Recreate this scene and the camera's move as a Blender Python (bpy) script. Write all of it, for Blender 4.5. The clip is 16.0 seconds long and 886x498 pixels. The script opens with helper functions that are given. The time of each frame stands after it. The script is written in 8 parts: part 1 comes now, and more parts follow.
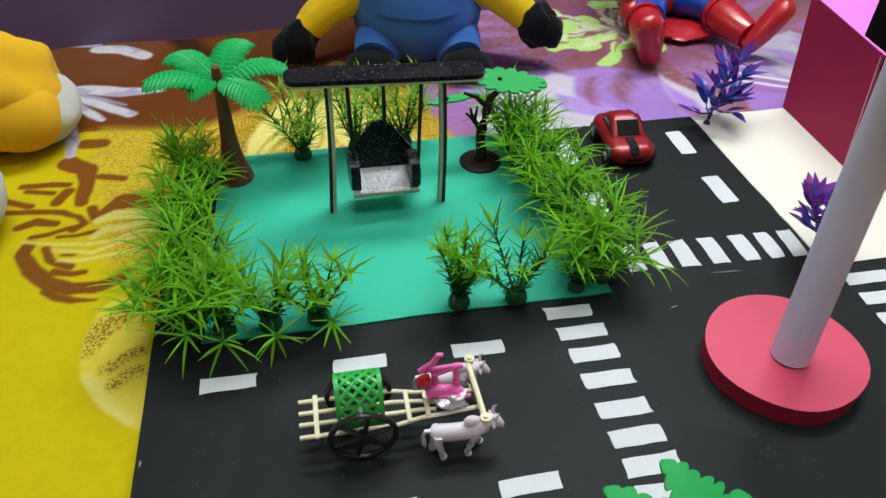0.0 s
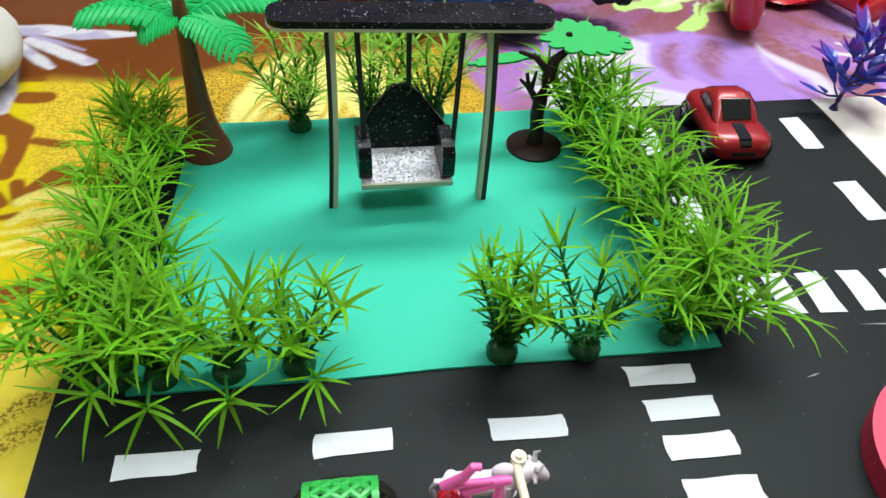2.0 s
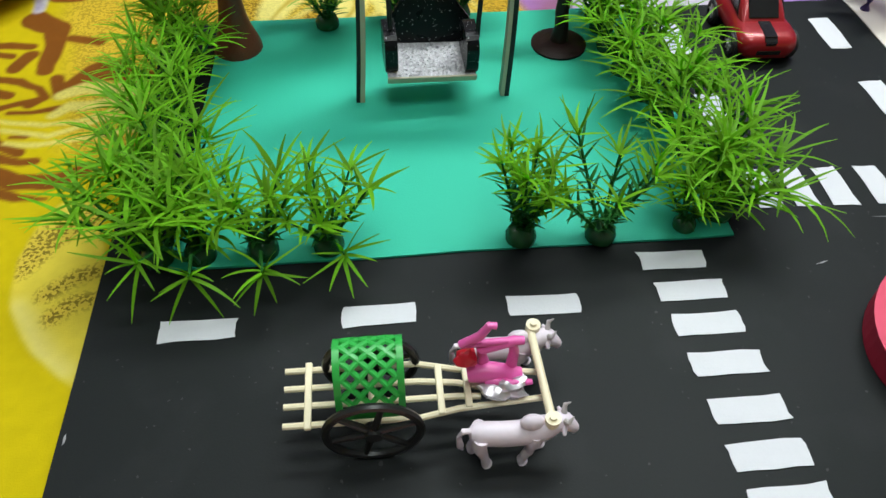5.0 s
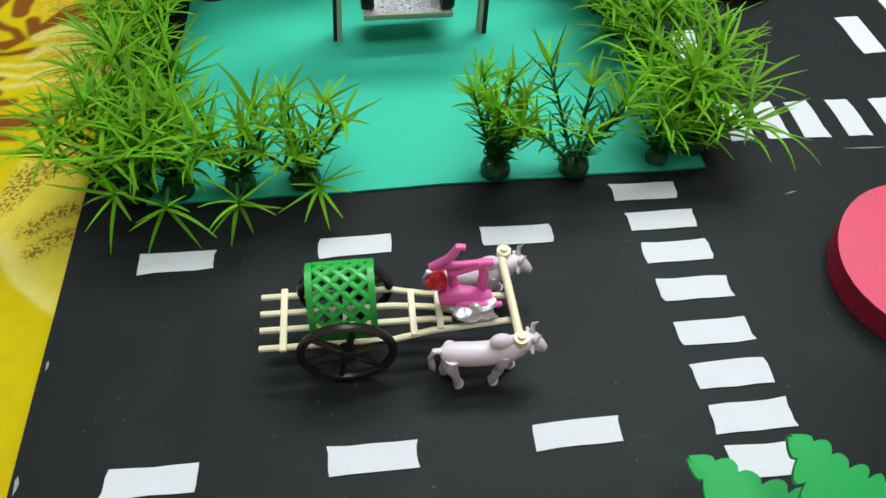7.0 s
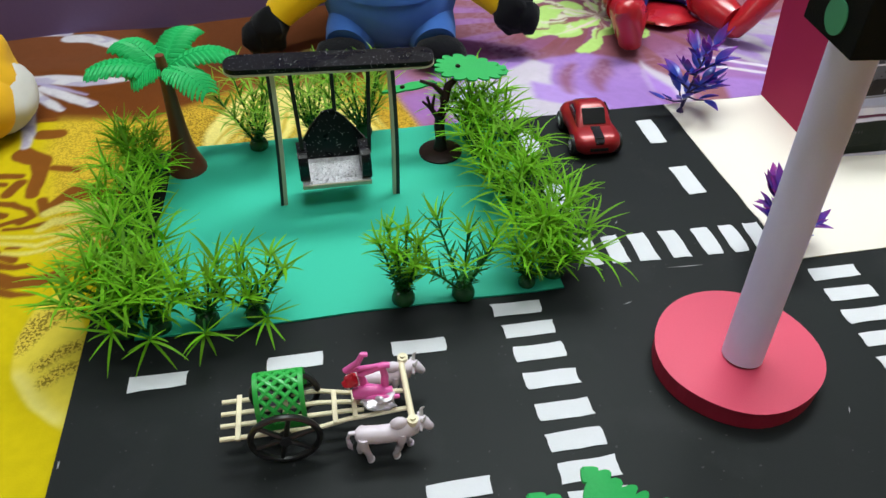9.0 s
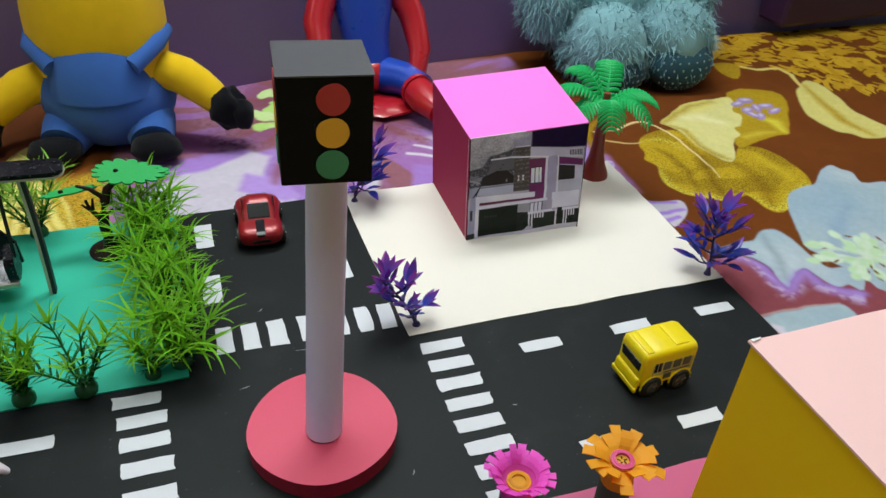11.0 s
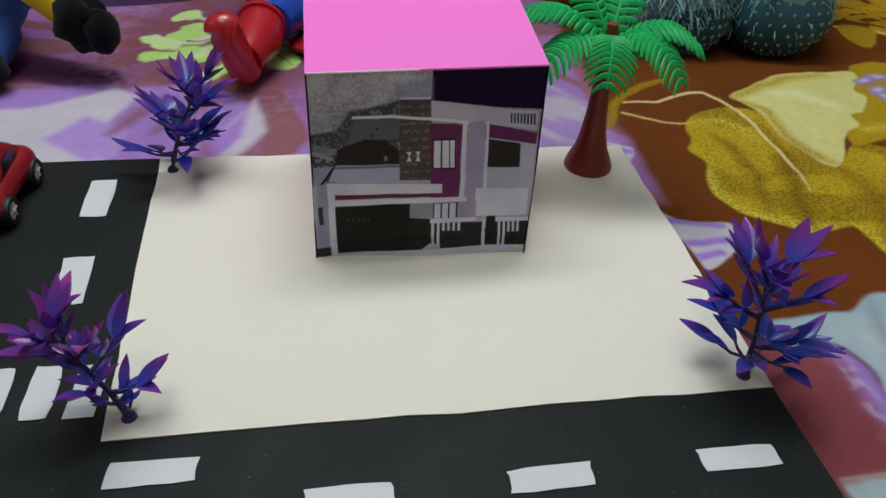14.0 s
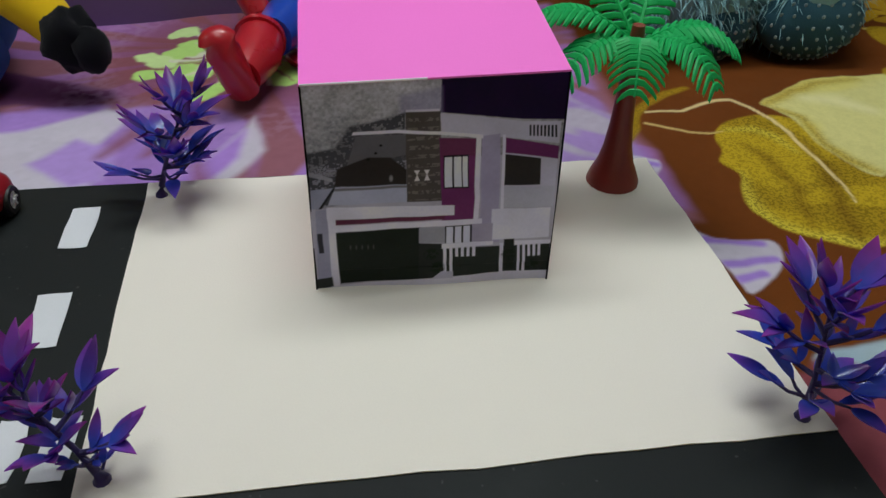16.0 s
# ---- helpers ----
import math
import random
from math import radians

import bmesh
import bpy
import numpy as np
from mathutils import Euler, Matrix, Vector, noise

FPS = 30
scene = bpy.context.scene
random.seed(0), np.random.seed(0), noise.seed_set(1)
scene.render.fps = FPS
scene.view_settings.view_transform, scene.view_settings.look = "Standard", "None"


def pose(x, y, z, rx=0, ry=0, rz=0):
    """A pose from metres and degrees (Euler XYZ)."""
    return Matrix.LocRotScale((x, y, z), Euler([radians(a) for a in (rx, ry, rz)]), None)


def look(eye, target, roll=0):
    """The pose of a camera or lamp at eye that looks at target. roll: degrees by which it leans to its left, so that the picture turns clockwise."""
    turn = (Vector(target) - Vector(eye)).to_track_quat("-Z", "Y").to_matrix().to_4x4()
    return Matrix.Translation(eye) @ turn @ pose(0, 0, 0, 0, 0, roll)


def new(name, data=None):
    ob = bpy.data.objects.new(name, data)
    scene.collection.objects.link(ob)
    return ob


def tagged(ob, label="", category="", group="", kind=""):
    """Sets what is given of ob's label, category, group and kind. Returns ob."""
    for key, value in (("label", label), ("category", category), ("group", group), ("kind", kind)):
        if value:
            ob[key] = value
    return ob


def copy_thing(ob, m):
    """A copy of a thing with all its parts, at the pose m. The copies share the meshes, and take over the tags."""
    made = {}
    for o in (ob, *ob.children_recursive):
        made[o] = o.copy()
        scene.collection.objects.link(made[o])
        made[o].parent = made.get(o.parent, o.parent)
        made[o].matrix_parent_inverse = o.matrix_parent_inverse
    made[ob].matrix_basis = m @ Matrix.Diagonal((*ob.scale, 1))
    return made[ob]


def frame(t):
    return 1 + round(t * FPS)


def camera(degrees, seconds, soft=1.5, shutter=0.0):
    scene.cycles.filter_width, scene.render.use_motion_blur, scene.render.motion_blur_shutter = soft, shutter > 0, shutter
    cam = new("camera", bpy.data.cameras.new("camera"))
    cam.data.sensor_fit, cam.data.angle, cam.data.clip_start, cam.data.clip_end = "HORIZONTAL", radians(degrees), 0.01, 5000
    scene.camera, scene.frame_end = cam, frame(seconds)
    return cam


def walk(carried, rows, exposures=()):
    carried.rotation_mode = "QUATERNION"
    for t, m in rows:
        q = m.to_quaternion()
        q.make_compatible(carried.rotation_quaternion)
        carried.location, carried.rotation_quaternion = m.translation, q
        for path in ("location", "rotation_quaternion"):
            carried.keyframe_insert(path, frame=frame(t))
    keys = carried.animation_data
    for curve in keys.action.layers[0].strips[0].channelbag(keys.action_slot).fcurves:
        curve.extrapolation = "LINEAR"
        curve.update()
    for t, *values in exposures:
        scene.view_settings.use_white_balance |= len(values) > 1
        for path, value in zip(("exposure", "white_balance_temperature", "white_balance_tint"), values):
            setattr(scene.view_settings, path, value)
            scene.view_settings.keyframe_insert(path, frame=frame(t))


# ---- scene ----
cam = camera(61.1, 16.0)
PATH = [
    (0, (-0.2813, -0.2782, 0.2878), (-0.0615, 0.8416, -0.6857), 0.82),
    (0.1, (-0.2810, -0.2695, 0.2832), (-0.0664, 0.8488, -0.6932), 0.99),
    (0.2, (-0.2809, -0.2611, 0.2785), (-0.0711, 0.8562, -0.7001), 1.18),
    (0.3, (-0.2808, -0.2529, 0.2739), (-0.0753, 0.8626, -0.7077), 1.36),
    (0.4, (-0.2805, -0.2452, 0.2694), (-0.0788, 0.8675, -0.7161), 1.54),
    (0.5, (-0.2805, -0.2386, 0.2655), (-0.0814, 0.8705, -0.7246), 1.65),
    (0.6, (-0.2793, -0.2314, 0.2608), (-0.0815, 0.8714, -0.7366), 1.91),
    (0.7, (-0.2783, -0.2253, 0.2568), (-0.0788, 0.8709, -0.7474), 2.20),
    (0.8, (-0.2772, -0.2195, 0.2529), (-0.0750, 0.8704, -0.7576), 2.51),
    (0.9, (-0.2761, -0.2138, 0.2489), (-0.0716, 0.8715, -0.7661), 2.77),
    (1, (-0.2752, -0.2088, 0.2450), (-0.0705, 0.8758, -0.7708), 2.88),
    (1.1, (-0.2740, -0.2021, 0.2410), (-0.0719, 0.8820, -0.7758), 2.89),
    (1.2, (-0.2732, -0.1961, 0.2370), (-0.0761, 0.8890, -0.7797), 2.78),
    (1.3, (-0.2724, -0.1905, 0.2333), (-0.0813, 0.8960, -0.7831), 2.63),
    (1.4, (-0.2717, -0.1853, 0.2299), (-0.0864, 0.9023, -0.7863), 2.48),
    (1.5, (-0.2710, -0.1818, 0.2274), (-0.0902, 0.9073, -0.7880), 2.37),
    (1.6, (-0.2703, -0.1776, 0.2247), (-0.0923, 0.9111, -0.7917), 2.39),
    (1.7, (-0.2697, -0.1752, 0.2230), (-0.0933, 0.9136, -0.7936), 2.43),
    (1.8, (-0.2690, -0.1733, 0.2219), (-0.0938, 0.9157, -0.7947), 2.47),
    (1.9, (-0.2685, -0.1720, 0.2212), (-0.0945, 0.9172, -0.7954), 2.50),
    (2, (-0.2684, -0.1711, 0.2209), (-0.0958, 0.9189, -0.7950), 2.44),
    (2.1, (-0.2676, -0.1701, 0.2220), (-0.0974, 0.9205, -0.7936), 2.46),
    (2.2, (-0.2673, -0.1693, 0.2245), (-0.0999, 0.9244, -0.7883), 2.35),
    (2.3, (-0.2671, -0.1685, 0.2275), (-0.1029, 0.9294, -0.7812), 2.22),
    (2.4, (-0.2670, -0.1678, 0.2300), (-0.1062, 0.9353, -0.7736), 2.06),
    (2.5, (-0.2669, -0.1673, 0.2313), (-0.1096, 0.9420, -0.7661), 1.86),
    (2.6, (-0.2670, -0.1662, 0.2310), (-0.1127, 0.9475, -0.7619), 1.75),
    (2.7, (-0.2670, -0.1654, 0.2307), (-0.1157, 0.9531, -0.7572), 1.60),
    (2.8, (-0.2670, -0.1645, 0.2301), (-0.1185, 0.9580, -0.7538), 1.48),
    (2.9, (-0.2670, -0.1637, 0.2290), (-0.1209, 0.9616, -0.7520), 1.38),
    (3, (-0.2675, -0.1635, 0.2268), (-0.1231, 0.9639, -0.7521), 1.26),
    (3.1, (-0.2673, -0.1623, 0.2241), (-0.1252, 0.9617, -0.7590), 1.26),
    (3.2, (-0.2681, -0.1618, 0.2207), (-0.1280, 0.9560, -0.7698), 1.26),
    (3.3, (-0.2689, -0.1614, 0.2174), (-0.1308, 0.9476, -0.7831), 1.28),
    (3.4, (-0.2697, -0.1611, 0.2150), (-0.1340, 0.9387, -0.7960), 1.30),
    (3.5, (-0.2705, -0.1619, 0.2144), (-0.1375, 0.9304, -0.8051), 1.32),
    (3.6, (-0.2699, -0.1610, 0.2140), (-0.1406, 0.9247, -0.8129), 1.27),
    (3.7, (-0.2695, -0.1610, 0.2140), (-0.1441, 0.9207, -0.8175), 1.22),
    (3.8, (-0.2690, -0.1610, 0.2140), (-0.1473, 0.9176, -0.8213), 1.16),
    (3.9, (-0.2685, -0.1610, 0.2140), (-0.1503, 0.9142, -0.8252), 1.08),
    (4, (-0.2685, -0.1619, 0.2141), (-0.1524, 0.9098, -0.8290), 1.02),
    (4.1, (-0.2676, -0.1616, 0.2140), (-0.1541, 0.9022, -0.8374), 0.93),
    (4.2, (-0.2673, -0.1633, 0.2140), (-0.1551, 0.8923, -0.8458), 0.88),
    (4.3, (-0.2671, -0.1657, 0.2140), (-0.1558, 0.8804, -0.8552), 0.86),
    (4.4, (-0.2670, -0.1687, 0.2140), (-0.1563, 0.8676, -0.8648), 0.87),
    (4.5, (-0.2671, -0.1726, 0.2140), (-0.1566, 0.8552, -0.8730), 0.91),
    (4.6, (-0.2672, -0.1754, 0.2145), (-0.1571, 0.8422, -0.8820), 0.95),
    (4.7, (-0.2677, -0.1790, 0.2158), (-0.1576, 0.8305, -0.8882), 1.01),
    (4.8, (-0.2683, -0.1827, 0.2172), (-0.1579, 0.8195, -0.8934), 1.09),
    (4.9, (-0.2688, -0.1867, 0.2185), (-0.1584, 0.8093, -0.8976), 1.15),
    (5, (-0.2689, -0.1912, 0.2191), (-0.1589, 0.8005, -0.9008), 1.17),
    (5.1, (-0.2655, -0.1953, 0.2170), (-0.1672, 0.7916, -0.9083), 0.76),
    (5.3, (-0.2620, -0.1990, 0.2150), (-0.1756, 0.7808, -0.9175), 0.32),
    (5.4, (-0.2620, -0.1999, 0.2150), (-0.1751, 0.7760, -0.9208), 0.35),
    (5.5, (-0.2621, -0.2005, 0.2150), (-0.1745, 0.7717, -0.9239), 0.39),
    (5.6, (-0.2621, -0.2011, 0.2150), (-0.1733, 0.7673, -0.9271), 0.44),
    (5.7, (-0.2621, -0.2014, 0.2150), (-0.1719, 0.7635, -0.9299), 0.49),
    (5.8, (-0.2622, -0.2017, 0.2150), (-0.1704, 0.7596, -0.9328), 0.55),
    (5.9, (-0.2623, -0.2019, 0.2150), (-0.1686, 0.7560, -0.9355), 0.62),
    (6, (-0.2623, -0.2019, 0.2151), (-0.1666, 0.7527, -0.9380), 0.68),
    (6.1, (-0.2624, -0.2020, 0.2151), (-0.1644, 0.7495, -0.9404), 0.75),
    (6.2, (-0.2625, -0.2020, 0.2151), (-0.1623, 0.7465, -0.9426), 0.83),
    (6.3, (-0.2625, -0.2020, 0.2151), (-0.1601, 0.7437, -0.9447), 0.89),
    (6.4, (-0.2626, -0.2020, 0.2152), (-0.1577, 0.7411, -0.9466), 0.97),
    (6.5, (-0.2627, -0.2021, 0.2152), (-0.1556, 0.7387, -0.9482), 1.03),
    (6.6, (-0.2627, -0.2021, 0.2153), (-0.1534, 0.7364, -0.9497), 1.10),
    (6.7, (-0.2628, -0.2023, 0.2154), (-0.1513, 0.7342, -0.9510), 1.16),
    (6.8, (-0.2629, -0.2026, 0.2154), (-0.1495, 0.7322, -0.9522), 1.20),
    (6.9, (-0.2629, -0.2029, 0.2155), (-0.1477, 0.7304, -0.9531), 1.25),
    (7, (-0.2629, -0.2035, 0.2156), (-0.1460, 0.7286, -0.9538), 1.28),
    (7.1, (-0.2630, -0.2041, 0.2157), (-0.1448, 0.7271, -0.9543), 1.30),
    (7.2, (-0.2630, -0.2050, 0.2159), (-0.1438, 0.7257, -0.9544), 1.31),
    (7.3, (-0.2629, -0.2061, 0.2159), (-0.1433, 0.7257, -0.9535), 1.34),
    (7.4, (-0.2627, -0.2073, 0.2173), (-0.1421, 0.7268, -0.9502), 1.26),
    (7.5, (-0.2622, -0.2092, 0.2201), (-0.1406, 0.7341, -0.9398), 1.16),
    (7.6, (-0.2614, -0.2111, 0.2228), (-0.1384, 0.7391, -0.9313), 1.16),
    (7.7, (-0.2610, -0.2137, 0.2257), (-0.1359, 0.7448, -0.9214), 1.14),
    (7.8, (-0.2606, -0.2166, 0.2288), (-0.1328, 0.7508, -0.9104), 1.13),
    (7.9, (-0.2603, -0.2201, 0.2322), (-0.1292, 0.7573, -0.8981), 1.12),
    (8, (-0.2601, -0.2243, 0.2361), (-0.1249, 0.7657, -0.8827), 1.06),
    (8.1, (-0.2596, -0.2284, 0.2404), (-0.1203, 0.7743, -0.8665), 1.06),
    (8.2, (-0.2590, -0.2337, 0.2452), (-0.1151, 0.7844, -0.8470), 0.95),
    (8.3, (-0.2581, -0.2378, 0.2497), (-0.1095, 0.7934, -0.8294), 0.91),
    (8.4, (-0.2568, -0.2427, 0.2543), (-0.1035, 0.8021, -0.8110), 0.78),
    (8.5, (-0.2552, -0.2476, 0.2588), (-0.0971, 0.8101, -0.7930), 0.64),
    (8.6, (-0.2532, -0.2527, 0.2633), (-0.0902, 0.8172, -0.7753), 0.47),
    (8.7, (-0.2509, -0.2577, 0.2677), (-0.0827, 0.8238, -0.7580), 0.30),
    (8.8, (-0.2482, -0.2628, 0.2719), (-0.0748, 0.8297, -0.7412), 0.12),
    (8.9, (-0.2452, -0.2678, 0.2761), (-0.0661, 0.8349, -0.7248), -0.06),
    (9, (-0.2417, -0.2728, 0.2802), (-0.0566, 0.8396, -0.7089), -0.24),
    (9.1, (-0.2379, -0.2778, 0.2841), (-0.0464, 0.8434, -0.6938), -0.40),
    (9.2, (-0.2337, -0.2827, 0.2879), (-0.0352, 0.8467, -0.6792), -0.56),
    (9.3, (-0.2291, -0.2875, 0.2916), (-0.0232, 0.8493, -0.6651), -0.69),
    (9.4, (-0.2242, -0.2921, 0.2950), (-0.0103, 0.8514, -0.6520), -0.81),
    (9.5, (-0.2188, -0.2966, 0.2983), (0.0036, 0.8528, -0.6395), -0.90),
    (9.6, (-0.2130, -0.3010, 0.3014), (0.0186, 0.8535, -0.6279), -0.96),
    (9.7, (-0.2069, -0.3052, 0.3043), (0.0345, 0.8537, -0.6170), -0.98),
    (9.8, (-0.2003, -0.3091, 0.3071), (0.0517, 0.8532, -0.6070), -0.96),
    (9.9, (-0.1933, -0.3128, 0.3095), (0.0700, 0.8522, -0.5980), -0.90),
    (10, (-0.1858, -0.3163, 0.3118), (0.0895, 0.8504, -0.5898), -0.79),
    (10.1, (-0.1780, -0.3195, 0.3138), (0.1101, 0.8481, -0.5827), -0.62),
    (10.2, (-0.1697, -0.3224, 0.3155), (0.1321, 0.8451, -0.5766), -0.39),
    (10.3, (-0.1611, -0.3253, 0.3172), (0.1555, 0.8417, -0.5704), -0.10),
    (10.4, (-0.1519, -0.3271, 0.3182), (0.1799, 0.8373, -0.5673), 0.26),
    (10.5, (-0.1437, -0.3288, 0.3186), (0.2046, 0.8333, -0.5634), 0.64),
    (10.6, (-0.1346, -0.3280, 0.3195), (0.2297, 0.8295, -0.5622), 1.21),
    (10.7, (-0.1266, -0.3280, 0.3198), (0.2541, 0.8249, -0.5610), 1.77),
    (10.8, (-0.1189, -0.3280, 0.3199), (0.2771, 0.8198, -0.5609), 2.36),
    (10.9, (-0.1111, -0.3280, 0.3200), (0.2985, 0.8139, -0.5621), 2.94),
    (11, (-0.1031, -0.3289, 0.3202), (0.3180, 0.8070, -0.5643), 3.50),
    (11.1, (-0.0945, -0.3268, 0.3183), (0.3345, 0.8014, -0.5722), 4.01),
    (11.2, (-0.0854, -0.3234, 0.3141), (0.3490, 0.7963, -0.5845), 4.44),
    (11.3, (-0.0758, -0.3185, 0.3082), (0.3615, 0.7922, -0.6002), 4.82),
    (11.4, (-0.0657, -0.3125, 0.3019), (0.3720, 0.7892, -0.6172), 5.14),
    (11.5, (-0.0551, -0.3070, 0.2965), (0.3811, 0.7872, -0.6322), 5.39),
    (11.6, (-0.0438, -0.2994, 0.2914), (0.3889, 0.7873, -0.6476), 5.65),
    (11.7, (-0.0325, -0.2927, 0.2880), (0.3965, 0.7880, -0.6597), 5.91),
    (11.8, (-0.0211, -0.2859, 0.2851), (0.4036, 0.7895, -0.6705), 6.18),
    (11.9, (-0.0102, -0.2791, 0.2822), (0.4092, 0.7913, -0.6812), 6.44),
    (12, (-0.0002, -0.2725, 0.2787), (0.4135, 0.7941, -0.6915), 6.72),
    (12.1, (0.0093, -0.2647, 0.2750), (0.4125, 0.7971, -0.7048), 6.79),
    (12.2, (0.0176, -0.2574, 0.2702), (0.4053, 0.8020, -0.7185), 6.61),
    (12.3, (0.0249, -0.2499, 0.2649), (0.3941, 0.8085, -0.7319), 6.26),
    (12.4, (0.0314, -0.2424, 0.2591), (0.3813, 0.8167, -0.7438), 5.83),
    (12.5, (0.0369, -0.2353, 0.2530), (0.3693, 0.8272, -0.7523), 5.35),
    (12.6, (0.0418, -0.2277, 0.2468), (0.3594, 0.8373, -0.7606), 5.09),
    (12.7, (0.0460, -0.2207, 0.2408), (0.3517, 0.8477, -0.7667), 4.89),
    (12.8, (0.0496, -0.2142, 0.2351), (0.3455, 0.8579, -0.7714), 4.77),
    (12.9, (0.0529, -0.2082, 0.2301), (0.3405, 0.8690, -0.7734), 4.69),
    (13, (0.0558, -0.2039, 0.2259), (0.3361, 0.8809, -0.7714), 4.60),
    (13.1, (0.0590, -0.1986, 0.2230), (0.3316, 0.8977, -0.7639), 4.45),
    (13.2, (0.0619, -0.1948, 0.2208), (0.3278, 0.9193, -0.7478), 4.24),
    (13.3, (0.0645, -0.1913, 0.2192), (0.3238, 0.9415, -0.7292), 4.02),
    (13.4, (0.0669, -0.1878, 0.2177), (0.3196, 0.9598, -0.7146), 3.86),
    (13.5, (0.0687, -0.1846, 0.2164), (0.3152, 0.9706, -0.7081), 3.84),
    (13.6, (0.0707, -0.1798, 0.2138), (0.3099, 0.9755, -0.7125), 3.80),
    (13.7, (0.0721, -0.1751, 0.2113), (0.3051, 0.9807, -0.7160), 3.83),
    (13.8, (0.0734, -0.1703, 0.2084), (0.3008, 0.9856, -0.7201), 3.85),
    (13.9, (0.0746, -0.1656, 0.2052), (0.2972, 0.9905, -0.7242), 3.88),
    (14, (0.0754, -0.1616, 0.2016), (0.2949, 0.9957, -0.7270), 3.88),
    (14.1, (0.0776, -0.1568, 0.1988), (0.2940, 1.0003, -0.7309), 3.91),
    (14.2, (0.0792, -0.1530, 0.1956), (0.2939, 1.0049, -0.7335), 3.90),
    (14.3, (0.0806, -0.1496, 0.1927), (0.2940, 1.0092, -0.7355), 3.88),
    (14.4, (0.0816, -0.1466, 0.1901), (0.2939, 1.0134, -0.7369), 3.84),
    (14.5, (0.0815, -0.1446, 0.1880), (0.2927, 1.0176, -0.7365), 3.83),
    (14.6, (0.0819, -0.1418, 0.1864), (0.2907, 1.0209, -0.7380), 3.74),
    (14.7, (0.0816, -0.1400, 0.1853), (0.2880, 1.0241, -0.7380), 3.66),
    (14.8, (0.0814, -0.1384, 0.1844), (0.2850, 1.0270, -0.7378), 3.56),
    (14.9, (0.0811, -0.1371, 0.1837), (0.2815, 1.0292, -0.7381), 3.44),
    (15, (0.0804, -0.1361, 0.1826), (0.2787, 1.0314, -0.7381), 3.28),
    (15.1, (0.0810, -0.1350, 0.1822), (0.2750, 1.0314, -0.7407), 3.13),
    (15.2, (0.0810, -0.1342, 0.1814), (0.2720, 1.0305, -0.7444), 2.98),
    (15.3, (0.0810, -0.1336, 0.1807), (0.2695, 1.0288, -0.7484), 2.82),
    (15.4, (0.0810, -0.1331, 0.1802), (0.2682, 1.0274, -0.7516), 2.69),
    (15.5, (0.0806, -0.1337, 0.1796), (0.2690, 1.0269, -0.7518), 2.62),
    (15.6, (0.0809, -0.1331, 0.1803), (0.2698, 1.0273, -0.7512), 2.51),
    (15.7, (0.0808, -0.1332, 0.1812), (0.2714, 1.0303, -0.7461), 2.41),
    (15.8, (0.0806, -0.1334, 0.1826), (0.2732, 1.0347, -0.7385), 2.28),
    (15.9, (0.0803, -0.1337, 0.1842), (0.2752, 1.0400, -0.7293), 2.14),
    (16, (0.0796, -0.1347, 0.1858), (0.2777, 1.0458, -0.7182), 2.04),
]
EXPOSURES = [(0.0, 0.08), (2.0, 0.56), (2.5, 0.56), (3.0, 0.36), (3.5, 0.22), (4.0, 0.25), (5.0, 0.2), (8.2, 0.22), (10.3, 0.03), (11.5, -0.18), (12.0, -0.32), (12.5, -0.27), (13.0, -0.33), (14.0, -0.59), (15.0, -0.62), (16.0, -0.68)]
walk(cam, [(t, look(eye, target, roll)) for t, eye, target, roll in PATH], EXPOSURES)

# ---- light: a tube high on the back wall, a wide lamp under it, and three added fill lamps ----
def area_lamp(name, eye, target, size_x, size_y, watts, colour):
    data = bpy.data.lights.new(name, "AREA")
    data.shape, data.size, data.size_y, data.energy, data.color = "RECTANGLE", size_x, size_y, watts, colour
    ob = new(name, data)
    ob.matrix_world = look(eye, target)
    return ob


area_lamp("tube_light", (-0.05, 0.42, 2.05), (0.0, 0.05, 0.0), 1.2, 0.06, 9.0, (0.905, 1.0, 0.98))
area_lamp("wall_light", (0.02, 0.43, 0.90), (0.0, 0.05, 0.0), 0.8, 0.18, 9.0, (0.905, 1.0, 0.98))
# unseen lamps, added as weak fill from both sides
area_lamp("side_fill_east", (1.10, 0.25, 0.75), (0.03, 0.06, 0.0), 0.35, 0.35, 0.55, (0.905, 1.0, 0.98))
area_lamp("side_fill_west", (-1.10, 0.25, 0.75), (0.03, 0.06, 0.0), 0.35, 0.35, 0.9, (0.905, 1.0, 0.98))
# unseen overhead lamp, added to brighten what faces south
area_lamp("front_fill", (-0.1, -0.45, 1.95), (0.0, 0.0, 0.0), 0.6, 0.6, 10.6, (0.905, 1.0, 0.98))
world = bpy.data.worlds.new("room_air")
world.use_nodes = True
world.node_tree.nodes["Background"].inputs[0].default_value = (0.75, 0.72, 0.8, 1)
world.node_tree.nodes["Background"].inputs[1].default_value = 0.05
scene.world = world


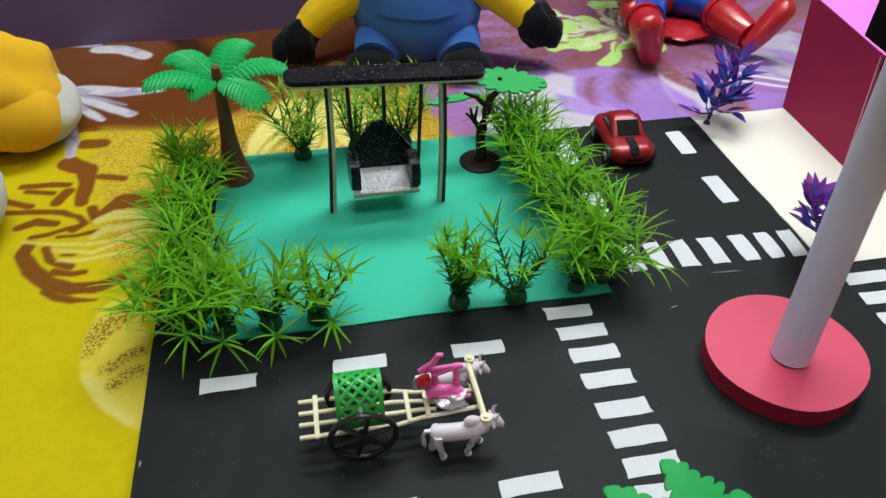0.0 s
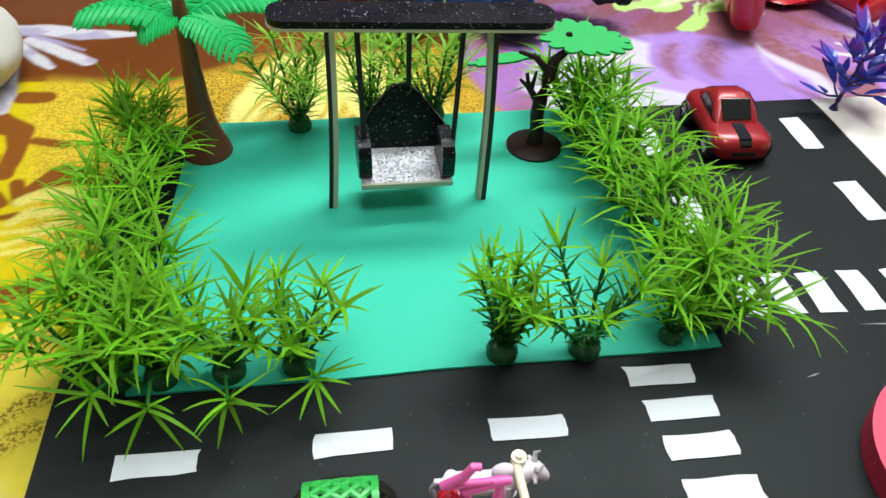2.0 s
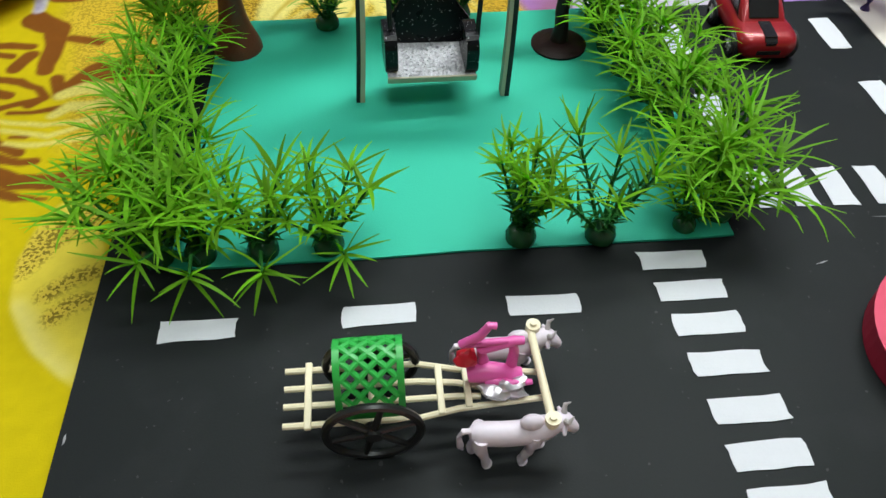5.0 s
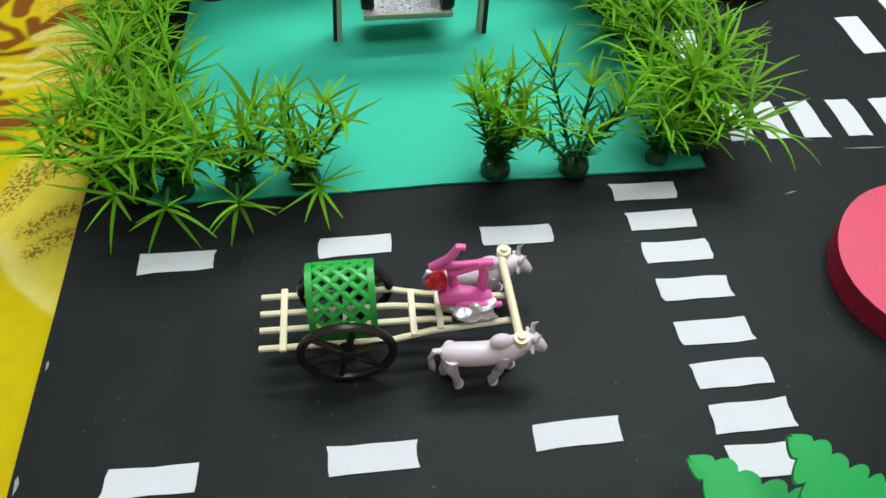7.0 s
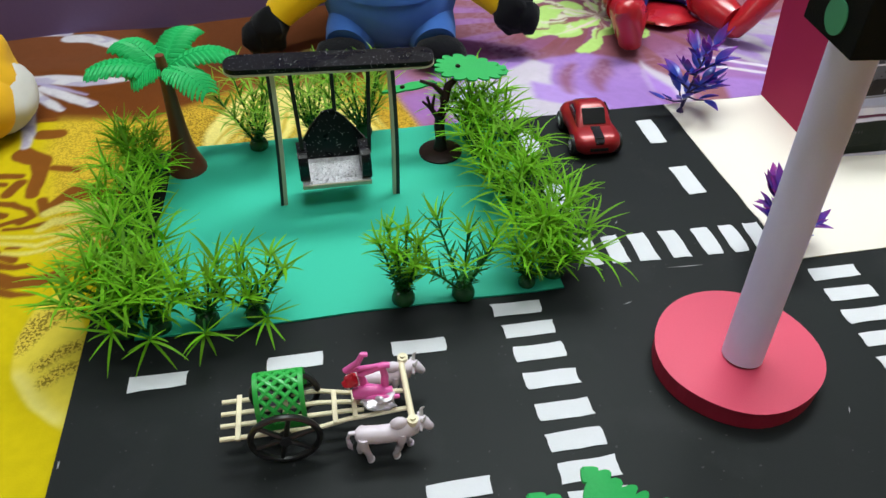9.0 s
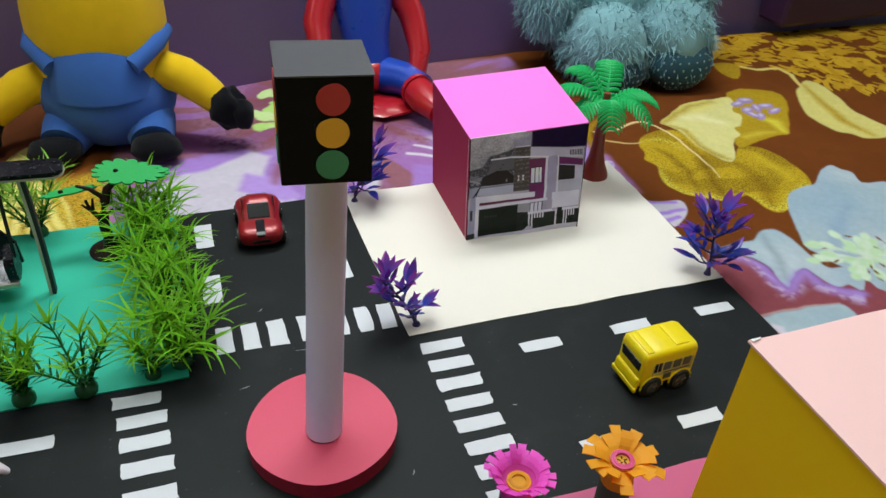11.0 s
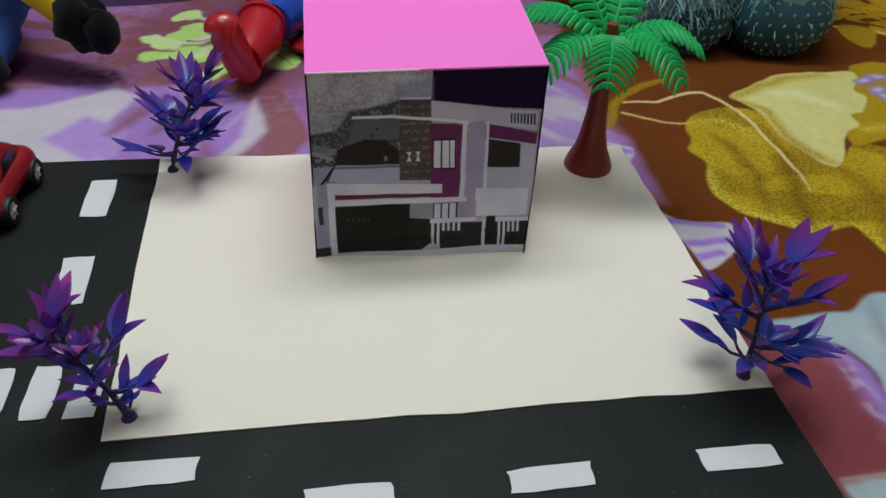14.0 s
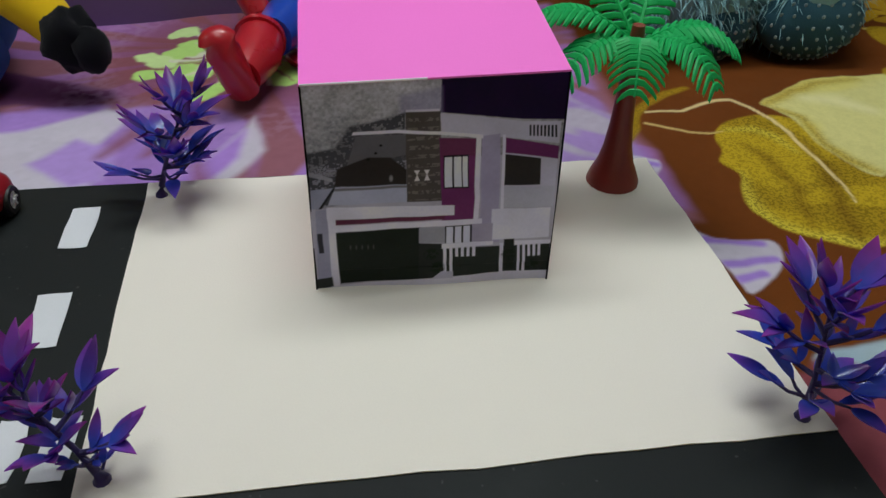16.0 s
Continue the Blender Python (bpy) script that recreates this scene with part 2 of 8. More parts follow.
# ---- materials ----
def mat(name, colour, rough=0.6, vary=0.12, grain=900.0, blotch=40.0, bump=0.1, metal=0.0, sheen=0.0, leaf=0.0,
        island=0.0, coat=0.0, spark=0.0, attribute="", dust=0.0, spec=0.5, sparse=0.8, tip=None):
    """A procedural surface: colour with two scales of variation, fine relief, and optional cloth sheen, leaf light, glitter or dust."""
    m = bpy.data.materials.new(name)
    m.use_nodes = True
    n, l = m.node_tree.nodes, m.node_tree.links
    bsdf = n["Principled BSDF"]
    tex = n.new("ShaderNodeTexCoord")

    def noise_at(scale, detail=3.0):
        t = n.new("ShaderNodeTexNoise")
        t.inputs["Scale"].default_value, t.inputs["Detail"].default_value = scale, detail
        l.new(tex.outputs["Object"], t.inputs["Vector"])
        return t.outputs["Fac"]

    def maths(op, a, b):
        t = n.new("ShaderNodeMath")
        t.operation = op
        for socket, value in zip(t.inputs, (a, b)):
            if isinstance(value, (int, float)):
                socket.default_value = value
            else:
                l.new(value, socket)
        return t.outputs[0]

    fine, broad = noise_at(grain), noise_at(blotch)
    level = maths("ADD", maths("MULTIPLY", fine, vary), maths("MULTIPLY", broad, vary))
    level = maths("ADD", level, 1.0 - vary)
    if island:
        geo = n.new("ShaderNodeNewGeometry")
        level = maths("MULTIPLY", level, maths("ADD", maths("MULTIPLY", geo.outputs["Random Per Island"], island * 2), 1 - island))
    mix = n.new("ShaderNodeMix")
    mix.data_type, mix.blend_type = "RGBA", "MULTIPLY"
    mix.inputs["Factor"].default_value = 1.0
    if tip:
        at = n.new("ShaderNodeAttribute")
        at.attribute_name = "tint"
        dye = n.new("ShaderNodeMix")
        dye.data_type = "RGBA"
        l.new(at.outputs["Fac"], dye.inputs["Factor"])
        dye.inputs["A"].default_value, dye.inputs["B"].default_value = (*colour, 1), (*tip, 1)
        l.new(dye.outputs["Result"], mix.inputs["A"])
    elif attribute:
        at = n.new("ShaderNodeAttribute")
        at.attribute_name = attribute
        l.new(at.outputs["Color"], mix.inputs["A"])
        grit = maths("MULTIPLY", maths("GREATER_THAN", noise_at(620.0, 3.0), 0.52), maths("SUBTRACT", 1.0, at.outputs["Alpha"]))
        level = maths("MULTIPLY", level, maths("SUBTRACT", 1.0, maths("MULTIPLY", grit, 0.72)))
    else:
        mix.inputs["A"].default_value = (*colour, 1)
    l.new(level, mix.inputs["B"])
    base = mix.outputs["Result"]
    if dust:
        speck = noise_at(420.0, 1.0)
        smear = noise_at(28.0, 4.0)
        ramp = maths("MULTIPLY", maths("GREATER_THAN", speck, 0.74), maths("GREATER_THAN", smear, 0.5))
        soft = maths("MULTIPLY", maths("MAXIMUM", maths("SUBTRACT", smear, 0.55), 0.0), dust)
        over = n.new("ShaderNodeMix")
        over.data_type = "RGBA"
        l.new(maths("ADD", maths("MULTIPLY", ramp, dust), soft), over.inputs["Factor"])
        l.new(base, over.inputs["A"])
        over.inputs["B"].default_value = (0.35, 0.35, 0.36, 1)
        base = over.outputs["Result"]
    l.new(base, bsdf.inputs["Base Color"])
    bsdf.inputs["Metallic"].default_value = metal
    bsdf.inputs["Specular IOR Level"].default_value = spec
    bsdf.inputs["Coat Weight"].default_value = coat
    bsdf.inputs["Coat Roughness"].default_value = 0.08
    bsdf.inputs["Sheen Weight"].default_value = sheen
    l.new(maths("ADD", maths("MULTIPLY", broad, 0.16), rough - 0.08), bsdf.inputs["Roughness"])
    if bump:
        b = n.new("ShaderNodeBump")
        b.inputs["Strength"].default_value, b.inputs["Distance"].default_value = bump, 0.0006
        l.new(fine, b.inputs["Height"])
        l.new(b.outputs["Normal"], bsdf.inputs["Normal"])
    if spark:
        v = n.new("ShaderNodeTexVoronoi")
        v.inputs["Scale"].default_value = spark
        l.new(tex.outputs["Object"], v.inputs["Vector"])
        vm = n.new("ShaderNodeVectorMath")
        vm.operation = "SUBTRACT"
        l.new(v.outputs["Color"], vm.inputs[0])
        vm.inputs[1].default_value = (0.5, 0.5, 0.5)
        geo = n.new("ShaderNodeNewGeometry")
        pick = n.new("ShaderNodeSeparateColor")
        l.new(v.outputs["Color"], pick.inputs[0])
        few = n.new("ShaderNodeCombineXYZ")
        amount = maths("MULTIPLY", maths("GREATER_THAN", pick.outputs[0], sparse), 2.2)
        for k in range(3):
            l.new(amount, few.inputs[k])
        add = n.new("ShaderNodeVectorMath")
        add.operation = "MULTIPLY_ADD"
        l.new(vm.outputs[0], add.inputs[0])
        l.new(few.outputs[0], add.inputs[1])
        l.new(geo.outputs["Normal"], add.inputs[2])
        flake = n.new("ShaderNodeMix")
        flake.data_type = "RGBA"
        l.new(maths("GREATER_THAN", pick.outputs[1], 0.55 + 0.45 * sparse), flake.inputs["Factor"])
        l.new(base, flake.inputs["A"])
        flake.inputs["B"].default_value = (0.75, 0.75, 0.78, 1)
        l.new(flake.outputs["Result"], bsdf.inputs["Base Color"])
        nor = n.new("ShaderNodeVectorMath")
        nor.operation = "NORMALIZE"
        l.new(add.outputs[0], nor.inputs[0])
        l.new(nor.outputs[0], bsdf.inputs["Normal"])
    if leaf:
        tr = n.new("ShaderNodeBsdfTranslucent")
        l.new(base, tr.inputs["Color"])
        ms = n.new("ShaderNodeMixShader")
        ms.inputs[0].default_value = leaf
        l.new(bsdf.outputs[0], ms.inputs[1])
        l.new(tr.outputs[0], ms.inputs[2])
        l.new(ms.outputs[0], n["Material Output"].inputs["Surface"])
    return m


BLACK_PAPER = mat("black_paper", (0.0108, 0.0128, 0.0130), 0.55, 0.25, 1400, 18, 0.08, dust=0.09, spec=0.16)
WHITE_PAPER = mat("white_paper", (0.655, 0.655, 0.69), 0.7, 0.06, 1200, 60, 0.2)
GREEN_PAPER = mat("green_paper", (0.036, 0.49, 0.328), 0.6, 0.07, 1500, 9, 0.15, spec=0.25)
BEIGE_PAPER = mat("beige_paper", (0.81, 0.745, 0.665), 0.65, 0.05, 1500, 11, 0.15, spec=0.25)
PINK_LOT = mat("rose_pink_paper", (0.55, 0.10, 0.22), 0.65, 0.06, 1500, 12, 0.15)
SALMON_PAPER = mat("salmon_paper", (0.80, 0.42, 0.36), 0.65, 0.06, 1500, 12, 0.15)
CARD_EDGE = mat("grey_card_edge", (0.10, 0.09, 0.085), 0.8, 0.3, 500, 30, 0.3)
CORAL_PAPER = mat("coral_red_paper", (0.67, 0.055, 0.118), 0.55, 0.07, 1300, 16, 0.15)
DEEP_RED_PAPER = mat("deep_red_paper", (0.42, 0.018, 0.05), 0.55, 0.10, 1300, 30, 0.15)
LILAC_TUBE = mat("white_rolled_paper", (0.70, 0.65, 0.93), 0.6, 0.06, 1300, 30, 0.15)
BOX_BLACK = mat("matt_black_card", (0.0075, 0.0078, 0.0082), 0.6, 0.25, 1300, 30, 0.25, spec=0.06)
# the box's black made lighter: light on its top is in the colour
BOX_TOP_LIT = mat("lit_black_card", (0.045, 0.045, 0.047), 0.45, 0.25, 1300, 25, 0.25)
LAMP_RED = mat("red_paper_disc", (0.48, 0.035, 0.042), 0.6, 0.08, 1300, 40, 0.15)
LAMP_AMBER = mat("amber_paper_disc", (0.86, 0.44, 0.035), 0.6, 0.08, 1300, 40, 0.15)
LAMP_GREEN = mat("green_paper_disc", (0.050, 0.27, 0.14), 0.6, 0.08, 1300, 40, 0.15)
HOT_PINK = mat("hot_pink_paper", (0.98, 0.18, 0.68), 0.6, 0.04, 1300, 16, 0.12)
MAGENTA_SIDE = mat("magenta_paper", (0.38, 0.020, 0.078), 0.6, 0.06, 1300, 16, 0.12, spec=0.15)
PALE_PINK = mat("pale_pink_paper", (0.88, 0.55, 0.52), 0.65, 0.05, 1300, 16, 0.12)
OCHRE_PAPER = mat("mustard_yellow_paper", (0.88, 0.60, 0.005), 0.6, 0.06, 1300, 16, 0.12, spec=0.15)
TORN_WHITE = mat("torn_paper_edge", (0.78, 0.74, 0.76), 0.85, 0.15, 1600, 300, 0.4)
WORN_GREY = mat("rubbed_paper", (0.34, 0.34, 0.35), 0.85, 0.3, 1600, 300, 0.4)
PRINT = mat("printed_photo_paper", (1, 1, 1), 0.45, 0.05, 1300, 30, 0.08, attribute="print", spec=0.15)
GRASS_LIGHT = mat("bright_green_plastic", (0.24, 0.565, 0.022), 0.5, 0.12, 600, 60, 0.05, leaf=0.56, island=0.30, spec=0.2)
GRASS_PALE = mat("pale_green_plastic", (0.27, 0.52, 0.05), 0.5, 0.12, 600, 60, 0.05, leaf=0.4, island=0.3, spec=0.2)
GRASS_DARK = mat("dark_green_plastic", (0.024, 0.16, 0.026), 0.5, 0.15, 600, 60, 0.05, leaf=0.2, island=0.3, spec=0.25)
GRASS_BASE = mat("clear_green_plastic", (0.02, 0.11, 0.035), 0.25, 0.2, 400, 80, 0.1, leaf=0.1)
PALM_GREEN = mat("palm_green_plastic", (0.016, 0.50, 0.13), 0.46, 0.08, 700, 60, 0.05, leaf=0.25, spec=0.3)
TREE_GREEN = mat("tree_green_plastic", (0.028, 0.42, 0.10), 0.55, 0.12, 700, 60, 0.3, leaf=0.15, spec=0.25)
TRUNK_BROWN = mat("brown_plastic", (0.165, 0.036, 0.016), 0.42, 0.2, 900, 90, 0.25)
TRUNK_RED = mat("red_brown_plastic", (0.22, 0.028, 0.02), 0.4, 0.15, 900, 90, 0.2)
BARK_DARK = mat("dark_brown_plastic", (0.024, 0.010, 0.008), 0.5, 0.3, 900, 90, 0.4, spec=0.2)
DYED_LEAF = mat("dyed_violet_plastic", (0.06, 0.105, 0.62), 0.30, 0.35, 260, 70, 0.08, leaf=0.48, coat=0.6, tip=(0.50, 0.06, 0.45))
PURPLE_STEM = mat("dark_violet_plastic", (0.035, 0.022, 0.12), 0.4, 0.2, 600, 70, 0.1)
BUS_YELLOW = mat("yellow_gloss_plastic", (0.80, 0.62, 0.003), 0.42, 0.04, 500, 50, 0.02, coat=0.08, spec=0.35)
BUS_PRINT = mat("faded_sticker", (0.44, 0.38, 0.12), 0.4, 0.4, 900, 300, 0.05)
DARK_WINDOW = mat("dark_window_plastic", (0.012, 0.012, 0.013), 0.2, 0.2, 500, 60, 0.03)
GREY_WINDOW = mat("grey_window_print", (0.085, 0.08, 0.06), 0.35, 0.6, 900, 300, 0.03)
CAR_RED = mat("metallic_red_paint", (0.30, 0.006, 0.010), 0.36, 0.06, 500, 50, 0.02, metal=0.2, coat=0.35)
TYRE = mat("black_tyre_plastic", (0.013, 0.013, 0.013), 0.55, 0.2, 900, 60, 0.2)
RIM_GREY = mat("pale_grey_plastic_rim", (0.62, 0.62, 0.64), 0.4, 0.1, 900, 60, 0.05)
GREY_RIM = mat("grey_wheel_plastic", (0.11, 0.11, 0.115), 0.4, 0.1, 900, 60, 0.05, metal=0.3)
CREAM_PLASTIC = mat("cream_plastic", (0.82, 0.73, 0.50), 0.4, 0.08, 700, 90, 0.1)
OX_GREY = mat("pale_grey_plastic", (0.74, 0.65, 0.72), 0.42, 0.12, 500, 240, 0.15)
OX_HORN = mat("grey_horn_plastic", (0.52, 0.48, 0.48), 0.4, 0.1, 500, 90, 0.1)
CANOPY_GREEN = mat("green_gloss_plastic", (0.045, 0.50, 0.085), 0.3, 0.06, 500, 60, 0.03, leaf=0.2)
WHEEL_BLACK = mat("black_gloss_plastic", (0.010, 0.010, 0.010), 0.33, 0.1, 500, 60, 0.03)
DOLL_PINK = mat("pink_plastic", (0.80, 0.12, 0.42), 0.33, 0.06, 500, 60, 0.03)
DOLL_RED = mat("red_plastic", (0.55, 0.01, 0.03), 0.33, 0.06, 500, 60, 0.03)
DOLL_SILVER = mat("silver_foil", (0.62, 0.58, 0.62), 0.28, 0.2, 400, 90, 0.3, metal=0.6)
GLITTER_BLACK = mat("black_glitter_foam", (0.006, 0.006, 0.008), 0.28, 0.3, 1200, 60, 0.2, spark=3200, sparse=0.978, spec=0.2)
GLITTER_SILVER = mat("silver_glitter_foam", (0.60, 0.58, 0.62), 0.35, 0.5, 1500, 900, 0.2, metal=0.2, spark=1500, sparse=0.4)
FOAM_EDGE = mat("cream_foam_edge", (0.52, 0.48, 0.36), 0.8, 0.1, 900, 90, 0.2)
BLACK_CORD = mat("black_cord", (0.010, 0.010, 0.011), 0.6, 0.2, 1500, 90, 0.2)
FLOWER_ORANGE = mat("orange_craft_paper", (0.95, 0.52, 0.025), 0.6, 0.08, 1300, 40, 0.15, leaf=0.5, island=0.12)
FLOWER_PINK = mat("magenta_craft_paper", (0.99, 0.16, 0.78), 0.6, 0.06, 1300, 40, 0.15, leaf=0.5, island=0.08)
FLOWER_ROSE = mat("rose_craft_paper", (0.62, 0.07, 0.20), 0.6, 0.08, 1300, 40, 0.15)
STEM_GREEN = mat("dark_green_craft_paper", (0.014, 0.075, 0.038), 0.65, 0.12, 1300, 40, 0.15)
SHEET_PRINT = mat("printed_cotton", (1, 1, 1), 0.85, 0.10, 2200, 25, 0.35, attribute="print", spec=0.1)
WALL_PURPLE = mat("purple_wall_paint", (0.175, 0.115, 0.255), 0.55, 0.10, 300, 6, 0.15)
WALL_PLAIN = mat("pale_wall_paint", (0.66, 0.68, 0.68), 0.7, 0.06, 300, 5, 0.15)
CEILING_WHITE = mat("white_ceiling_paint", (0.82, 0.82, 0.80), 0.8, 0.05, 300, 5, 0.15)
FLOOR_TILE = mat("grey_floor", (0.33, 0.34, 0.34), 0.4, 0.12, 200, 6, 0.1)
PLUSH_YELLOW = mat("yellow_plush", (0.80, 0.50, 0.012), 0.9, 0.18, 1500, 70, 0.9, sheen=0.08, spec=0.08)
PLUSH_BLUE = mat("blue_plush", (0.045, 0.13, 0.42), 0.9, 0.18, 1500, 70, 0.9, sheen=0.08, spec=0.08)
PLUSH_BLACK = mat("black_plush", (0.006, 0.006, 0.008), 0.95, 0.18, 1500, 70, 0.9, sheen=0.08, spec=0.08)
PLUSH_ORANGE = mat("orange_yellow_plush", (0.84, 0.46, 0.02), 0.9, 0.22, 1500, 60, 0.9, sheen=0.08, spec=0.08)
PLUSH_WHITE = mat("white_plush", (0.62, 0.60, 0.56), 0.95, 0.15, 1500, 60, 0.9, sheen=0.08, spec=0.08)
PLUSH_TEAL = mat("teal_fur", (0.22, 0.40, 0.44), 0.9, 0.3, 700, 40, 0.6, sheen=0.08, spec=0.08, island=0.22)
DOT_TEAL = mat("dark_teal_fabric", (0.035, 0.10, 0.14), 0.85, 0.2, 900, 60, 0.5, sheen=0.08, spec=0.08)
DOT_WHITE = mat("pale_dot_fabric", (0.22, 0.31, 0.34), 0.85, 0.1, 900, 60, 0.3)
TOY_RED = mat("glossy_red_toy_plastic", (0.45, 0.012, 0.02), 0.3, 0.08, 400, 50, 0.05, coat=0.3)
TOY_BLUE = mat("glossy_blue_toy_plastic", (0.012, 0.06, 0.42), 0.3, 0.08, 400, 50, 0.05, coat=0.3)
DARK_WOOD = mat("dark_plum_board", (0.035, 0.010, 0.04), 0.5, 0.2, 300, 8, 0.1)


# ---- building blocks ----
class Geo:
    """Vertices and faces of one mesh, with a material slot for each face."""

    def __init__(self):
        self.v, self.f, self.m, self.slot = [], [], [], 0

    def add(self, verts, faces):
        k = len(self.v)
        self.v += [tuple(p) for p in verts]
        self.f += [tuple(i + k for i in face) for face in faces]
        self.m += [self.slot] * len(faces)
        return self

    def box(self, c, size, bevel=0.0, m=None, seg=2):
        bm = bmesh.new()
        bmesh.ops.create_cube(bm, size=1.0, matrix=Matrix.Diagonal((*size, 1)))
        if bevel:
            bmesh.ops.bevel(bm, geom=bm.edges[:], offset=bevel, segments=seg, profile=0.5, affect="EDGES")
        return self.take(bm, Matrix.Translation(c) @ (m or Matrix()))

    def take(self, bm, m=Matrix()):
        bm.verts.index_update()
        self.add([m @ v.co for v in bm.verts], [[v.index for v in f.verts] for f in bm.faces])
        bm.free()
        return self

    def tube(self, pts, radii, seg=10, caps=True, flat=1.0, up=(0, 0, 1)):
        pts = [Vector(p) for p in pts]
        if isinstance(radii, (int, float)):
            radii = [radii] * len(pts)
        rings = []
        for i, p in enumerate(pts):
            d = (pts[min(i + 1, len(pts) - 1)] - pts[max(i - 1, 0)]).normalized()
            ref = Vector(up) if abs(d.dot(Vector(up))) < 0.95 else Vector((0, 1, 0))
            a = d.cross(ref).normalized()
            b = a.cross(d)
            rings += [p + radii[i] * (math.cos(t) * a + flat * math.sin(t) * b) for t in (2 * math.pi * j / seg for j in range(seg))]
        faces = [(i * seg + j, i * seg + (j + 1) % seg, (i + 1) * seg + (j + 1) % seg, (i + 1) * seg + j)
                 for i in range(len(pts) - 1) for j in range(seg)]
        if caps:
            faces += [tuple(range(seg))[::-1], tuple(range((len(pts) - 1) * seg, len(pts) * seg))]
        return self.add(rings, faces)

    def ball(self, c, r, m=None, seg=18, rings=12, lump=0.0, seed=0):
        r = (r, r, r) if isinstance(r, (int, float)) else r
        m = m or Matrix()
        verts = []
        for i in range(rings + 1):
            for j in range(seg):
                a, b = math.pi * i / rings, 2 * math.pi * j / seg
                d = Vector((math.sin(a) * math.cos(b), math.sin(a) * math.sin(b), math.cos(a)))
                k = 1 + lump * noise.noise(d * 1.7 + Vector((seed, 3.1 * seed, 0)))
                verts.append(Vector(c) + m.to_3x3() @ Vector((d.x * r[0] * k, d.y * r[1] * k, d.z * r[2] * k)))
        faces = [(i * seg + j, (i + 1) * seg + j, (i + 1) * seg + (j + 1) % seg, i * seg + (j + 1) % seg)
                 for i in range(rings) for j in range(seg)]
        return self.add(verts, faces)

    def prism(self, outline, z0, z1, m=None):
        m = m or Matrix()
        n = len(outline)
        verts = [m @ Vector((x, y, z0)) for x, y in outline] + [m @ Vector((x, y, z1)) for x, y in outline]
        faces = [tuple(range(n))[::-1], tuple(range(n, 2 * n))] + [(i, (i + 1) % n, n + (i + 1) % n, n + i) for i in range(n)]
        return self.add(verts, faces)

    def blade(self, root, way, length, width, droop, n=4, thick=0.18, swerve=0.0):
        """A tapering leaf blade with a keel, bending down and sideways towards its tip."""
        p, d = Vector(root), Vector(way).normalized()
        side = d.cross(Vector((0, 0, 1)))
        side = side.normalized() if side.length > 1e-3 else Vector((1, 0, 0))
        verts = []
        for i in range(n + 1):
            t = i / n
            w = width * 0.9 * (0.76 + 0.5 * t - 1.12 * t * t)
            up = side.cross(d).normalized()
            verts += [p - side * w, p - up * width * thick * (1 - t), p + side * w]
            p = p + d * (length / n)
            d = (d + Vector((0, 0, -droop / n)) + side * swerve / n).normalized()
        faces = []
        for i in range(n):
            for j in range(3):
                a, b = i * 3 + j, i * 3 + (j + 1) % 3
                faces.append((a, b, b + 3, a + 3))
        return self.add(verts, faces)

    def leaf(self, root, way, up, length, width, curl=0.2, n=6, tip=1.0, fold=0.15):
        """A broad pointed leaf, folded along its midrib and curled."""
        d, u = Vector(way).normalized(), Vector(up)
        s = d.cross(u).normalized()
        u = s.cross(d).normalized()
        top, bot = [], []
        for i in range(n + 1):
            t = i / n
            w = width * math.sin(math.pi * min(1.0, t ** 0.8)) ** tip * (1 if t < 1 else 0)
            c = Vector(root) + d * length * t - u * curl * length * t * t
            for k in (-1, 0, 1):
                p = c + s * w * k + u * fold * w * abs(k)
                top.append(p + u * 0.0002)
                bot.append(p - u * 0.0002)
        verts = top + bot
        k = len(top)
        faces = []
        for i in range(n):
            for j in (0, 1):
                a = i * 3 + j
                faces += [(a, a + 1, a + 4, a + 3), (k + a, k + a + 3, k + a + 4, k + a + 1)]
            for j in (0, 2):
                a = i * 3 + j
                faces.append((a, a + 3, k + a + 3, k + a))
        return self.add(verts, faces)

    def mesh(self, name, mats, smooth=False):
        me = bpy.data.meshes.new(name)
        me.from_pydata(self.v, [], self.f)
        for one in mats if isinstance(mats, (list, tuple)) else [mats]:
            me.materials.append(one)
        if any(self.m):
            me.polygons.foreach_set("material_index", self.m)
        me.update()
        if smooth:
            me.shade_smooth()
            bm = bmesh.new()
            bm.from_mesh(me)
            for e in bm.edges:
                e.smooth = len(e.link_faces) < 2 or e.calc_face_angle(0) < 0.75
            bm.to_mesh(me)
            bm.free()
        return me


def part(name, geo, material, parent=None, label="", smooth=False, at=None):
    ob = new(name, geo.mesh(name, material, smooth))
    ob.parent = parent
    if at is not None:
        ob.matrix_basis = at
    return tagged(ob, label)


def thing(name, label, category, at=None, group="", kind=""):
    ob = new(name)
    ob.empty_display_size = 0.01
    ob.matrix_basis = at or Matrix()
    return tagged(ob, label, category, group, kind)


def turn(deg, axis="Z"):
    return Matrix.Rotation(radians(deg), 4, axis)


def ring(n, r, wob=0.0, seed=0, rx=1.0, ry=1.0):
    rnd = random.Random(seed)
    ph = [rnd.uniform(0, 6.28) for _ in range(4)]
    out = []
    for i in range(n):
        a = 2 * math.pi * i / n
        k = r * (1 + wob * sum(math.sin((q + 2) * a + ph[q]) for q in range(4)))
        out.append((k * rx * math.cos(a), k * ry * math.sin(a)))
    return out


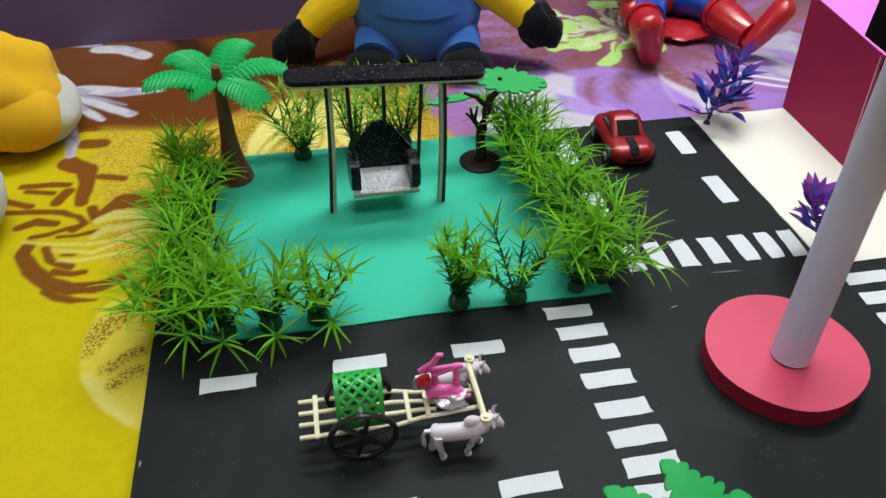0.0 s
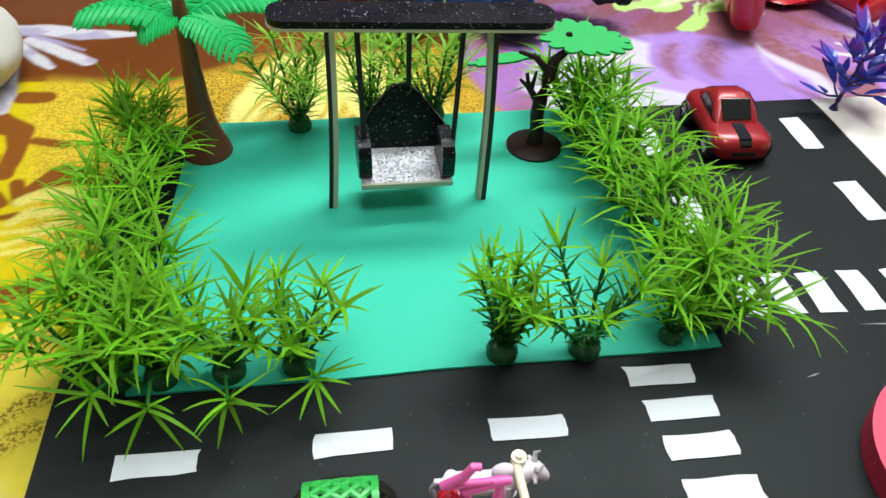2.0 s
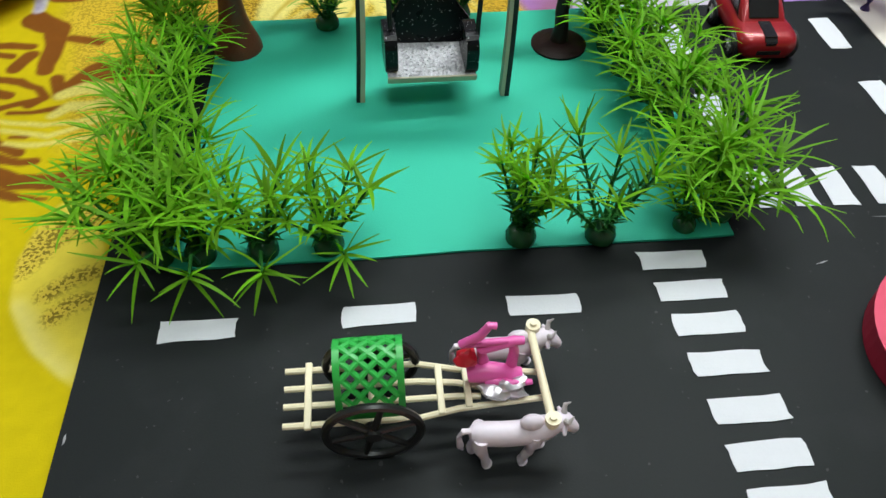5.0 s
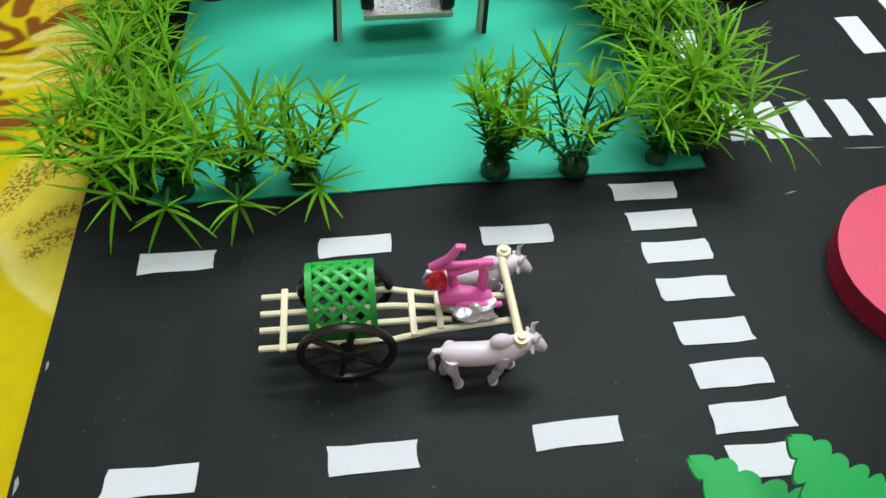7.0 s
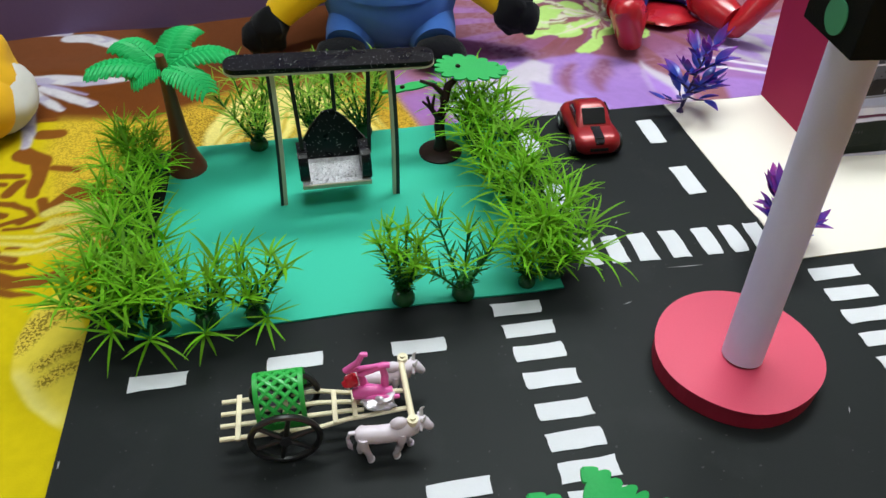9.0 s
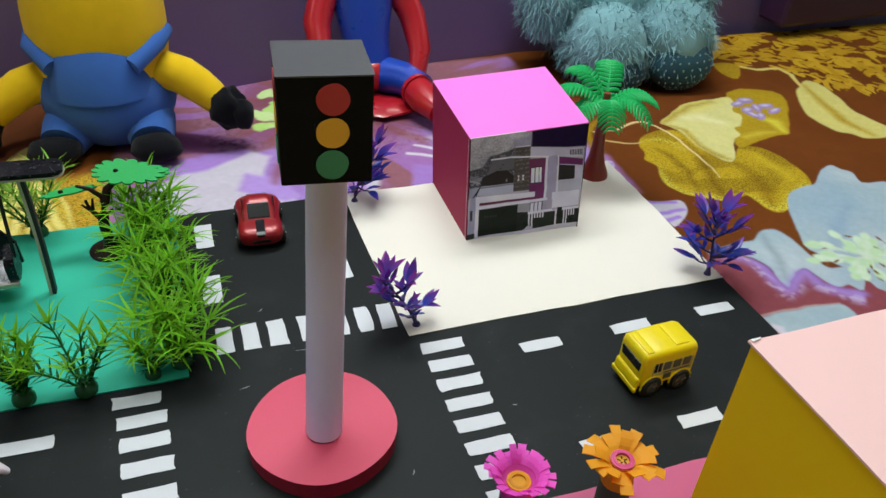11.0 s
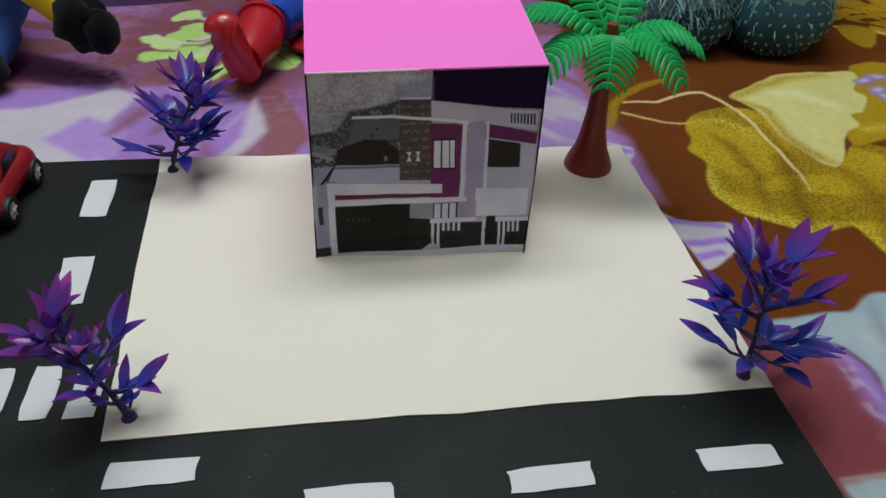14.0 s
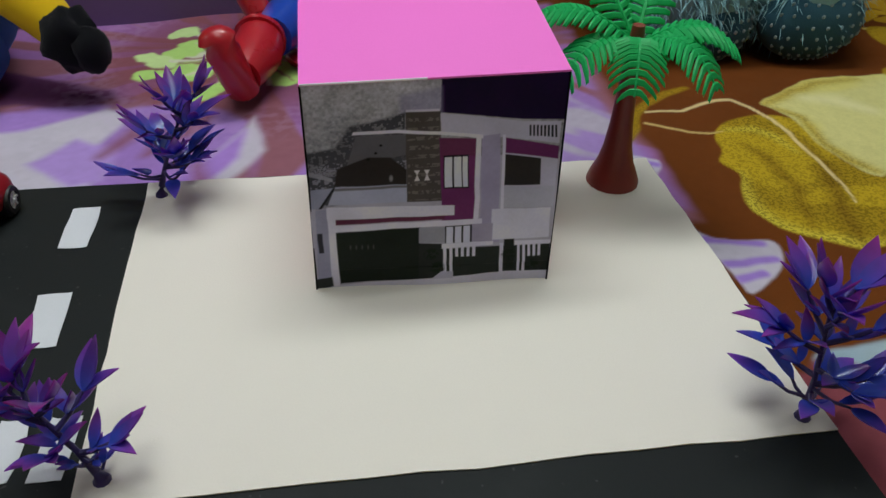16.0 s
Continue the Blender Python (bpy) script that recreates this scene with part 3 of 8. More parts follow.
def rounded(w, h, r, n=4):
    pts = []
    for cx, cy, a0 in ((w / 2 - r, h / 2 - r, 0), (-w / 2 + r, h / 2 - r, 90), (-w / 2 + r, -h / 2 + r, 180), (w / 2 - r, -h / 2 + r, 270)):
        pts += [(cx + r * math.cos(radians(a0 + 90 * i / n)), cy + r * math.sin(radians(a0 + 90 * i / n))) for i in range(n + 1)]
    return pts


# ---- painting of printed surfaces: colour by place, in numpy ----
def lattice(x, y, seed):
    """Smooth value noise in 0..1."""
    rnd = np.random.RandomState(seed)
    table = rnd.rand(64, 64)
    i, j = np.floor(x).astype(int), np.floor(y).astype(int)
    u, v = x - i, y - j
    u, v = u * u * (3 - 2 * u), v * v * (3 - 2 * v)
    g = lambda a, b: table[a % 64, b % 64]
    return (g(i, j) * (1 - u) + g(i + 1, j) * u) * (1 - v) + (g(i, j + 1) * (1 - u) + g(i + 1, j + 1) * u) * v


def fbm(x, y, scale, seed, octaves=3):
    total, size = 0.0, 0.0
    for k in range(octaves):
        total = total + lattice(x * scale * 2 ** k, y * scale * 2 ** k, seed + k) / 2 ** k
        size += 1 / 2 ** k
    return total / size


def step(d, soft):
    t = np.clip(0.5 - d / soft, 0, 1)
    return t * t * (3 - 2 * t)


class Canvas:
    """Colours over points x, y; wobble moves the drawn edges so that no outline is ruler straight."""

    def __init__(self, x, y, base, wobble=0.0, scale=40.0):
        self.x = x + wobble * (fbm(x, y, scale, 11) - 0.5) * 2
        self.y = y + wobble * (fbm(x, y, scale, 23) - 0.5) * 2
        self.px, self.py = x, y
        self.c = np.ones((len(x), 3)) * np.array(base)
        self.grit = np.zeros(len(x))

    def lay(self, mask, colour):
        on = mask > 0
        self.c[on] += (np.array(colour, float) - self.c[on]) * mask[on, None]
        return mask

    def oval(self, cx, cy, rx, ry, deg=0.0, soft=0.004):
        a = math.radians(deg)
        px, py, near = self.near([(cx, cy)], max(rx, ry) + soft)
        u = (px - cx) * math.cos(a) + (py - cy) * math.sin(a)
        v = -(px - cx) * math.sin(a) + (py - cy) * math.cos(a)
        out = np.zeros(len(self.x))
        out[near] = step((np.sqrt((u / rx) ** 2 + (v / ry) ** 2) - 1) * min(rx, ry), soft)
        return out

    def petal(self, cx, cy, length, width, deg, soft=0.003, blunt=0.7):
        a = math.radians(deg)
        px, py, near = self.near([(cx, cy)], length + width + soft)
        u = ((px - cx) * math.cos(a) + (py - cy) * math.sin(a)) / length
        v = -(px - cx) * math.sin(a) + (py - cy) * math.cos(a)
        half = width * np.clip(4 * u * (1 - u), 0, 1) ** blunt
        out = np.zeros(len(self.x))
        out[near] = step(np.where((u < 0) | (u > 1), 1.0, np.abs(v) - half), soft)
        return out

    def stroke(self, pts, soft=0.002):
        """A brush stroke through (x, y, half width)."""
        px, py, near = self.near(pts, soft + max(w for _, _, w in pts))
        best = np.full(len(px), 1e9)
        for (x0, y0, w0), (x1, y1, w1) in zip(pts, pts[1:]):
            dx, dy = x1 - x0, y1 - y0
            t = np.clip(((px - x0) * dx + (py - y0) * dy) / (dx * dx + dy * dy + 1e-12), 0, 1)
            best = np.minimum(best, np.hypot(px - x0 - t * dx, py - y0 - t * dy) - w0 - (w1 - w0) * t)
        out = np.zeros(len(self.x))
        out[near] = step(best, soft)
        return out

    def near(self, pts, margin):
        """The points inside the bounding box of a shape."""
        xs, ys = [p[0] for p in pts], [p[1] for p in pts]
        keep = (self.x > min(xs) - margin) & (self.x < max(xs) + margin) & (self.y > min(ys) - margin) & (self.y < max(ys) + margin)
        return self.x[keep], self.y[keep], keep

    def poly(self, pts, soft=0.004):
        px, py, near = self.near(pts, soft)
        inside = np.zeros(len(px), bool)
        dist = np.full(len(px), 1e9)
        for (x0, y0), (x1, y1) in zip(pts, pts[1:] + pts[:1]):
            cross = ((y0 > py) != (y1 > py))
            with np.errstate(divide="ignore", invalid="ignore"):
                inside ^= cross & (px < (x1 - x0) * (py - y0) / ((y1 - y0) or 1e-9) + x0)
            dx, dy = x1 - x0, y1 - y0
            t = np.clip(((px - x0) * dx + (py - y0) * dy) / (dx * dx + dy * dy + 1e-12), 0, 1)
            dist = np.minimum(dist, np.hypot(px - x0 - t * dx, py - y0 - t * dy))
        out = np.zeros(len(self.x))
        out[near] = step(np.where(inside, -dist, dist), soft)
        return out

    def blob(self, pts, soft=0.004):
        """A closed shape with a smooth outline through the points."""
        n, fine = len(pts), []
        for i in range(n):
            p0, p1, p2, p3 = (np.array(pts[(i + k) % n]) for k in (-1, 0, 1, 2))
            for t in (0.0, 0.33, 0.67):
                q = 0.5 * (2 * p1 + (p2 - p0) * t + (2 * p0 - 5 * p1 + 4 * p2 - p3) * t * t + (3 * p1 - p0 - 3 * p2 + p3) * t ** 3)
                fine.append((float(q[0]), float(q[1])))
        return self.poly(fine, soft)


def printed_grid(name, xs, ys, place, colours, material):
    """A sheet of quads over xs by ys, with its colours as the attribute "print"."""
    nx, ny = len(xs), len(ys)
    gx, gy = np.meshgrid(xs, ys)
    gx, gy = gx.ravel(), gy.ravel()
    pts = place(gx, gy)
    i = (np.arange(ny - 1)[:, None] * nx + np.arange(nx - 1)[None, :]).ravel()
    quads = np.stack([i, i + 1, i + nx + 1, i + nx], 1)
    me = bpy.data.meshes.new(name)
    me.vertices.add(nx * ny)
    me.vertices.foreach_set("co", pts.astype(np.float32).ravel())
    me.loops.add(quads.size)
    me.loops.foreach_set("vertex_index", quads.astype(np.int32).ravel())
    me.polygons.add(len(quads))
    me.polygons.foreach_set("loop_start", np.arange(0, quads.size, 4, dtype=np.int32))
    me.update(calc_edges=True)
    at = me.color_attributes.new("print", "FLOAT_COLOR", "POINT")
    rgba = np.ones((nx * ny, 4), np.float32)
    paint = colours(gx, gy)
    rgba[:, :paint.shape[1]] = np.clip(paint, 0, 1)
    at.data.foreach_set("color", rgba.ravel())
    me.materials.append(material)
    me.shade_smooth()
    return me


# ---- the bed with its printed cover, and the room round it ----
BED = -0.008
BROWN, GOLD, YELLOW = (0.142, 0.038, 0.006), (0.34, 0.215, 0.010), (0.56, 0.435, 0.003)
WHITE, ICE = (0.53, 0.475, 0.555), (0.33, 0.42, 0.47)


def cover_colours(x, y):
    c = Canvas(x, y, BROWN, 0.0022, 46.0)
    fine = fbm(x, y, 260, 5)
    broad = fbm(x, y, 26, 9)
    c.c *= (0.85 + 0.30 * broad)[:, None]

    def tint(mask, colour, grit=0.0):
        """Lay a colour with its share of dark speckle."""
        c.lay(mask, colour)
        c.grit += (grit - c.grit) * mask

    # west: yellow ground with brown scrolls, pale petals, white streaks behind
    tint(c.poly([(-1.3, -1.0), (-0.3, -1.0), (-0.33, 0.205), (-0.40, 0.228), (-0.45, 0.238), (-0.48, 0.22), (-1.3, 0.24)], 0.006), YELLOW)
    tint(c.poly([(-0.435, 0.238), (-0.34, 0.215), (-0.33, 0.12), (-0.38, 0.07), (-0.415, 0.09), (-0.42, 0.13), (-0.44, 0.20)], 0.02), (0.62, 0.42, 0.03), 0.45)
    for pts in (((-0.52, 0.161, 0.004), (-0.488, 0.161, 0.003), (-0.47, 0.152, 0.003)),
                ((-0.50, 0.149, 0.003), (-0.48, 0.147, 0.0027), (-0.448, 0.143, 0.003), (-0.437, 0.136, 0.0024), (-0.432, 0.127, 0.0024), (-0.438, 0.122, 0.0029)),
                ((-0.473, 0.13, 0.0036), (-0.463, 0.135, 0.004), (-0.451, 0.131, 0.0035)),
                ((-0.462, 0.118, 0.0025), (-0.452, 0.119, 0.0027), (-0.443, 0.123, 0.0027), (-0.435, 0.125, 0.0025)),
                ((-0.446, 0.115, 0.0016), (-0.435, 0.116, 0.0018), (-0.424, 0.119, 0.0021)),
                ((-0.461, 0.11, 0.004), (-0.463, 0.1, 0.0045), (-0.455, 0.086, 0.0055), (-0.443, 0.074, 0.0055), (-0.43, 0.067, 0.0052), (-0.416, 0.067, 0.005), (-0.402, 0.072, 0.004)),
                ((-0.451, 0.105, 0.0026), (-0.447, 0.095, 0.003), (-0.442, 0.091, 0.003), (-0.434, 0.088, 0.003)),
                ((-0.442, 0.084, 0.003), (-0.432, 0.081, 0.0028), (-0.425, 0.081, 0.0025)),
                ((-0.445, 0.068, 0.0025), (-0.436, 0.061, 0.0028), (-0.426, 0.057, 0.0025), (-0.414, 0.056, 0.001)),
                ((-0.441, 0.098, 0.0011), (-0.434, 0.098, 0.0015)),
                ((-0.454, 0.198, 0.0075), (-0.44, 0.19, 0.007), (-0.44, 0.174, 0.0051), (-0.438, 0.153, 0.0049)),
                ((-0.48, 0.176, 0.0032), (-0.462, 0.176, 0.0032), (-0.451, 0.174, 0.003)), ((-0.476, 0.17, 0.0025), (-0.458, 0.166, 0.0025)),
                ((-0.455, 0.154, 0.004), (-0.449, 0.166, 0.004)), ((-0.446, 0.22, 0.0061), (-0.434, 0.219, 0.0055)),
                ((-0.452, 0.239, 0.0025), (-0.442, 0.239, 0.0025)), ((-0.432, 0.179, 0.003), (-0.415, 0.172, 0.003)),
                ((-0.42, 0.138, 0.006), (-0.412, 0.148, 0.0079), (-0.4, 0.146, 0.0076), (-0.38, 0.138, 0.005)), ((-0.43, 0.145, 0.0036), (-0.426, 0.128, 0.003))):
        tint(c.stroke(pts), (0.205, 0.066, 0.008))
    for pts in (((-0.466, 0.114, 0.0011), (-0.445, 0.108, 0.0012), (-0.428, 0.106, 0.0013), (-0.411, 0.11, 0.0015), (-0.37, 0.122, 0.002)),
                ((-0.446, 0.103, 0.0011), (-0.424, 0.098, 0.0016), (-0.41, 0.106, 0.0016), (-0.37, 0.116, 0.002)),
                ((-0.442, 0.094, 0.0011), (-0.426, 0.092, 0.0015), (-0.406, 0.096, 0.0015), (-0.37, 0.10, 0.002)),
                ((-0.425, 0.128, 0.0033), (-0.416, 0.134, 0.0046), (-0.4, 0.131, 0.005), (-0.36, 0.13, 0.006)),
                ((-0.426, 0.113, 0.0022), (-0.419, 0.12, 0.0032), (-0.409, 0.12, 0.0032), (-0.36, 0.126, 0.004))):
        tint(c.stroke(pts, 0.003), (0.66, 0.56, 0.13), 0.15)
    pale = c.blob([(-0.406, 0.0527), (-0.4127, 0.0434), (-0.4162, 0.0288), (-0.416, 0.0128), (-0.4124, -0.0032), (-0.405, -0.0174), (-0.3943, -0.0291), (-0.3853, -0.0386), (-0.3783, -0.0408), (-0.3793, -0.0156), (-0.3811, 0.0098), (-0.3885, 0.042), (-0.3957, 0.0521)], 0.003)
    tint(pale, (0.69, 0.55, 0.055), 0)
    tint(pale * c.stroke(((-0.41, -0.0036, 0.003), (-0.3969, -0.0235, 0.004), (-0.3856, -0.0361, 0.003)), 0.012), (0.70, 0.60, 0.16), 0)
    tint(pale * c.stroke(((-0.4144, 0.0151, 0.004), (-0.4046, 0.029, 0.004), (-0.3904, 0.041, 0.004)), 0.006), (0.62, 0.46, 0.05), 0.85)
    tint(pale * c.stroke(((-0.414, 0.027, 0.004), (-0.4036, 0.0356, 0.004), (-0.3926, 0.043, 0.004)), 0.006), (0.62, 0.46, 0.05), 0.85)
    tint(pale * c.stroke(((-0.4008, 0.0018, 0.004), (-0.3921, 0.0072, 0.004), (-0.383, 0.0103, 0.004)), 0.006), (0.62, 0.46, 0.05), 0.85)
    tint(pale * c.stroke(((-0.3954, -0.0095, 0.004), (-0.3887, -0.005, 0.004), (-0.3814, -0.0042, 0.004)), 0.006), (0.62, 0.46, 0.05), 0.85)
    tint(pale * c.stroke(((-0.4121, 0.0334, 0.004), (-0.4042, 0.04, 0.004)), 0.006), (0.62, 0.46, 0.05), 0.85)
    tint(pale * c.stroke(((-0.4158, 0.0206, 0.004), (-0.4101, 0.0262, 0.004)), 0.006), (0.62, 0.46, 0.05), 0.85)
    tint(c.poly([(-0.60, 0.43), (-0.40, 0.43), (-0.40, 0.375), (-0.43, 0.31), (-0.60, 0.33)], 0.02) * 0.7, (0.16, 0.052, 0.022))
    for pts in (((-0.54, 0.386, 0.007), (-0.501, 0.392, 0.0073), (-0.463, 0.383, 0.006)), ((-0.457, 0.371, 0.0076), (-0.44, 0.368, 0.0081), (-0.42, 0.354, 0.007)),
                ((-0.50, 0.308, 0.006), (-0.454, 0.299, 0.0066), (-0.428, 0.291, 0.0066), (-0.400, 0.292, 0.003)), ((-0.461, 0.288, 0.0045), (-0.44, 0.272, 0.005), (-0.419, 0.257, 0.0045)),
                ((-0.465, 0.281, 0.0031), (-0.447, 0.259, 0.004), (-0.44, 0.252, 0.0025)), ((-0.466, 0.26, 0.006), (-0.456, 0.222, 0.0044), (-0.455, 0.207, 0.0029))):
        m = c.stroke(pts, 0.003)
        tint(m, (0.56, 0.53, 0.57), 0.1)
        c.lay(m * step(0.55 - fbm(x + y, y - x * 0.5, 60, 15, 2), 0.15) * 0.7, (0.32, 0.27, 0.42))
    tint(c.stroke(((-0.47, 0.298, 0.001), (-0.445, 0.284, 0.002), (-0.425, 0.272, 0.001)), 0.003), (0.34, 0.28, 0.46))

    # behind the park: cream and gold petals with speckled gold between
    tint(c.poly([(-0.37, 0.16), (-0.15, 0.16), (-0.16, 0.255), (-0.22, 0.27), (-0.31, 0.265), (-0.37, 0.225)], 0.015), (0.56, 0.34, 0.03), 0.75)
    for px, py, ln, wd, dg in ((-0.33, 0.18, 0.12, 0.018, 60), (-0.29, 0.17, 0.14, 0.020, 70), (-0.25, 0.17, 0.15, 0.024, 88), (-0.21, 0.17, 0.14, 0.020, 108)):
        tint(c.petal(px, py, ln, wd, dg, 0.006, 0.5), (0.80, 0.68, 0.20), 0.12)
        tint(c.petal(px, py, ln, 0.0022, dg), (0.55, 0.40, 0.06))
        tint(c.petal(px + 0.009, py, ln, 0.004, dg - 4, 0.006), (0.62, 0.42, 0.04), 0.6)
    tint(c.poly([(-0.34, 0.262), (-0.20, 0.258), (-0.18, 0.275), (-0.20, 0.30), (-0.34, 0.29)], 0.012) * 0.9, (0.22, 0.065, 0.010))
    tint(c.poly([(-0.34, 0.30), (-0.14, 0.30), (-0.14, 0.43), (-0.36, 0.43)], 0.02) * 0.7, (0.10, 0.030, 0.012))

    # dark curve near the doll: a shadow painted into the cover's colours
    tint(c.stroke(((-0.44, 0.395, 0.006), (-0.42, 0.41, 0.010), (-0.395, 0.395, 0.012), (-0.375, 0.36, 0.012), (-0.365, 0.32, 0.008)), 0.012), (0.045, 0.014, 0.006))
    # north: a large lilac flower with lime stamens on a mauve ground
    bloom = c.poly([(-0.185, 0.13), (0.245, 0.13), (0.25, 0.43), (-0.14, 0.43), (-0.16, 0.33)], 0.010)
    tint(bloom, (0.27, 0.105, 0.135))
    ang, far = np.arctan2(c.y - 0.345, c.x - 0.025), np.hypot(c.x - 0.025, c.y - 0.345)
    rays = fbm(ang * 2.6 + 7, far * 2.4, 3.2, 61, 3)
    c.lay(bloom * step(0.50 - rays, 0.16) * 0.8, (0.33, 0.15, 0.43))
    c.lay(bloom * step(far - 0.10, 0.06) * 0.75, (0.20, 0.058, 0.075))
    for pts, col in (([(-0.09, 0.20), (-0.076, 0.245), (-0.046, 0.272), (-0.006, 0.276), (0.028, 0.245), (0.030, 0.212), (0.00, 0.165), (-0.08, 0.165)], (0.33, 0.18, 0.50)),
                     ([(-0.108, 0.19), (-0.102, 0.239), (-0.077, 0.258), (-0.054, 0.275), (-0.038, 0.261), (-0.05, 0.229), (-0.035, 0.196), (-0.044, 0.165), (-0.10, 0.165)], WHITE),
                     ([(-0.15, 0.16), (-0.12, 0.165), (-0.096, 0.193), (-0.074, 0.255), (-0.10, 0.255), (-0.15, 0.21)], WHITE),
                     ([(-0.078, 0.212), (-0.061, 0.238), (-0.051, 0.232), (-0.038, 0.227), (-0.033, 0.190), (-0.046, 0.186)], (0.40, 0.25, 0.60)),
                     ([(-0.135, 0.238), (-0.135, 0.267), (-0.096, 0.272), (-0.066, 0.289), (-0.039, 0.282), (-0.06, 0.268), (-0.09, 0.248)], (0.36, 0.20, 0.56)),
                     # dark purple area: shade beside the doll, laid in as colour
                     ([(-0.15, 0.335), (-0.11, 0.324), (-0.055, 0.296), (-0.046, 0.278), (-0.082, 0.276), (-0.104, 0.282), (-0.14, 0.27)], (0.115, 0.035, 0.10)),
                     ([(-0.002, 0.175), (0.02, 0.22), (0.032, 0.249), (0.041, 0.211), (0.022, 0.175)], WHITE),
                     ([(0.000, 0.185), (0.018, 0.215), (0.028, 0.236), (0.028, 0.205), (0.014, 0.18)], (0.37, 0.20, 0.58)),
                     ([(0.073, 0.214), (0.114, 0.198), (0.105, 0.165), (0.046, 0.165)], (0.34, 0.18, 0.50)),
                     ([(0.140, 0.303), (0.19, 0.318), (0.24, 0.24), (0.235, 0.165), (0.15, 0.17), (0.102, 0.259)], (0.42, 0.36, 0.44))):
        c.lay(bloom * c.poly(pts, 0.007), col)
    wide = bloom * c.poly([(0.10, 0.31), (0.24, 0.31), (0.24, 0.16), (0.10, 0.16)], 0.01)
    c.lay(wide * step(0.52 - fbm(x * 1.6 + y, y, 34, 71, 2), 0.16) * 0.8, (0.32, 0.18, 0.50))
    for pts in (((0.088, 0.246, 0.002), (0.105, 0.235, 0.0025), (0.130, 0.221, 0.0029)), ((0.076, 0.233, 0.002), (0.098, 0.222, 0.0025), (0.124, 0.206, 0.0022))):
        c.lay(bloom * c.stroke(pts, 0.003), (0.66, 0.60, 0.66))
    for pts in (((-0.024, 0.257, 0.004), (-0.033, 0.240, 0.006), (-0.045, 0.219, 0.003)), ((0.003, 0.256, 0.006), (-0.006, 0.241, 0.008), (-0.021, 0.217, 0.003)), ((-0.05, 0.280, 0.006), (-0.01, 0.283, 0.008), (0.03, 0.262, 0.006)), ((0.010, 0.20, 0.002), (0.016, 0.18, 0.004))):
        c.lay(c.stroke(pts, 0.010) * 0.8, (0.24, 0.085, 0.11))
    c.lay(bloom * step(np.abs(far - 0.105) - 0.016, 0.02) * step(0.47 - fine, 0.3) * 0.16, (0.45, 0.30, 0.50))
    rnd = random.Random(8)
    ragged = Canvas(x, y, BROWN, 0.008, 62.0)
    for k in range(30):
        a = rnd.uniform(0, 360)
        r0 = rnd.uniform(0.018, 0.070)
        px, py = 0.028 + 1.2 * r0 * math.cos(radians(a)), 0.338 + 0.85 * r0 * math.sin(radians(a))
        c.lay(ragged.petal(px, py, 0.034, 0.0020, a + 180), (0.58, 0.56, 0.44))
        c.lay(ragged.oval(px, py, rnd.uniform(0.009, 0.019), rnd.uniform(0.006, 0.010), a + rnd.uniform(-50, 50), 0.002), (0.40, 0.60, 0.17) if k % 3 else (0.50, 0.64, 0.28))
    for k in range(12):
        a = 30 * k + rnd.uniform(-10, 10)
        c.lay(ragged.petal(0.028, 0.338, 0.05, 0.0016, a), (0.64, 0.50, 0.46) if k % 2 else (0.24, 0.08, 0.10))

    # gold flame-shaped leaves scattered on the brown behind
    for k in range(900):
        px, py = rnd.uniform(0.40, 0.95), rnd.uniform(0.12, 0.44)
        if px < np.interp(py, [0.12, 0.235, 0.286, 0.32, 0.35, 0.44], [0.60, 0.61, 0.59, 0.56, 0.49, 0.41]):
            continue
        a = 70 * math.sin(9 * px + 5) + 60 * math.cos(13 * py) + rnd.uniform(-25, 25)
        big = rnd.uniform(0.016, 0.034)
        m = np.maximum(ragged.petal(px, py, big, big * 0.16, a, 0.002, 0.8), ragged.petal(px, py, big * 0.7, big * 0.11, a + rnd.choice((-50, 50)), 0.002, 0.8))
        tint(m, (0.44, 0.24, 0.012) if k % 3 else (0.52, 0.30, 0.018))
    # east: brown ground with gold and cream leaves, ice-blue petals and a mauve heart
    gold = c.blob([(0.2967, 0.221), (0.286, 0.2075), (0.2838, 0.1928), (0.2783, 0.1813), (0.2843, 0.1692), (0.2774, 0.1555), (0.2738, 0.1404), (0.2779, 0.1274), (0.2879, 0.1167), (0.2957, 0.1112), (0.3097, 0.1034), (0.3224, 0.1047), (0.3333, 0.1055), (0.3365, 0.0927), (0.3405, 0.0791), (0.3543, 0.0777), (0.3839, 0.0983), (0.3967, 0.102), (0.4043, 0.1158), (0.4066, 0.1392), (0.4038, 0.1606), (0.3959, 0.1756), (0.3768, 0.1788), (0.3575, 0.157), (0.3496, 0.1607), (0.3421, 0.1777), (0.3409, 0.2019), (0.3395, 0.22), (0.3258, 0.2282), (0.3094, 0.2266)], 0.0022)
    tint(gold, GOLD, 0.55)
    tint(gold * step(0.52 - fbm(x + 0.4 * y, y * 1.4, 30, 81, 2), 0.14), (0.47, 0.31, 0.014), 0.4)
    tint(gold * c.stroke(((0.2843, 0.1692, 0.001), (0.2775, 0.1544, 0.003), (0.2751, 0.1392, 0.004), (0.2793, 0.1272, 0.004), (0.2897, 0.1174, 0.003), (0.311, 0.1058, 0.004), (0.3233, 0.1063, 0.001)), 0.012), (0.62, 0.49, 0.05), 0.75)
    tint(gold * c.stroke(((0.3342, 0.1044, 0.001), (0.3383, 0.0932, 0.004), (0.3431, 0.081, 0.005), (0.3556, 0.0799, 0.005), (0.3825, 0.0985, 0.004), (0.3957, 0.1042, 0.002)), 0.012), (0.60, 0.47, 0.04), 0.6)
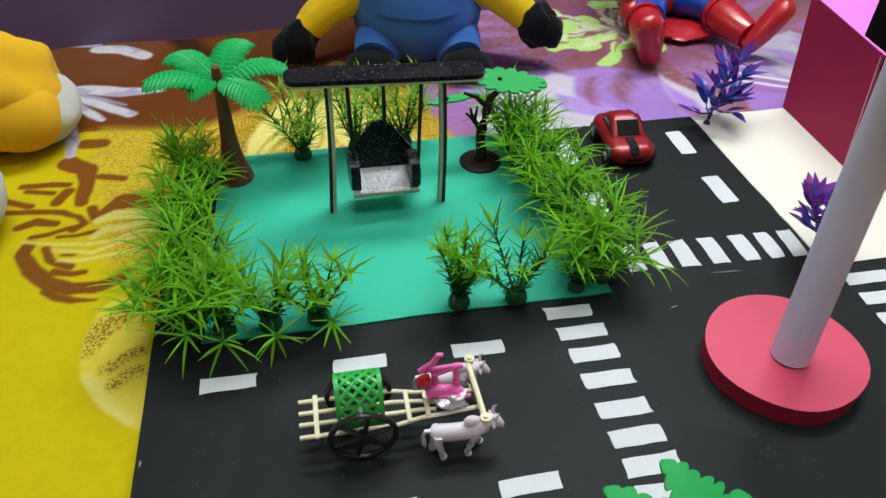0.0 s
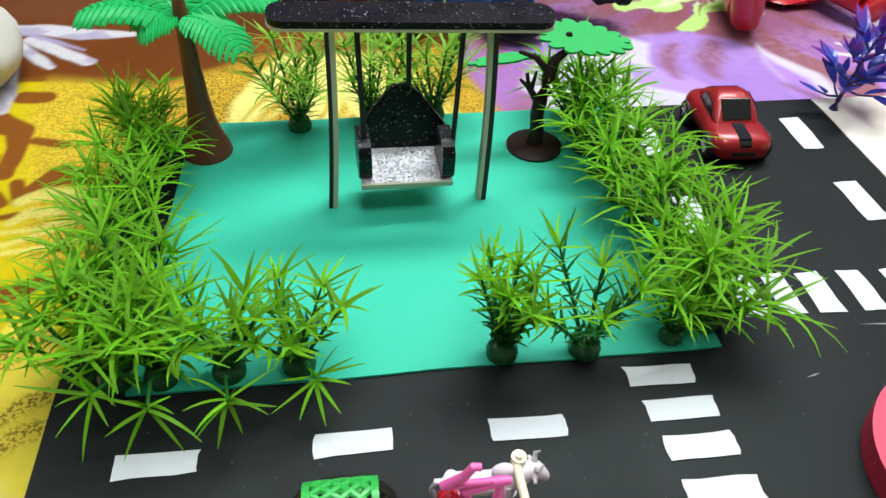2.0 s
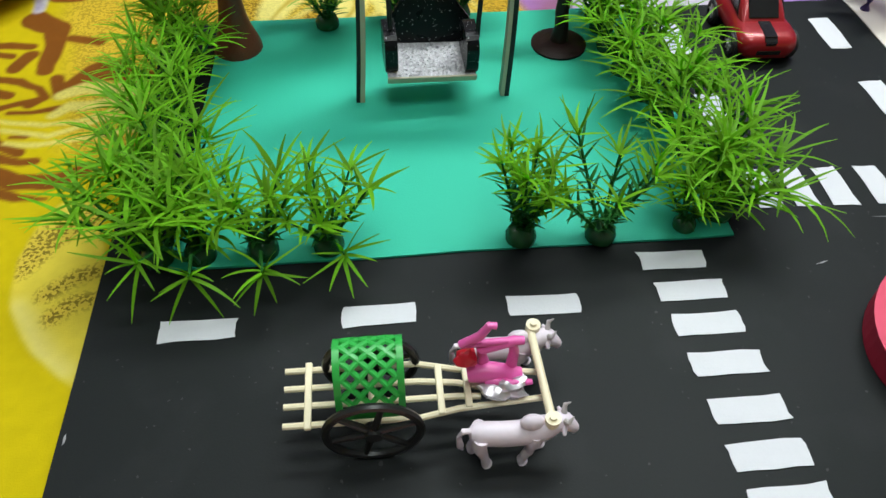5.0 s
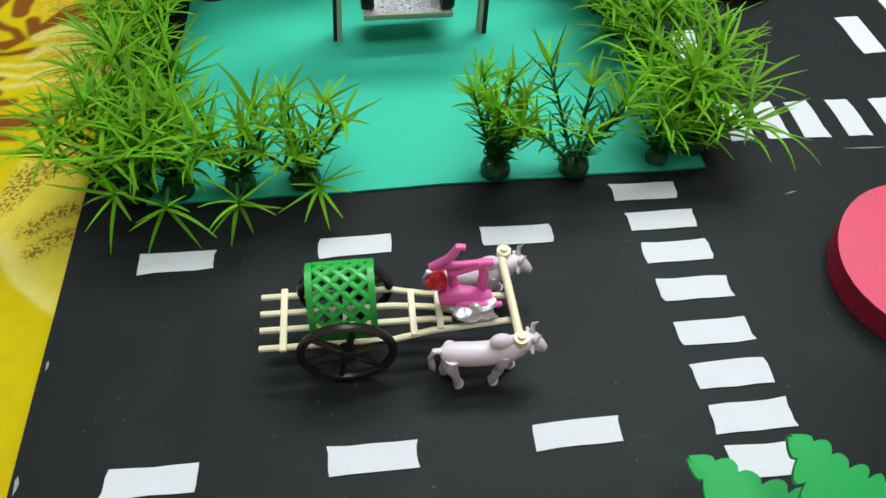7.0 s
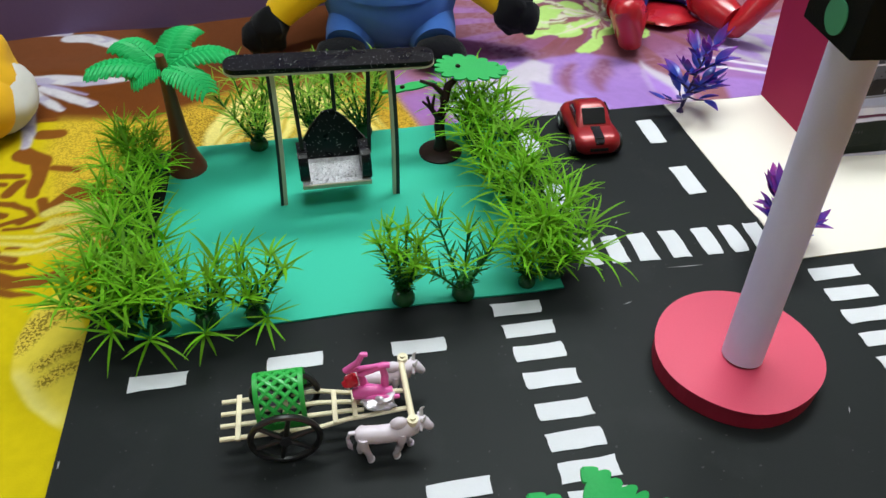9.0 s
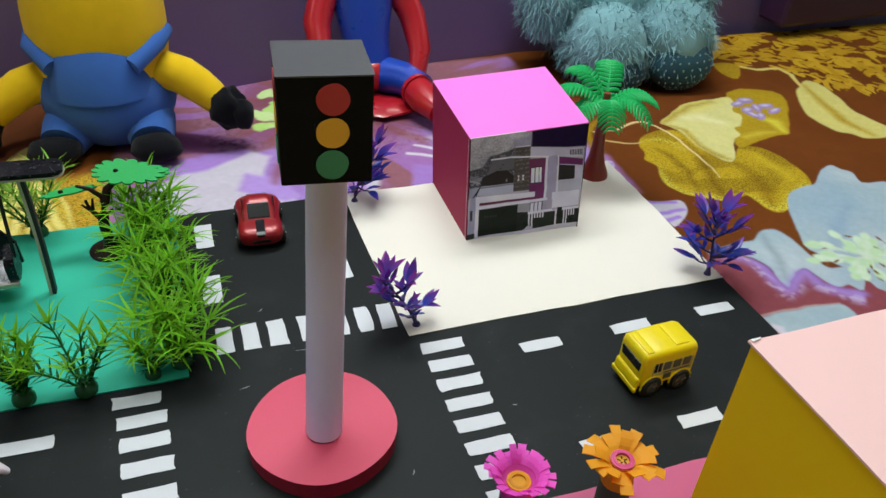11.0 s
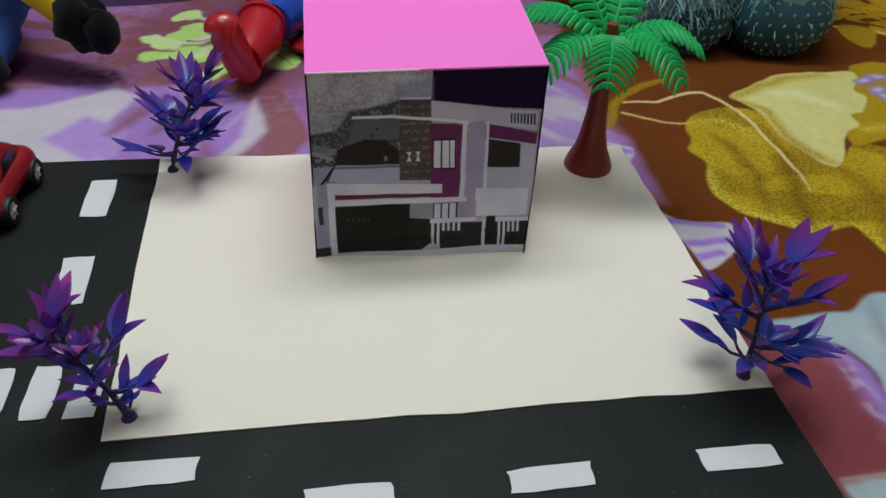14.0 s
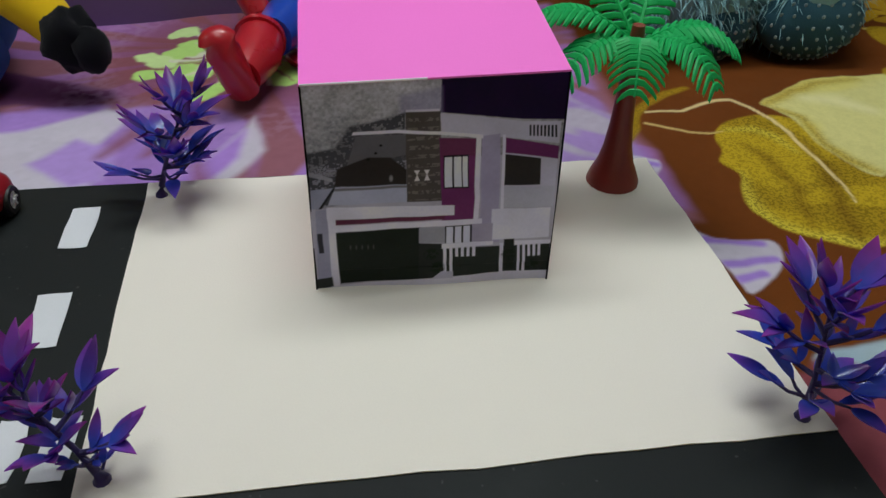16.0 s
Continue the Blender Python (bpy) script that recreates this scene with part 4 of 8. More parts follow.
    tint(gold * c.stroke(((0.2974, 0.2146, 0.002), (0.3115, 0.2122, 0.004), (0.3202, 0.2016, 0.003), (0.323, 0.1863, 0.001)), 0.008), (0.55, 0.42, 0.04), 0.7)
    tint(gold * c.stroke(((0.2976, 0.1961, 0.001), (0.305, 0.1833, 0.003), (0.3055, 0.1564, 0.003), (0.2969, 0.1227, 0.001)), 0.01) * 0.8, (0.20, 0.105, 0.006), 0.5)
    tint(gold * c.stroke(((0.3332, 0.1968, 0.002), (0.3306, 0.1683, 0.004), (0.3195, 0.1338, 0.005), (0.3125, 0.1088, 0.002)), 0.012) * 0.8, (0.19, 0.10, 0.006), 0.5)
    tint(gold * c.stroke(((0.3582, 0.1525, 0.002), (0.3587, 0.131, 0.005), (0.3538, 0.1069, 0.005), (0.3448, 0.0865, 0.002)), 0.014) * 0.8, (0.24, 0.13, 0.006), 0.4)
    tint(gold * c.stroke(((0.3843, 0.1626, 0.002), (0.3864, 0.1391, 0.006), (0.3868, 0.1148, 0.003)), 0.016) * 0.8, (0.56, 0.40, 0.02), 0.2)
    late = c.blob([(0.4432, 0.2848), (0.4555, 0.2943), (0.4764, 0.2918), (0.5028, 0.2718), (0.4803, 0.2303), (0.4521, 0.198), (0.4391, 0.1959), (0.4061, 0.1859), (0.3784, 0.1786), (0.3906, 0.2047), (0.4189, 0.2416)], 0.003)
    tint(late, (0.42, 0.27, 0.012), 0.25)
    tint(late * c.stroke(((0.4526, 0.2327, 0.004), (0.4591, 0.2247, 0.006), (0.4522, 0.2034, 0.003)), 0.012), (0.62, 0.52, 0.05), 0.1)
    tint(late * c.stroke(((0.3986, 0.197, 0.003), (0.4217, 0.2038, 0.004), (0.4409, 0.2038, 0.002)), 0.012), (0.55, 0.42, 0.04), 0.1)
    cream = c.blob([(0.3324, 0.2424), (0.3471, 0.2542), (0.3689, 0.2678), (0.3895, 0.2776), (0.4173, 0.2806), (0.4432, 0.2848), (0.4417, 0.2693), (0.4296, 0.2555), (0.4323, 0.2455), (0.417, 0.227), (0.4027, 0.2194), (0.3992, 0.2043), (0.3854, 0.1944), (0.3716, 0.1794), (0.3642, 0.1654), (0.3557, 0.1568), (0.3496, 0.1607), (0.3438, 0.1745), (0.3398, 0.1928), (0.3402, 0.218), (0.3355, 0.2338)], 0.002)
    tint(cream, (0.62, 0.56, 0.22), 0.05)
    tint(cream * step(0.48 - fbm(x - y, y, 26, 77, 2), 0.3) * 0.6, (0.68, 0.58, 0.14), 0.05)
    tint(cream * c.stroke(((0.3308, 0.2391, 0.002), (0.3576, 0.2565, 0.004), (0.3876, 0.2703, 0.003), (0.4193, 0.277, 0.001)), 0.012) * 0.9, (0.44, 0.30, 0.03), 0.55)
    tint(cream * c.stroke(((0.3372, 0.2336, 0.002), (0.3459, 0.2221, 0.003), (0.3429, 0.1924, 0.003), (0.3469, 0.174, 0.004), (0.355, 0.1614, 0.002)), 0.009) * 0.85, (0.42, 0.29, 0.02), 0.5)
    tint(cream * c.stroke(((0.3645, 0.2478, 0.003), (0.3858, 0.2448, 0.006), (0.3992, 0.2345, 0.004)), 0.02) * 0.8, (0.74, 0.68, 0.36), 0)
    tint(c.stroke(((0.2606, 0.2412, 0.001), (0.2696, 0.241, 0.0011), (0.2823, 0.2389, 0.0012), (0.2934, 0.2437, 0.0013), (0.3064, 0.248, 0.0014), (0.3153, 0.2472, 0.0014), (0.3234, 0.2368, 0.0014), (0.3288, 0.2217, 0.0014), (0.3297, 0.2025, 0.0012), (0.3292, 0.1729, 0.0011), (0.3304, 0.1547, 0.0009), (0.3282, 0.1367, 0.0005)), 0.0014), (0.66, 0.50, 0.24), 0)
    tint(c.stroke(((0.256, 0.2286, 0.001), (0.2637, 0.2234, 0.001), (0.2746, 0.2156, 0.001), (0.2853, 0.2123, 0.0009), (0.2942, 0.2128, 0.0005)), 0.0013), (0.62, 0.44, 0.16), 0)
    tint(c.stroke(((0.2393, 0.211, 0.0015), (0.2482, 0.224, 0.0025), (0.2532, 0.2383, 0.003), (0.263, 0.2505, 0.003), (0.2811, 0.2637, 0.003), (0.2957, 0.2668, 0.002)), 0.003), (0.34, 0.20, 0.010), 0.5)
    c.lay(c.oval(0.4451, 0.269, 0.0085, 0.0050, 20, 0.003), (0.33, 0.22, 0.46))
    c.lay(c.oval(0.4461, 0.2702, 0.0042, 0.0020, 20, 0.004), (0.58, 0.50, 0.66))
    c.lay(c.oval(0.4582, 0.2728, 0.0085, 0.0050, -10, 0.003), (0.33, 0.22, 0.46))
    c.lay(c.oval(0.4592, 0.274, 0.0042, 0.0020, -10, 0.004), (0.58, 0.50, 0.66))
    c.lay(c.oval(0.4466, 0.2546, 0.0085, 0.0050, 40, 0.003), (0.33, 0.22, 0.46))
    c.lay(c.oval(0.4476, 0.2558, 0.0042, 0.0020, 40, 0.004), (0.58, 0.50, 0.66))
    c.lay(c.oval(0.4595, 0.2564, 0.0085, 0.0050, 70, 0.003), (0.33, 0.22, 0.46))
    c.lay(c.oval(0.4605, 0.2576, 0.0042, 0.0020, 70, 0.004), (0.58, 0.50, 0.66))
    c.lay(c.oval(0.472, 0.2574, 0.0085, 0.0050, 0, 0.003), (0.33, 0.22, 0.46))
    c.lay(c.oval(0.473, 0.2586, 0.0042, 0.0020, 0, 0.004), (0.58, 0.50, 0.66))
    c.lay(c.oval(0.4517, 0.2399, 0.0085, 0.0050, 50, 0.003), (0.33, 0.22, 0.46))
    c.lay(c.oval(0.4527, 0.2411, 0.0042, 0.0020, 50, 0.004), (0.58, 0.50, 0.66))
    c.lay(c.oval(0.4743, 0.2455, 0.0085, 0.0050, 20, 0.003), (0.33, 0.22, 0.46))
    c.lay(c.oval(0.4753, 0.2467, 0.0042, 0.0020, 20, 0.004), (0.58, 0.50, 0.66))
    c.lay(c.oval(0.446, 0.244, 0.0085, 0.0050, 110, 0.003), (0.33, 0.22, 0.46))
    c.lay(c.oval(0.447, 0.2452, 0.0042, 0.0020, 110, 0.004), (0.58, 0.50, 0.66))
    far_leaf = c.blob([(0.5299, 0.2783), (0.5567, 0.2951), (0.5667, 0.2837), (0.5642, 0.2586), (0.5536, 0.2249), (0.5542, 0.2048), (0.5566, 0.1877), (0.5568, 0.1641), (0.5229, 0.1641), (0.5136, 0.1776), (0.5028, 0.1899), (0.4999, 0.213), (0.5001, 0.2299), (0.5111, 0.2534)], 0.003)
    tint(far_leaf, (0.60, 0.52, 0.16), 0.1)
    tint(far_leaf * c.stroke(((0.5437, 0.285, 0.002), (0.5333, 0.2442, 0.004), (0.5247, 0.2014, 0.005), (0.5315, 0.1693, 0.002)), 0.012), (0.46, 0.30, 0.02), 0.4)
    tint(c.stroke(((0.4733, 0.3529, 0.002), (0.499, 0.346, 0.002), (0.5159, 0.3298, 0.003), (0.5449, 0.3298, 0.003), (0.549, 0.31, 0.003), (0.5393, 0.2854, 0.002)), 0.003), (0.60, 0.46, 0.14), 0)
    bud = c.blob([(0.4751, 0.3535), (0.4912, 0.3553), (0.5029, 0.3435), (0.4797, 0.3137), (0.4697, 0.3294)], 0.003)
    tint(bud, (0.40, 0.24, 0.012), 0.4)
    # lilac shreds beside the board
    shred = c.blob([(0.2311, 0.1924), (0.2403, 0.1886), (0.2456, 0.1841), (0.2434, 0.1748), (0.2385, 0.1652), (0.2362, 0.1551), (0.2335, 0.1707)], 0.002)
    tint(shred, WHITE, 0)
    tint(shred * c.stroke(((0.2368, 0.1837, 0.003), (0.2428, 0.1802, 0.003)), 0.004), (0.34, 0.20, 0.58), 0)
    shred = c.blob([(0.2364, 0.1249), (0.2445, 0.116), (0.2565, 0.1133), (0.2701, 0.1139), (0.2723, 0.1059), (0.2651, 0.092), (0.2438, 0.077), (0.2407, 0.0907)], 0.002)
    tint(shred, WHITE, 0)
    tint(shred * c.stroke(((0.2412, 0.1152, 0.0026), (0.2658, 0.111, 0.0026)), 0.003), (0.34, 0.20, 0.58), 0)
    tint(shred * c.stroke(((0.2421, 0.0971, 0.0026), (0.2662, 0.0993, 0.0026)), 0.003), (0.34, 0.20, 0.58), 0)
    tint(shred * c.stroke(((0.2416, 0.0864, 0.0026), (0.2557, 0.0893, 0.0026)), 0.003), (0.34, 0.20, 0.58), 0)
    tint(c.poly([(0.333, -0.02), (0.44, -0.02), (0.44, -0.17), (0.23, -0.17), (0.27, -0.09), (0.31, -0.05)], 0.006), (0.235, 0.056, 0.070))
    tint(c.poly([(0.225, 0.034), (0.268, 0.030), (0.282, 0.004), (0.300, 0.004), (0.335, -0.018), (0.33, -0.09), (0.225, -0.12)], 0.004), (0.235, 0.056, 0.070), 0)
    # ice-blue petals
    ice = c.blob([(0.3618, 0.0865), (0.3756, 0.0983), (0.3922, 0.1015), (0.4042, 0.1029), (0.4257, 0.1202), (0.4424, 0.1282), (0.4472, 0.1198), (0.4529, 0.1126), (0.4473, 0.0942), (0.4704, 0.0925), (0.4749, 0.0826), (0.4647, 0.0625), (0.4654, 0.0535), (0.4601, 0.0202), (0.4057, -0.0354), (0.3544, -0.0364), (0.3502, -0.0057), (0.3419, 0.0073), (0.3386, 0.0192), (0.3352, 0.0315), (0.3427, 0.0526), (0.351, 0.0711)], 0.0025)
    ices = [ice]
    ice = c.blob([(0.2502, 0.0414), (0.2693, 0.0444), (0.2849, 0.0476), (0.2984, 0.0489), (0.3111, 0.0583), (0.3192, 0.0599), (0.3268, 0.0559), (0.329, 0.0457), (0.3302, 0.0301), (0.3301, 0.0099), (0.3355, 0.0021), (0.358, -0.0003), (0.3372, -0.0269), (0.3312, -0.0178), (0.3197, -0.0189), (0.316, -0.0095), (0.3131, 0.0055), (0.3031, 0.0028), (0.2906, -0.0061), (0.282, -0.0134), (0.2811, -0.0069), (0.2847, 0.0071), (0.2834, 0.0178), (0.2786, 0.0275), (0.2678, 0.0321), (0.2495, 0.0322)], 0.003)
    ices.append(ice)
    ice = c.blob([(0.2414, -0.0357), (0.25, -0.0344), (0.2673, -0.0363), (0.2861, -0.0367), (0.3051, -0.0379), (0.3085, -0.0464), (0.3069, -0.0562), (0.3025, -0.0691), (0.2892, -0.0857), (0.2775, -0.0779), (0.2725, -0.0695), (0.2672, -0.0645), (0.2604, -0.0616), (0.2515, -0.0585), (0.2433, -0.054), (0.2409, -0.0446)], 0.003)
    ices.append(ice)
    for ice in ices:
        tint(ice, ICE)
        c.lay(ice * step(0.52 - fbm(x + 0.5 * y, y, 15, 95, 2), 0.5), (0.44, 0.50, 0.53))
        c.lay(ice * step(0.56 - fbm(x, y + 0.3 * x, 20, 99, 2), 0.4) * 0.5, (0.23, 0.34, 0.45))
    c.lay(c.stroke(((0.3121, 0.0561, 0.001), (0.3052, 0.037, 0.003), (0.2963, 0.0148, 0.003), (0.2874, -0.005, 0.001)), 0.010) * 0.6, (0.19, 0.24, 0.28))
    c.lay(c.stroke(((0.4037, 0.0645, 0.002), (0.377, 0.0436, 0.006), (0.3578, 0.0272, 0.003)), 0.012) * 0.5, (0.20, 0.30, 0.42))
    # mauve heart with an airbrushed violet rim
    heart = c.blob([(0.2488, 0.0386), (0.2678, 0.0321), (0.2765, 0.024), (0.2806, 0.011), (0.2786, -0.0088), (0.2824, -0.0147), (0.3006, 0.001), (0.3113, 0.0028), (0.3113, -0.0141), (0.3178, -0.0213), (0.3336, -0.0313), (0.2934, -0.0804), (0.3069, -0.0562), (0.3092, -0.0456), (0.3053, -0.0377), (0.2863, -0.0364), (0.2674, -0.036), (0.2548, -0.034), (0.2411, -0.0362), (0.2407, -0.0222), (0.2378, -0.01), (0.2388, 0.0183)], 0.005)
    tint(heart, (0.235, 0.056, 0.070), 0)
    c.lay(heart * c.stroke(((0.2552, 0.0333, 0.003), (0.2705, 0.0274, 0.004), (0.2774, 0.0166, 0.004), (0.2786, -0.0007, 0.005), (0.2774, -0.0166, 0.004), (0.2947, -0.0058, 0.005), (0.3089, 0.0013, 0.005), (0.3091, -0.0171, 0.005), (0.318, -0.0245, 0.006), (0.33, -0.0356, 0.008)), 0.016), (0.36, 0.21, 0.52))
    c.lay(heart * c.stroke(((0.2689, 0.0246, 0.003), (0.2759, 0.0098, 0.003), (0.2733, -0.0191, 0.003), (0.295, -0.0092, 0.003), (0.3048, -0.0101, 0.003), (0.3107, -0.0237, 0.003), (0.3254, -0.0381, 0.003)), 0.018) * step(0.52 - fbm(x, y, 150, 62, 2), 0.12) * 0.8, (0.55, 0.45, 0.60))
    c.lay(c.stroke(((0.2765, 0.0240, 0.002), (0.2806, 0.0110, 0.003), (0.2786, -0.0088, 0.003), (0.2824, -0.0147, 0.003), (0.3006, 0.0010, 0.003), (0.3113, 0.0028, 0.003), (0.3113, -0.0141, 0.003), (0.3178, -0.0213, 0.003), (0.3336, -0.0313, 0.003)), 0.008) * 0.75, (0.31, 0.19, 0.55))
    c.lay(c.stroke(((0.2418, -0.0349, 0.001), (0.2548, -0.034, 0.0008), (0.2676, -0.0358, 0.0008), (0.2863, -0.0364, 0.0008), (0.3055, -0.0374, 0.0008)), 0.002) * 0.6, (0.50, 0.36, 0.32))
    # folds of white, violet and mauve in front
    fold = c.blob([(0.2425, -0.0663), (0.2544, -0.0678), (0.2597, -0.0727), (0.2579, -0.0866), (0.2544, -0.1098), (0.2562, -0.1171), (0.2324, -0.1119), (0.2349, -0.0858)], 0.004)
    tint(fold, (0.22, 0.052, 0.085), 0)
    fold = c.blob([(0.2419, -0.0655), (0.2548, -0.0671), (0.2604, -0.0724), (0.2585, -0.0867), (0.2557, -0.1082), (0.2513, -0.1101), (0.2495, -0.0995), (0.2507, -0.0836), (0.2487, -0.0763), (0.2401, -0.0757)], 0.003)
    tint(fold, (0.27, 0.13, 0.46), 0)
    fold = c.blob([(0.2722, -0.0684), (0.2778, -0.0775), (0.2903, -0.0842), (0.2711, -0.1093), (0.2653, -0.1037), (0.2736, -0.0906), (0.274, -0.0767)], 0.004)
    tint(fold, (0.30, 0.17, 0.50), 0)
    fold = c.blob([(0.2408, -0.0448), (0.2476, -0.0485), (0.2471, -0.055), (0.2679, -0.0634), (0.2729, -0.0695), (0.2741, -0.0772), (0.2748, -0.0909), (0.2673, -0.1026), (0.2554, -0.1075), (0.2542, -0.0969), (0.2571, -0.0864), (0.2597, -0.0727), (0.2543, -0.068), (0.2418, -0.0657), (0.2412, -0.0568)], 0.003)
    tint(fold, (0.58, 0.53, 0.60), 0)
    for k in range(46):
        a = rnd.uniform(0, 360)
        r0 = rnd.uniform(0.006, 0.046)
        px, py = 0.372 + r0 * math.cos(radians(a)), 0.006 + 0.8 * r0 * math.sin(radians(a))
        c.lay(c.petal(px, py, 0.016, 0.0012, a + 180), (0.56, 0.64, 0.50))
        c.lay(c.oval(px, py, 0.0058, 0.004, a, 0.003), (0.46, 0.62, 0.38) if k % 3 else (0.54, 0.66, 0.48))
        if k % 2:
            c.lay(c.oval(px + 0.008, py - 0.006, 0.0034, 0.0010, a + 40, 0.001), (0.17, 0.065, 0.012))
    # the folded-over strip at the front stays plain
    tint(step(y + 0.30, 0.08), YELLOW)
    c.c *= (0.93 + 0.14 * fine)[:, None]
    return np.concatenate([c.c, 1 - c.grit.clip(0, 1)[:, None]], 1)


def sunk(x, y):
    """How far the mattress sinks towards the wall."""
    start = np.interp(x, [-0.42, -0.25, 0.20, 0.32], [0.27, 0.172, 0.172, 0.235])
    t = np.clip((y - start) / 0.075, 0, 1)
    return 0.026 * t * t * (3 - 2 * t)


def drape(x, y):
    """The cloth: low ripples, flat under the board, spreading where it slopes down to the wall."""
    on_board = step(np.maximum(np.maximum(-0.40 - x, x - 0.25), np.maximum(-0.34 - y, y - 0.19)), 0.05)
    h = 0.010 * (fbm(x, y, 9, 31, 2) - 0.5) + 0.003 * np.sin(26 * x + 14 * y + 4 * fbm(x, y, 5, 37))
    low = sunk(x, y)
    k = low / 0.261
    mid = np.interp(x, [-0.35, -0.15], [-0.28, 0.037])
    return np.stack([x + (x - mid) * k, y + (y + 0.235) * k, BED - 0.001 - low + h * (1 - on_board) * 0.7], 1)


def make_cover():
    xs = np.concatenate([np.linspace(-1.05, -0.60, 24), np.arange(-0.58, 0.64, 0.0012), np.arange(0.64, 0.92, 0.0024), np.linspace(0.93, 1.05, 8)])
    ys = np.concatenate([np.linspace(-1.35, -0.17, 50), np.arange(-0.155, 0.44, 0.0012)])
    me = printed_grid("bedspread", xs, ys, drape, cover_colours, SHEET_PRINT)
    ob = new("bedspread", me)
    tagged(ob, "floral bedspread printed in yellow, brown, lilac and white", "bedspread", kind="structure")
    g = Geo().box((0, -0.43, -0.175), (2.08, 1.80, 0.22), 0.04)
    tagged(part("bed_base", g, FLOOR_TILE), "plain grey bed base under the bedspread", "bed", kind="structure")


def make_room():
    slant = Matrix.Translation((0.0, 0.482, 0.0)) @ turn(4.5)
    g = Geo().box((0, 0.05, 0.7), (3.6, 0.1, 2.9), m=None)
    ob = part("wall_north", g, WALL_PURPLE, at=slant)
    tagged(ob, "plain purple painted wall behind the bed", "wall", kind="structure")
    # walls and ceiling out of view, added so that light bounces back
    for name, c, size in (("wall_west", (-1.75, -1.2, 0.7), (0.1, 3.5, 2.9)), ("wall_east", (1.75, -1.2, 0.7), (0.1, 3.5, 2.9)),
                          ("wall_south", (0, -2.95, 0.7), (3.6, 0.1, 2.9))):
        tagged(part(name, Geo().box(c, size), WALL_PLAIN), "unseen plain cream wall, added to bounce light", "wall", kind="structure")
    tagged(part("ceiling", Geo().box((0, -1.2, 2.2), (3.6, 3.6, 0.1)), CEILING_WHITE), "unseen plain white ceiling, added to bounce light", "ceiling", kind="structure")
    tagged(part("floor", Geo().box((0, -1.2, -0.5), (3.6, 3.6, 0.1)), FLOOR_TILE), "plain grey bedroom floor under the bed", "floor", kind="structure")


# ---- the board with its papers ----
WEST, EAST, NORTH, SOUTH = -0.376, 0.231, 0.171, -0.32
LANE_S = -0.133                     # south edge of the road that runs east to west
LANE_W = -0.131                     # west edge of the road that runs north


def paper(name, x0, y0, x1, y1, z, thick, material, label, jag=0.0006, seed=1, skew=0.0):
    """A hand-cut sheet: edges that wander a little, slightly uneven corners."""
    rnd = random.Random(seed)
    pts = []
    q = ((x0, y0), (x1, y0), (x1, y1), (x0 + skew, y1))
    for (ax, ay), (bx, by) in zip(q, q[1:] + q[:1]):
        n = 14
        for i in range(n):
            t = i / n
            k = rnd.uniform(-jag, jag) if 0 < i else 0
            dx, dy = (0, k) if abs(ay - by) < abs(ax - bx) else (k, 0)
            pts.append((ax + (bx - ax) * t + dx, ay + (by - ay) * t + dy))
    g = Geo().prism(pts, z, z + thick)
    return tagged(part(name, g, material), label, "paper", kind="structure")


def make_board():
    g = Geo().box(((WEST + EAST) / 2, (NORTH + SOUTH) / 2, -0.0042), (EAST - WEST, NORTH - SOUTH, 0.0076), 0.0008)
    tagged(part("board", g, CARD_EDGE), "thick grey cardboard base of the model town", "board", kind="structure")
    road = paper("road", WEST - 0.0005, SOUTH, EAST + 0.0005, NORTH + 0.0005, -0.0004, 0.0004, BLACK_PAPER, "matt black paper road with white paper markings", 0.0005, 3)
    paper("pavement_park", -0.352, 0.0, LANE_W, NORTH, 0.0002, 0.0010, GREEN_PAPER, "smooth mint green paper lawn of the park", 0.0005, 4, 0.004)
    paper("pavement_house", 0.0, 0.0, EAST, NORTH - 0.0005, 0.0002, 0.0005, BEIGE_PAPER, "plain beige paper plot under the house", 0.0006, 5, -0.0058)
    paper("pavement_flower", 0.003, SOUTH, EAST, LANE_S, 0.0002, 0.0005, PINK_LOT, "plain rose pink paper plot with flowers", 0.0006, 6)
    paper("pavement_tree", WEST, SOUTH, LANE_W, LANE_S, 0.0002, 0.0005, SALMON_PAPER, "plain salmon paper plot with a tree", 0.0006, 7)
    return road


def marking(name, road, x, y, length, width, deg, seed):
    """One hand-cut strip of white paper."""
    rnd = random.Random(seed)
    l2, w2 = length / 2, width / 2
    j = lambda s: rnd.uniform(-s, s)
    pts = []
    for (ax, ay), (bx, by) in zip(((-l2, -w2), (l2, -w2), (l2, w2), (-l2, w2)), ((l2, -w2), (l2, w2), (-l2, w2), (-l2, -w2))):
        for i in range(4):
            t = i / 4
            pts.append((ax + (bx - ax) * t + j(0.00022), ay + (by - ay) * t + j(0.00022)))
    for k in (0, 4, 8, 12):
        pts[k] = (pts[k][0] + j(0.0009), pts[k][1] + j(0.0006))
    g = Geo().prism(pts, 0.0003, 0.0005)
    part(name, g, WHITE_PAPER, road, at=pose(x, y, 0, 0, 0, deg + j(1.2)))


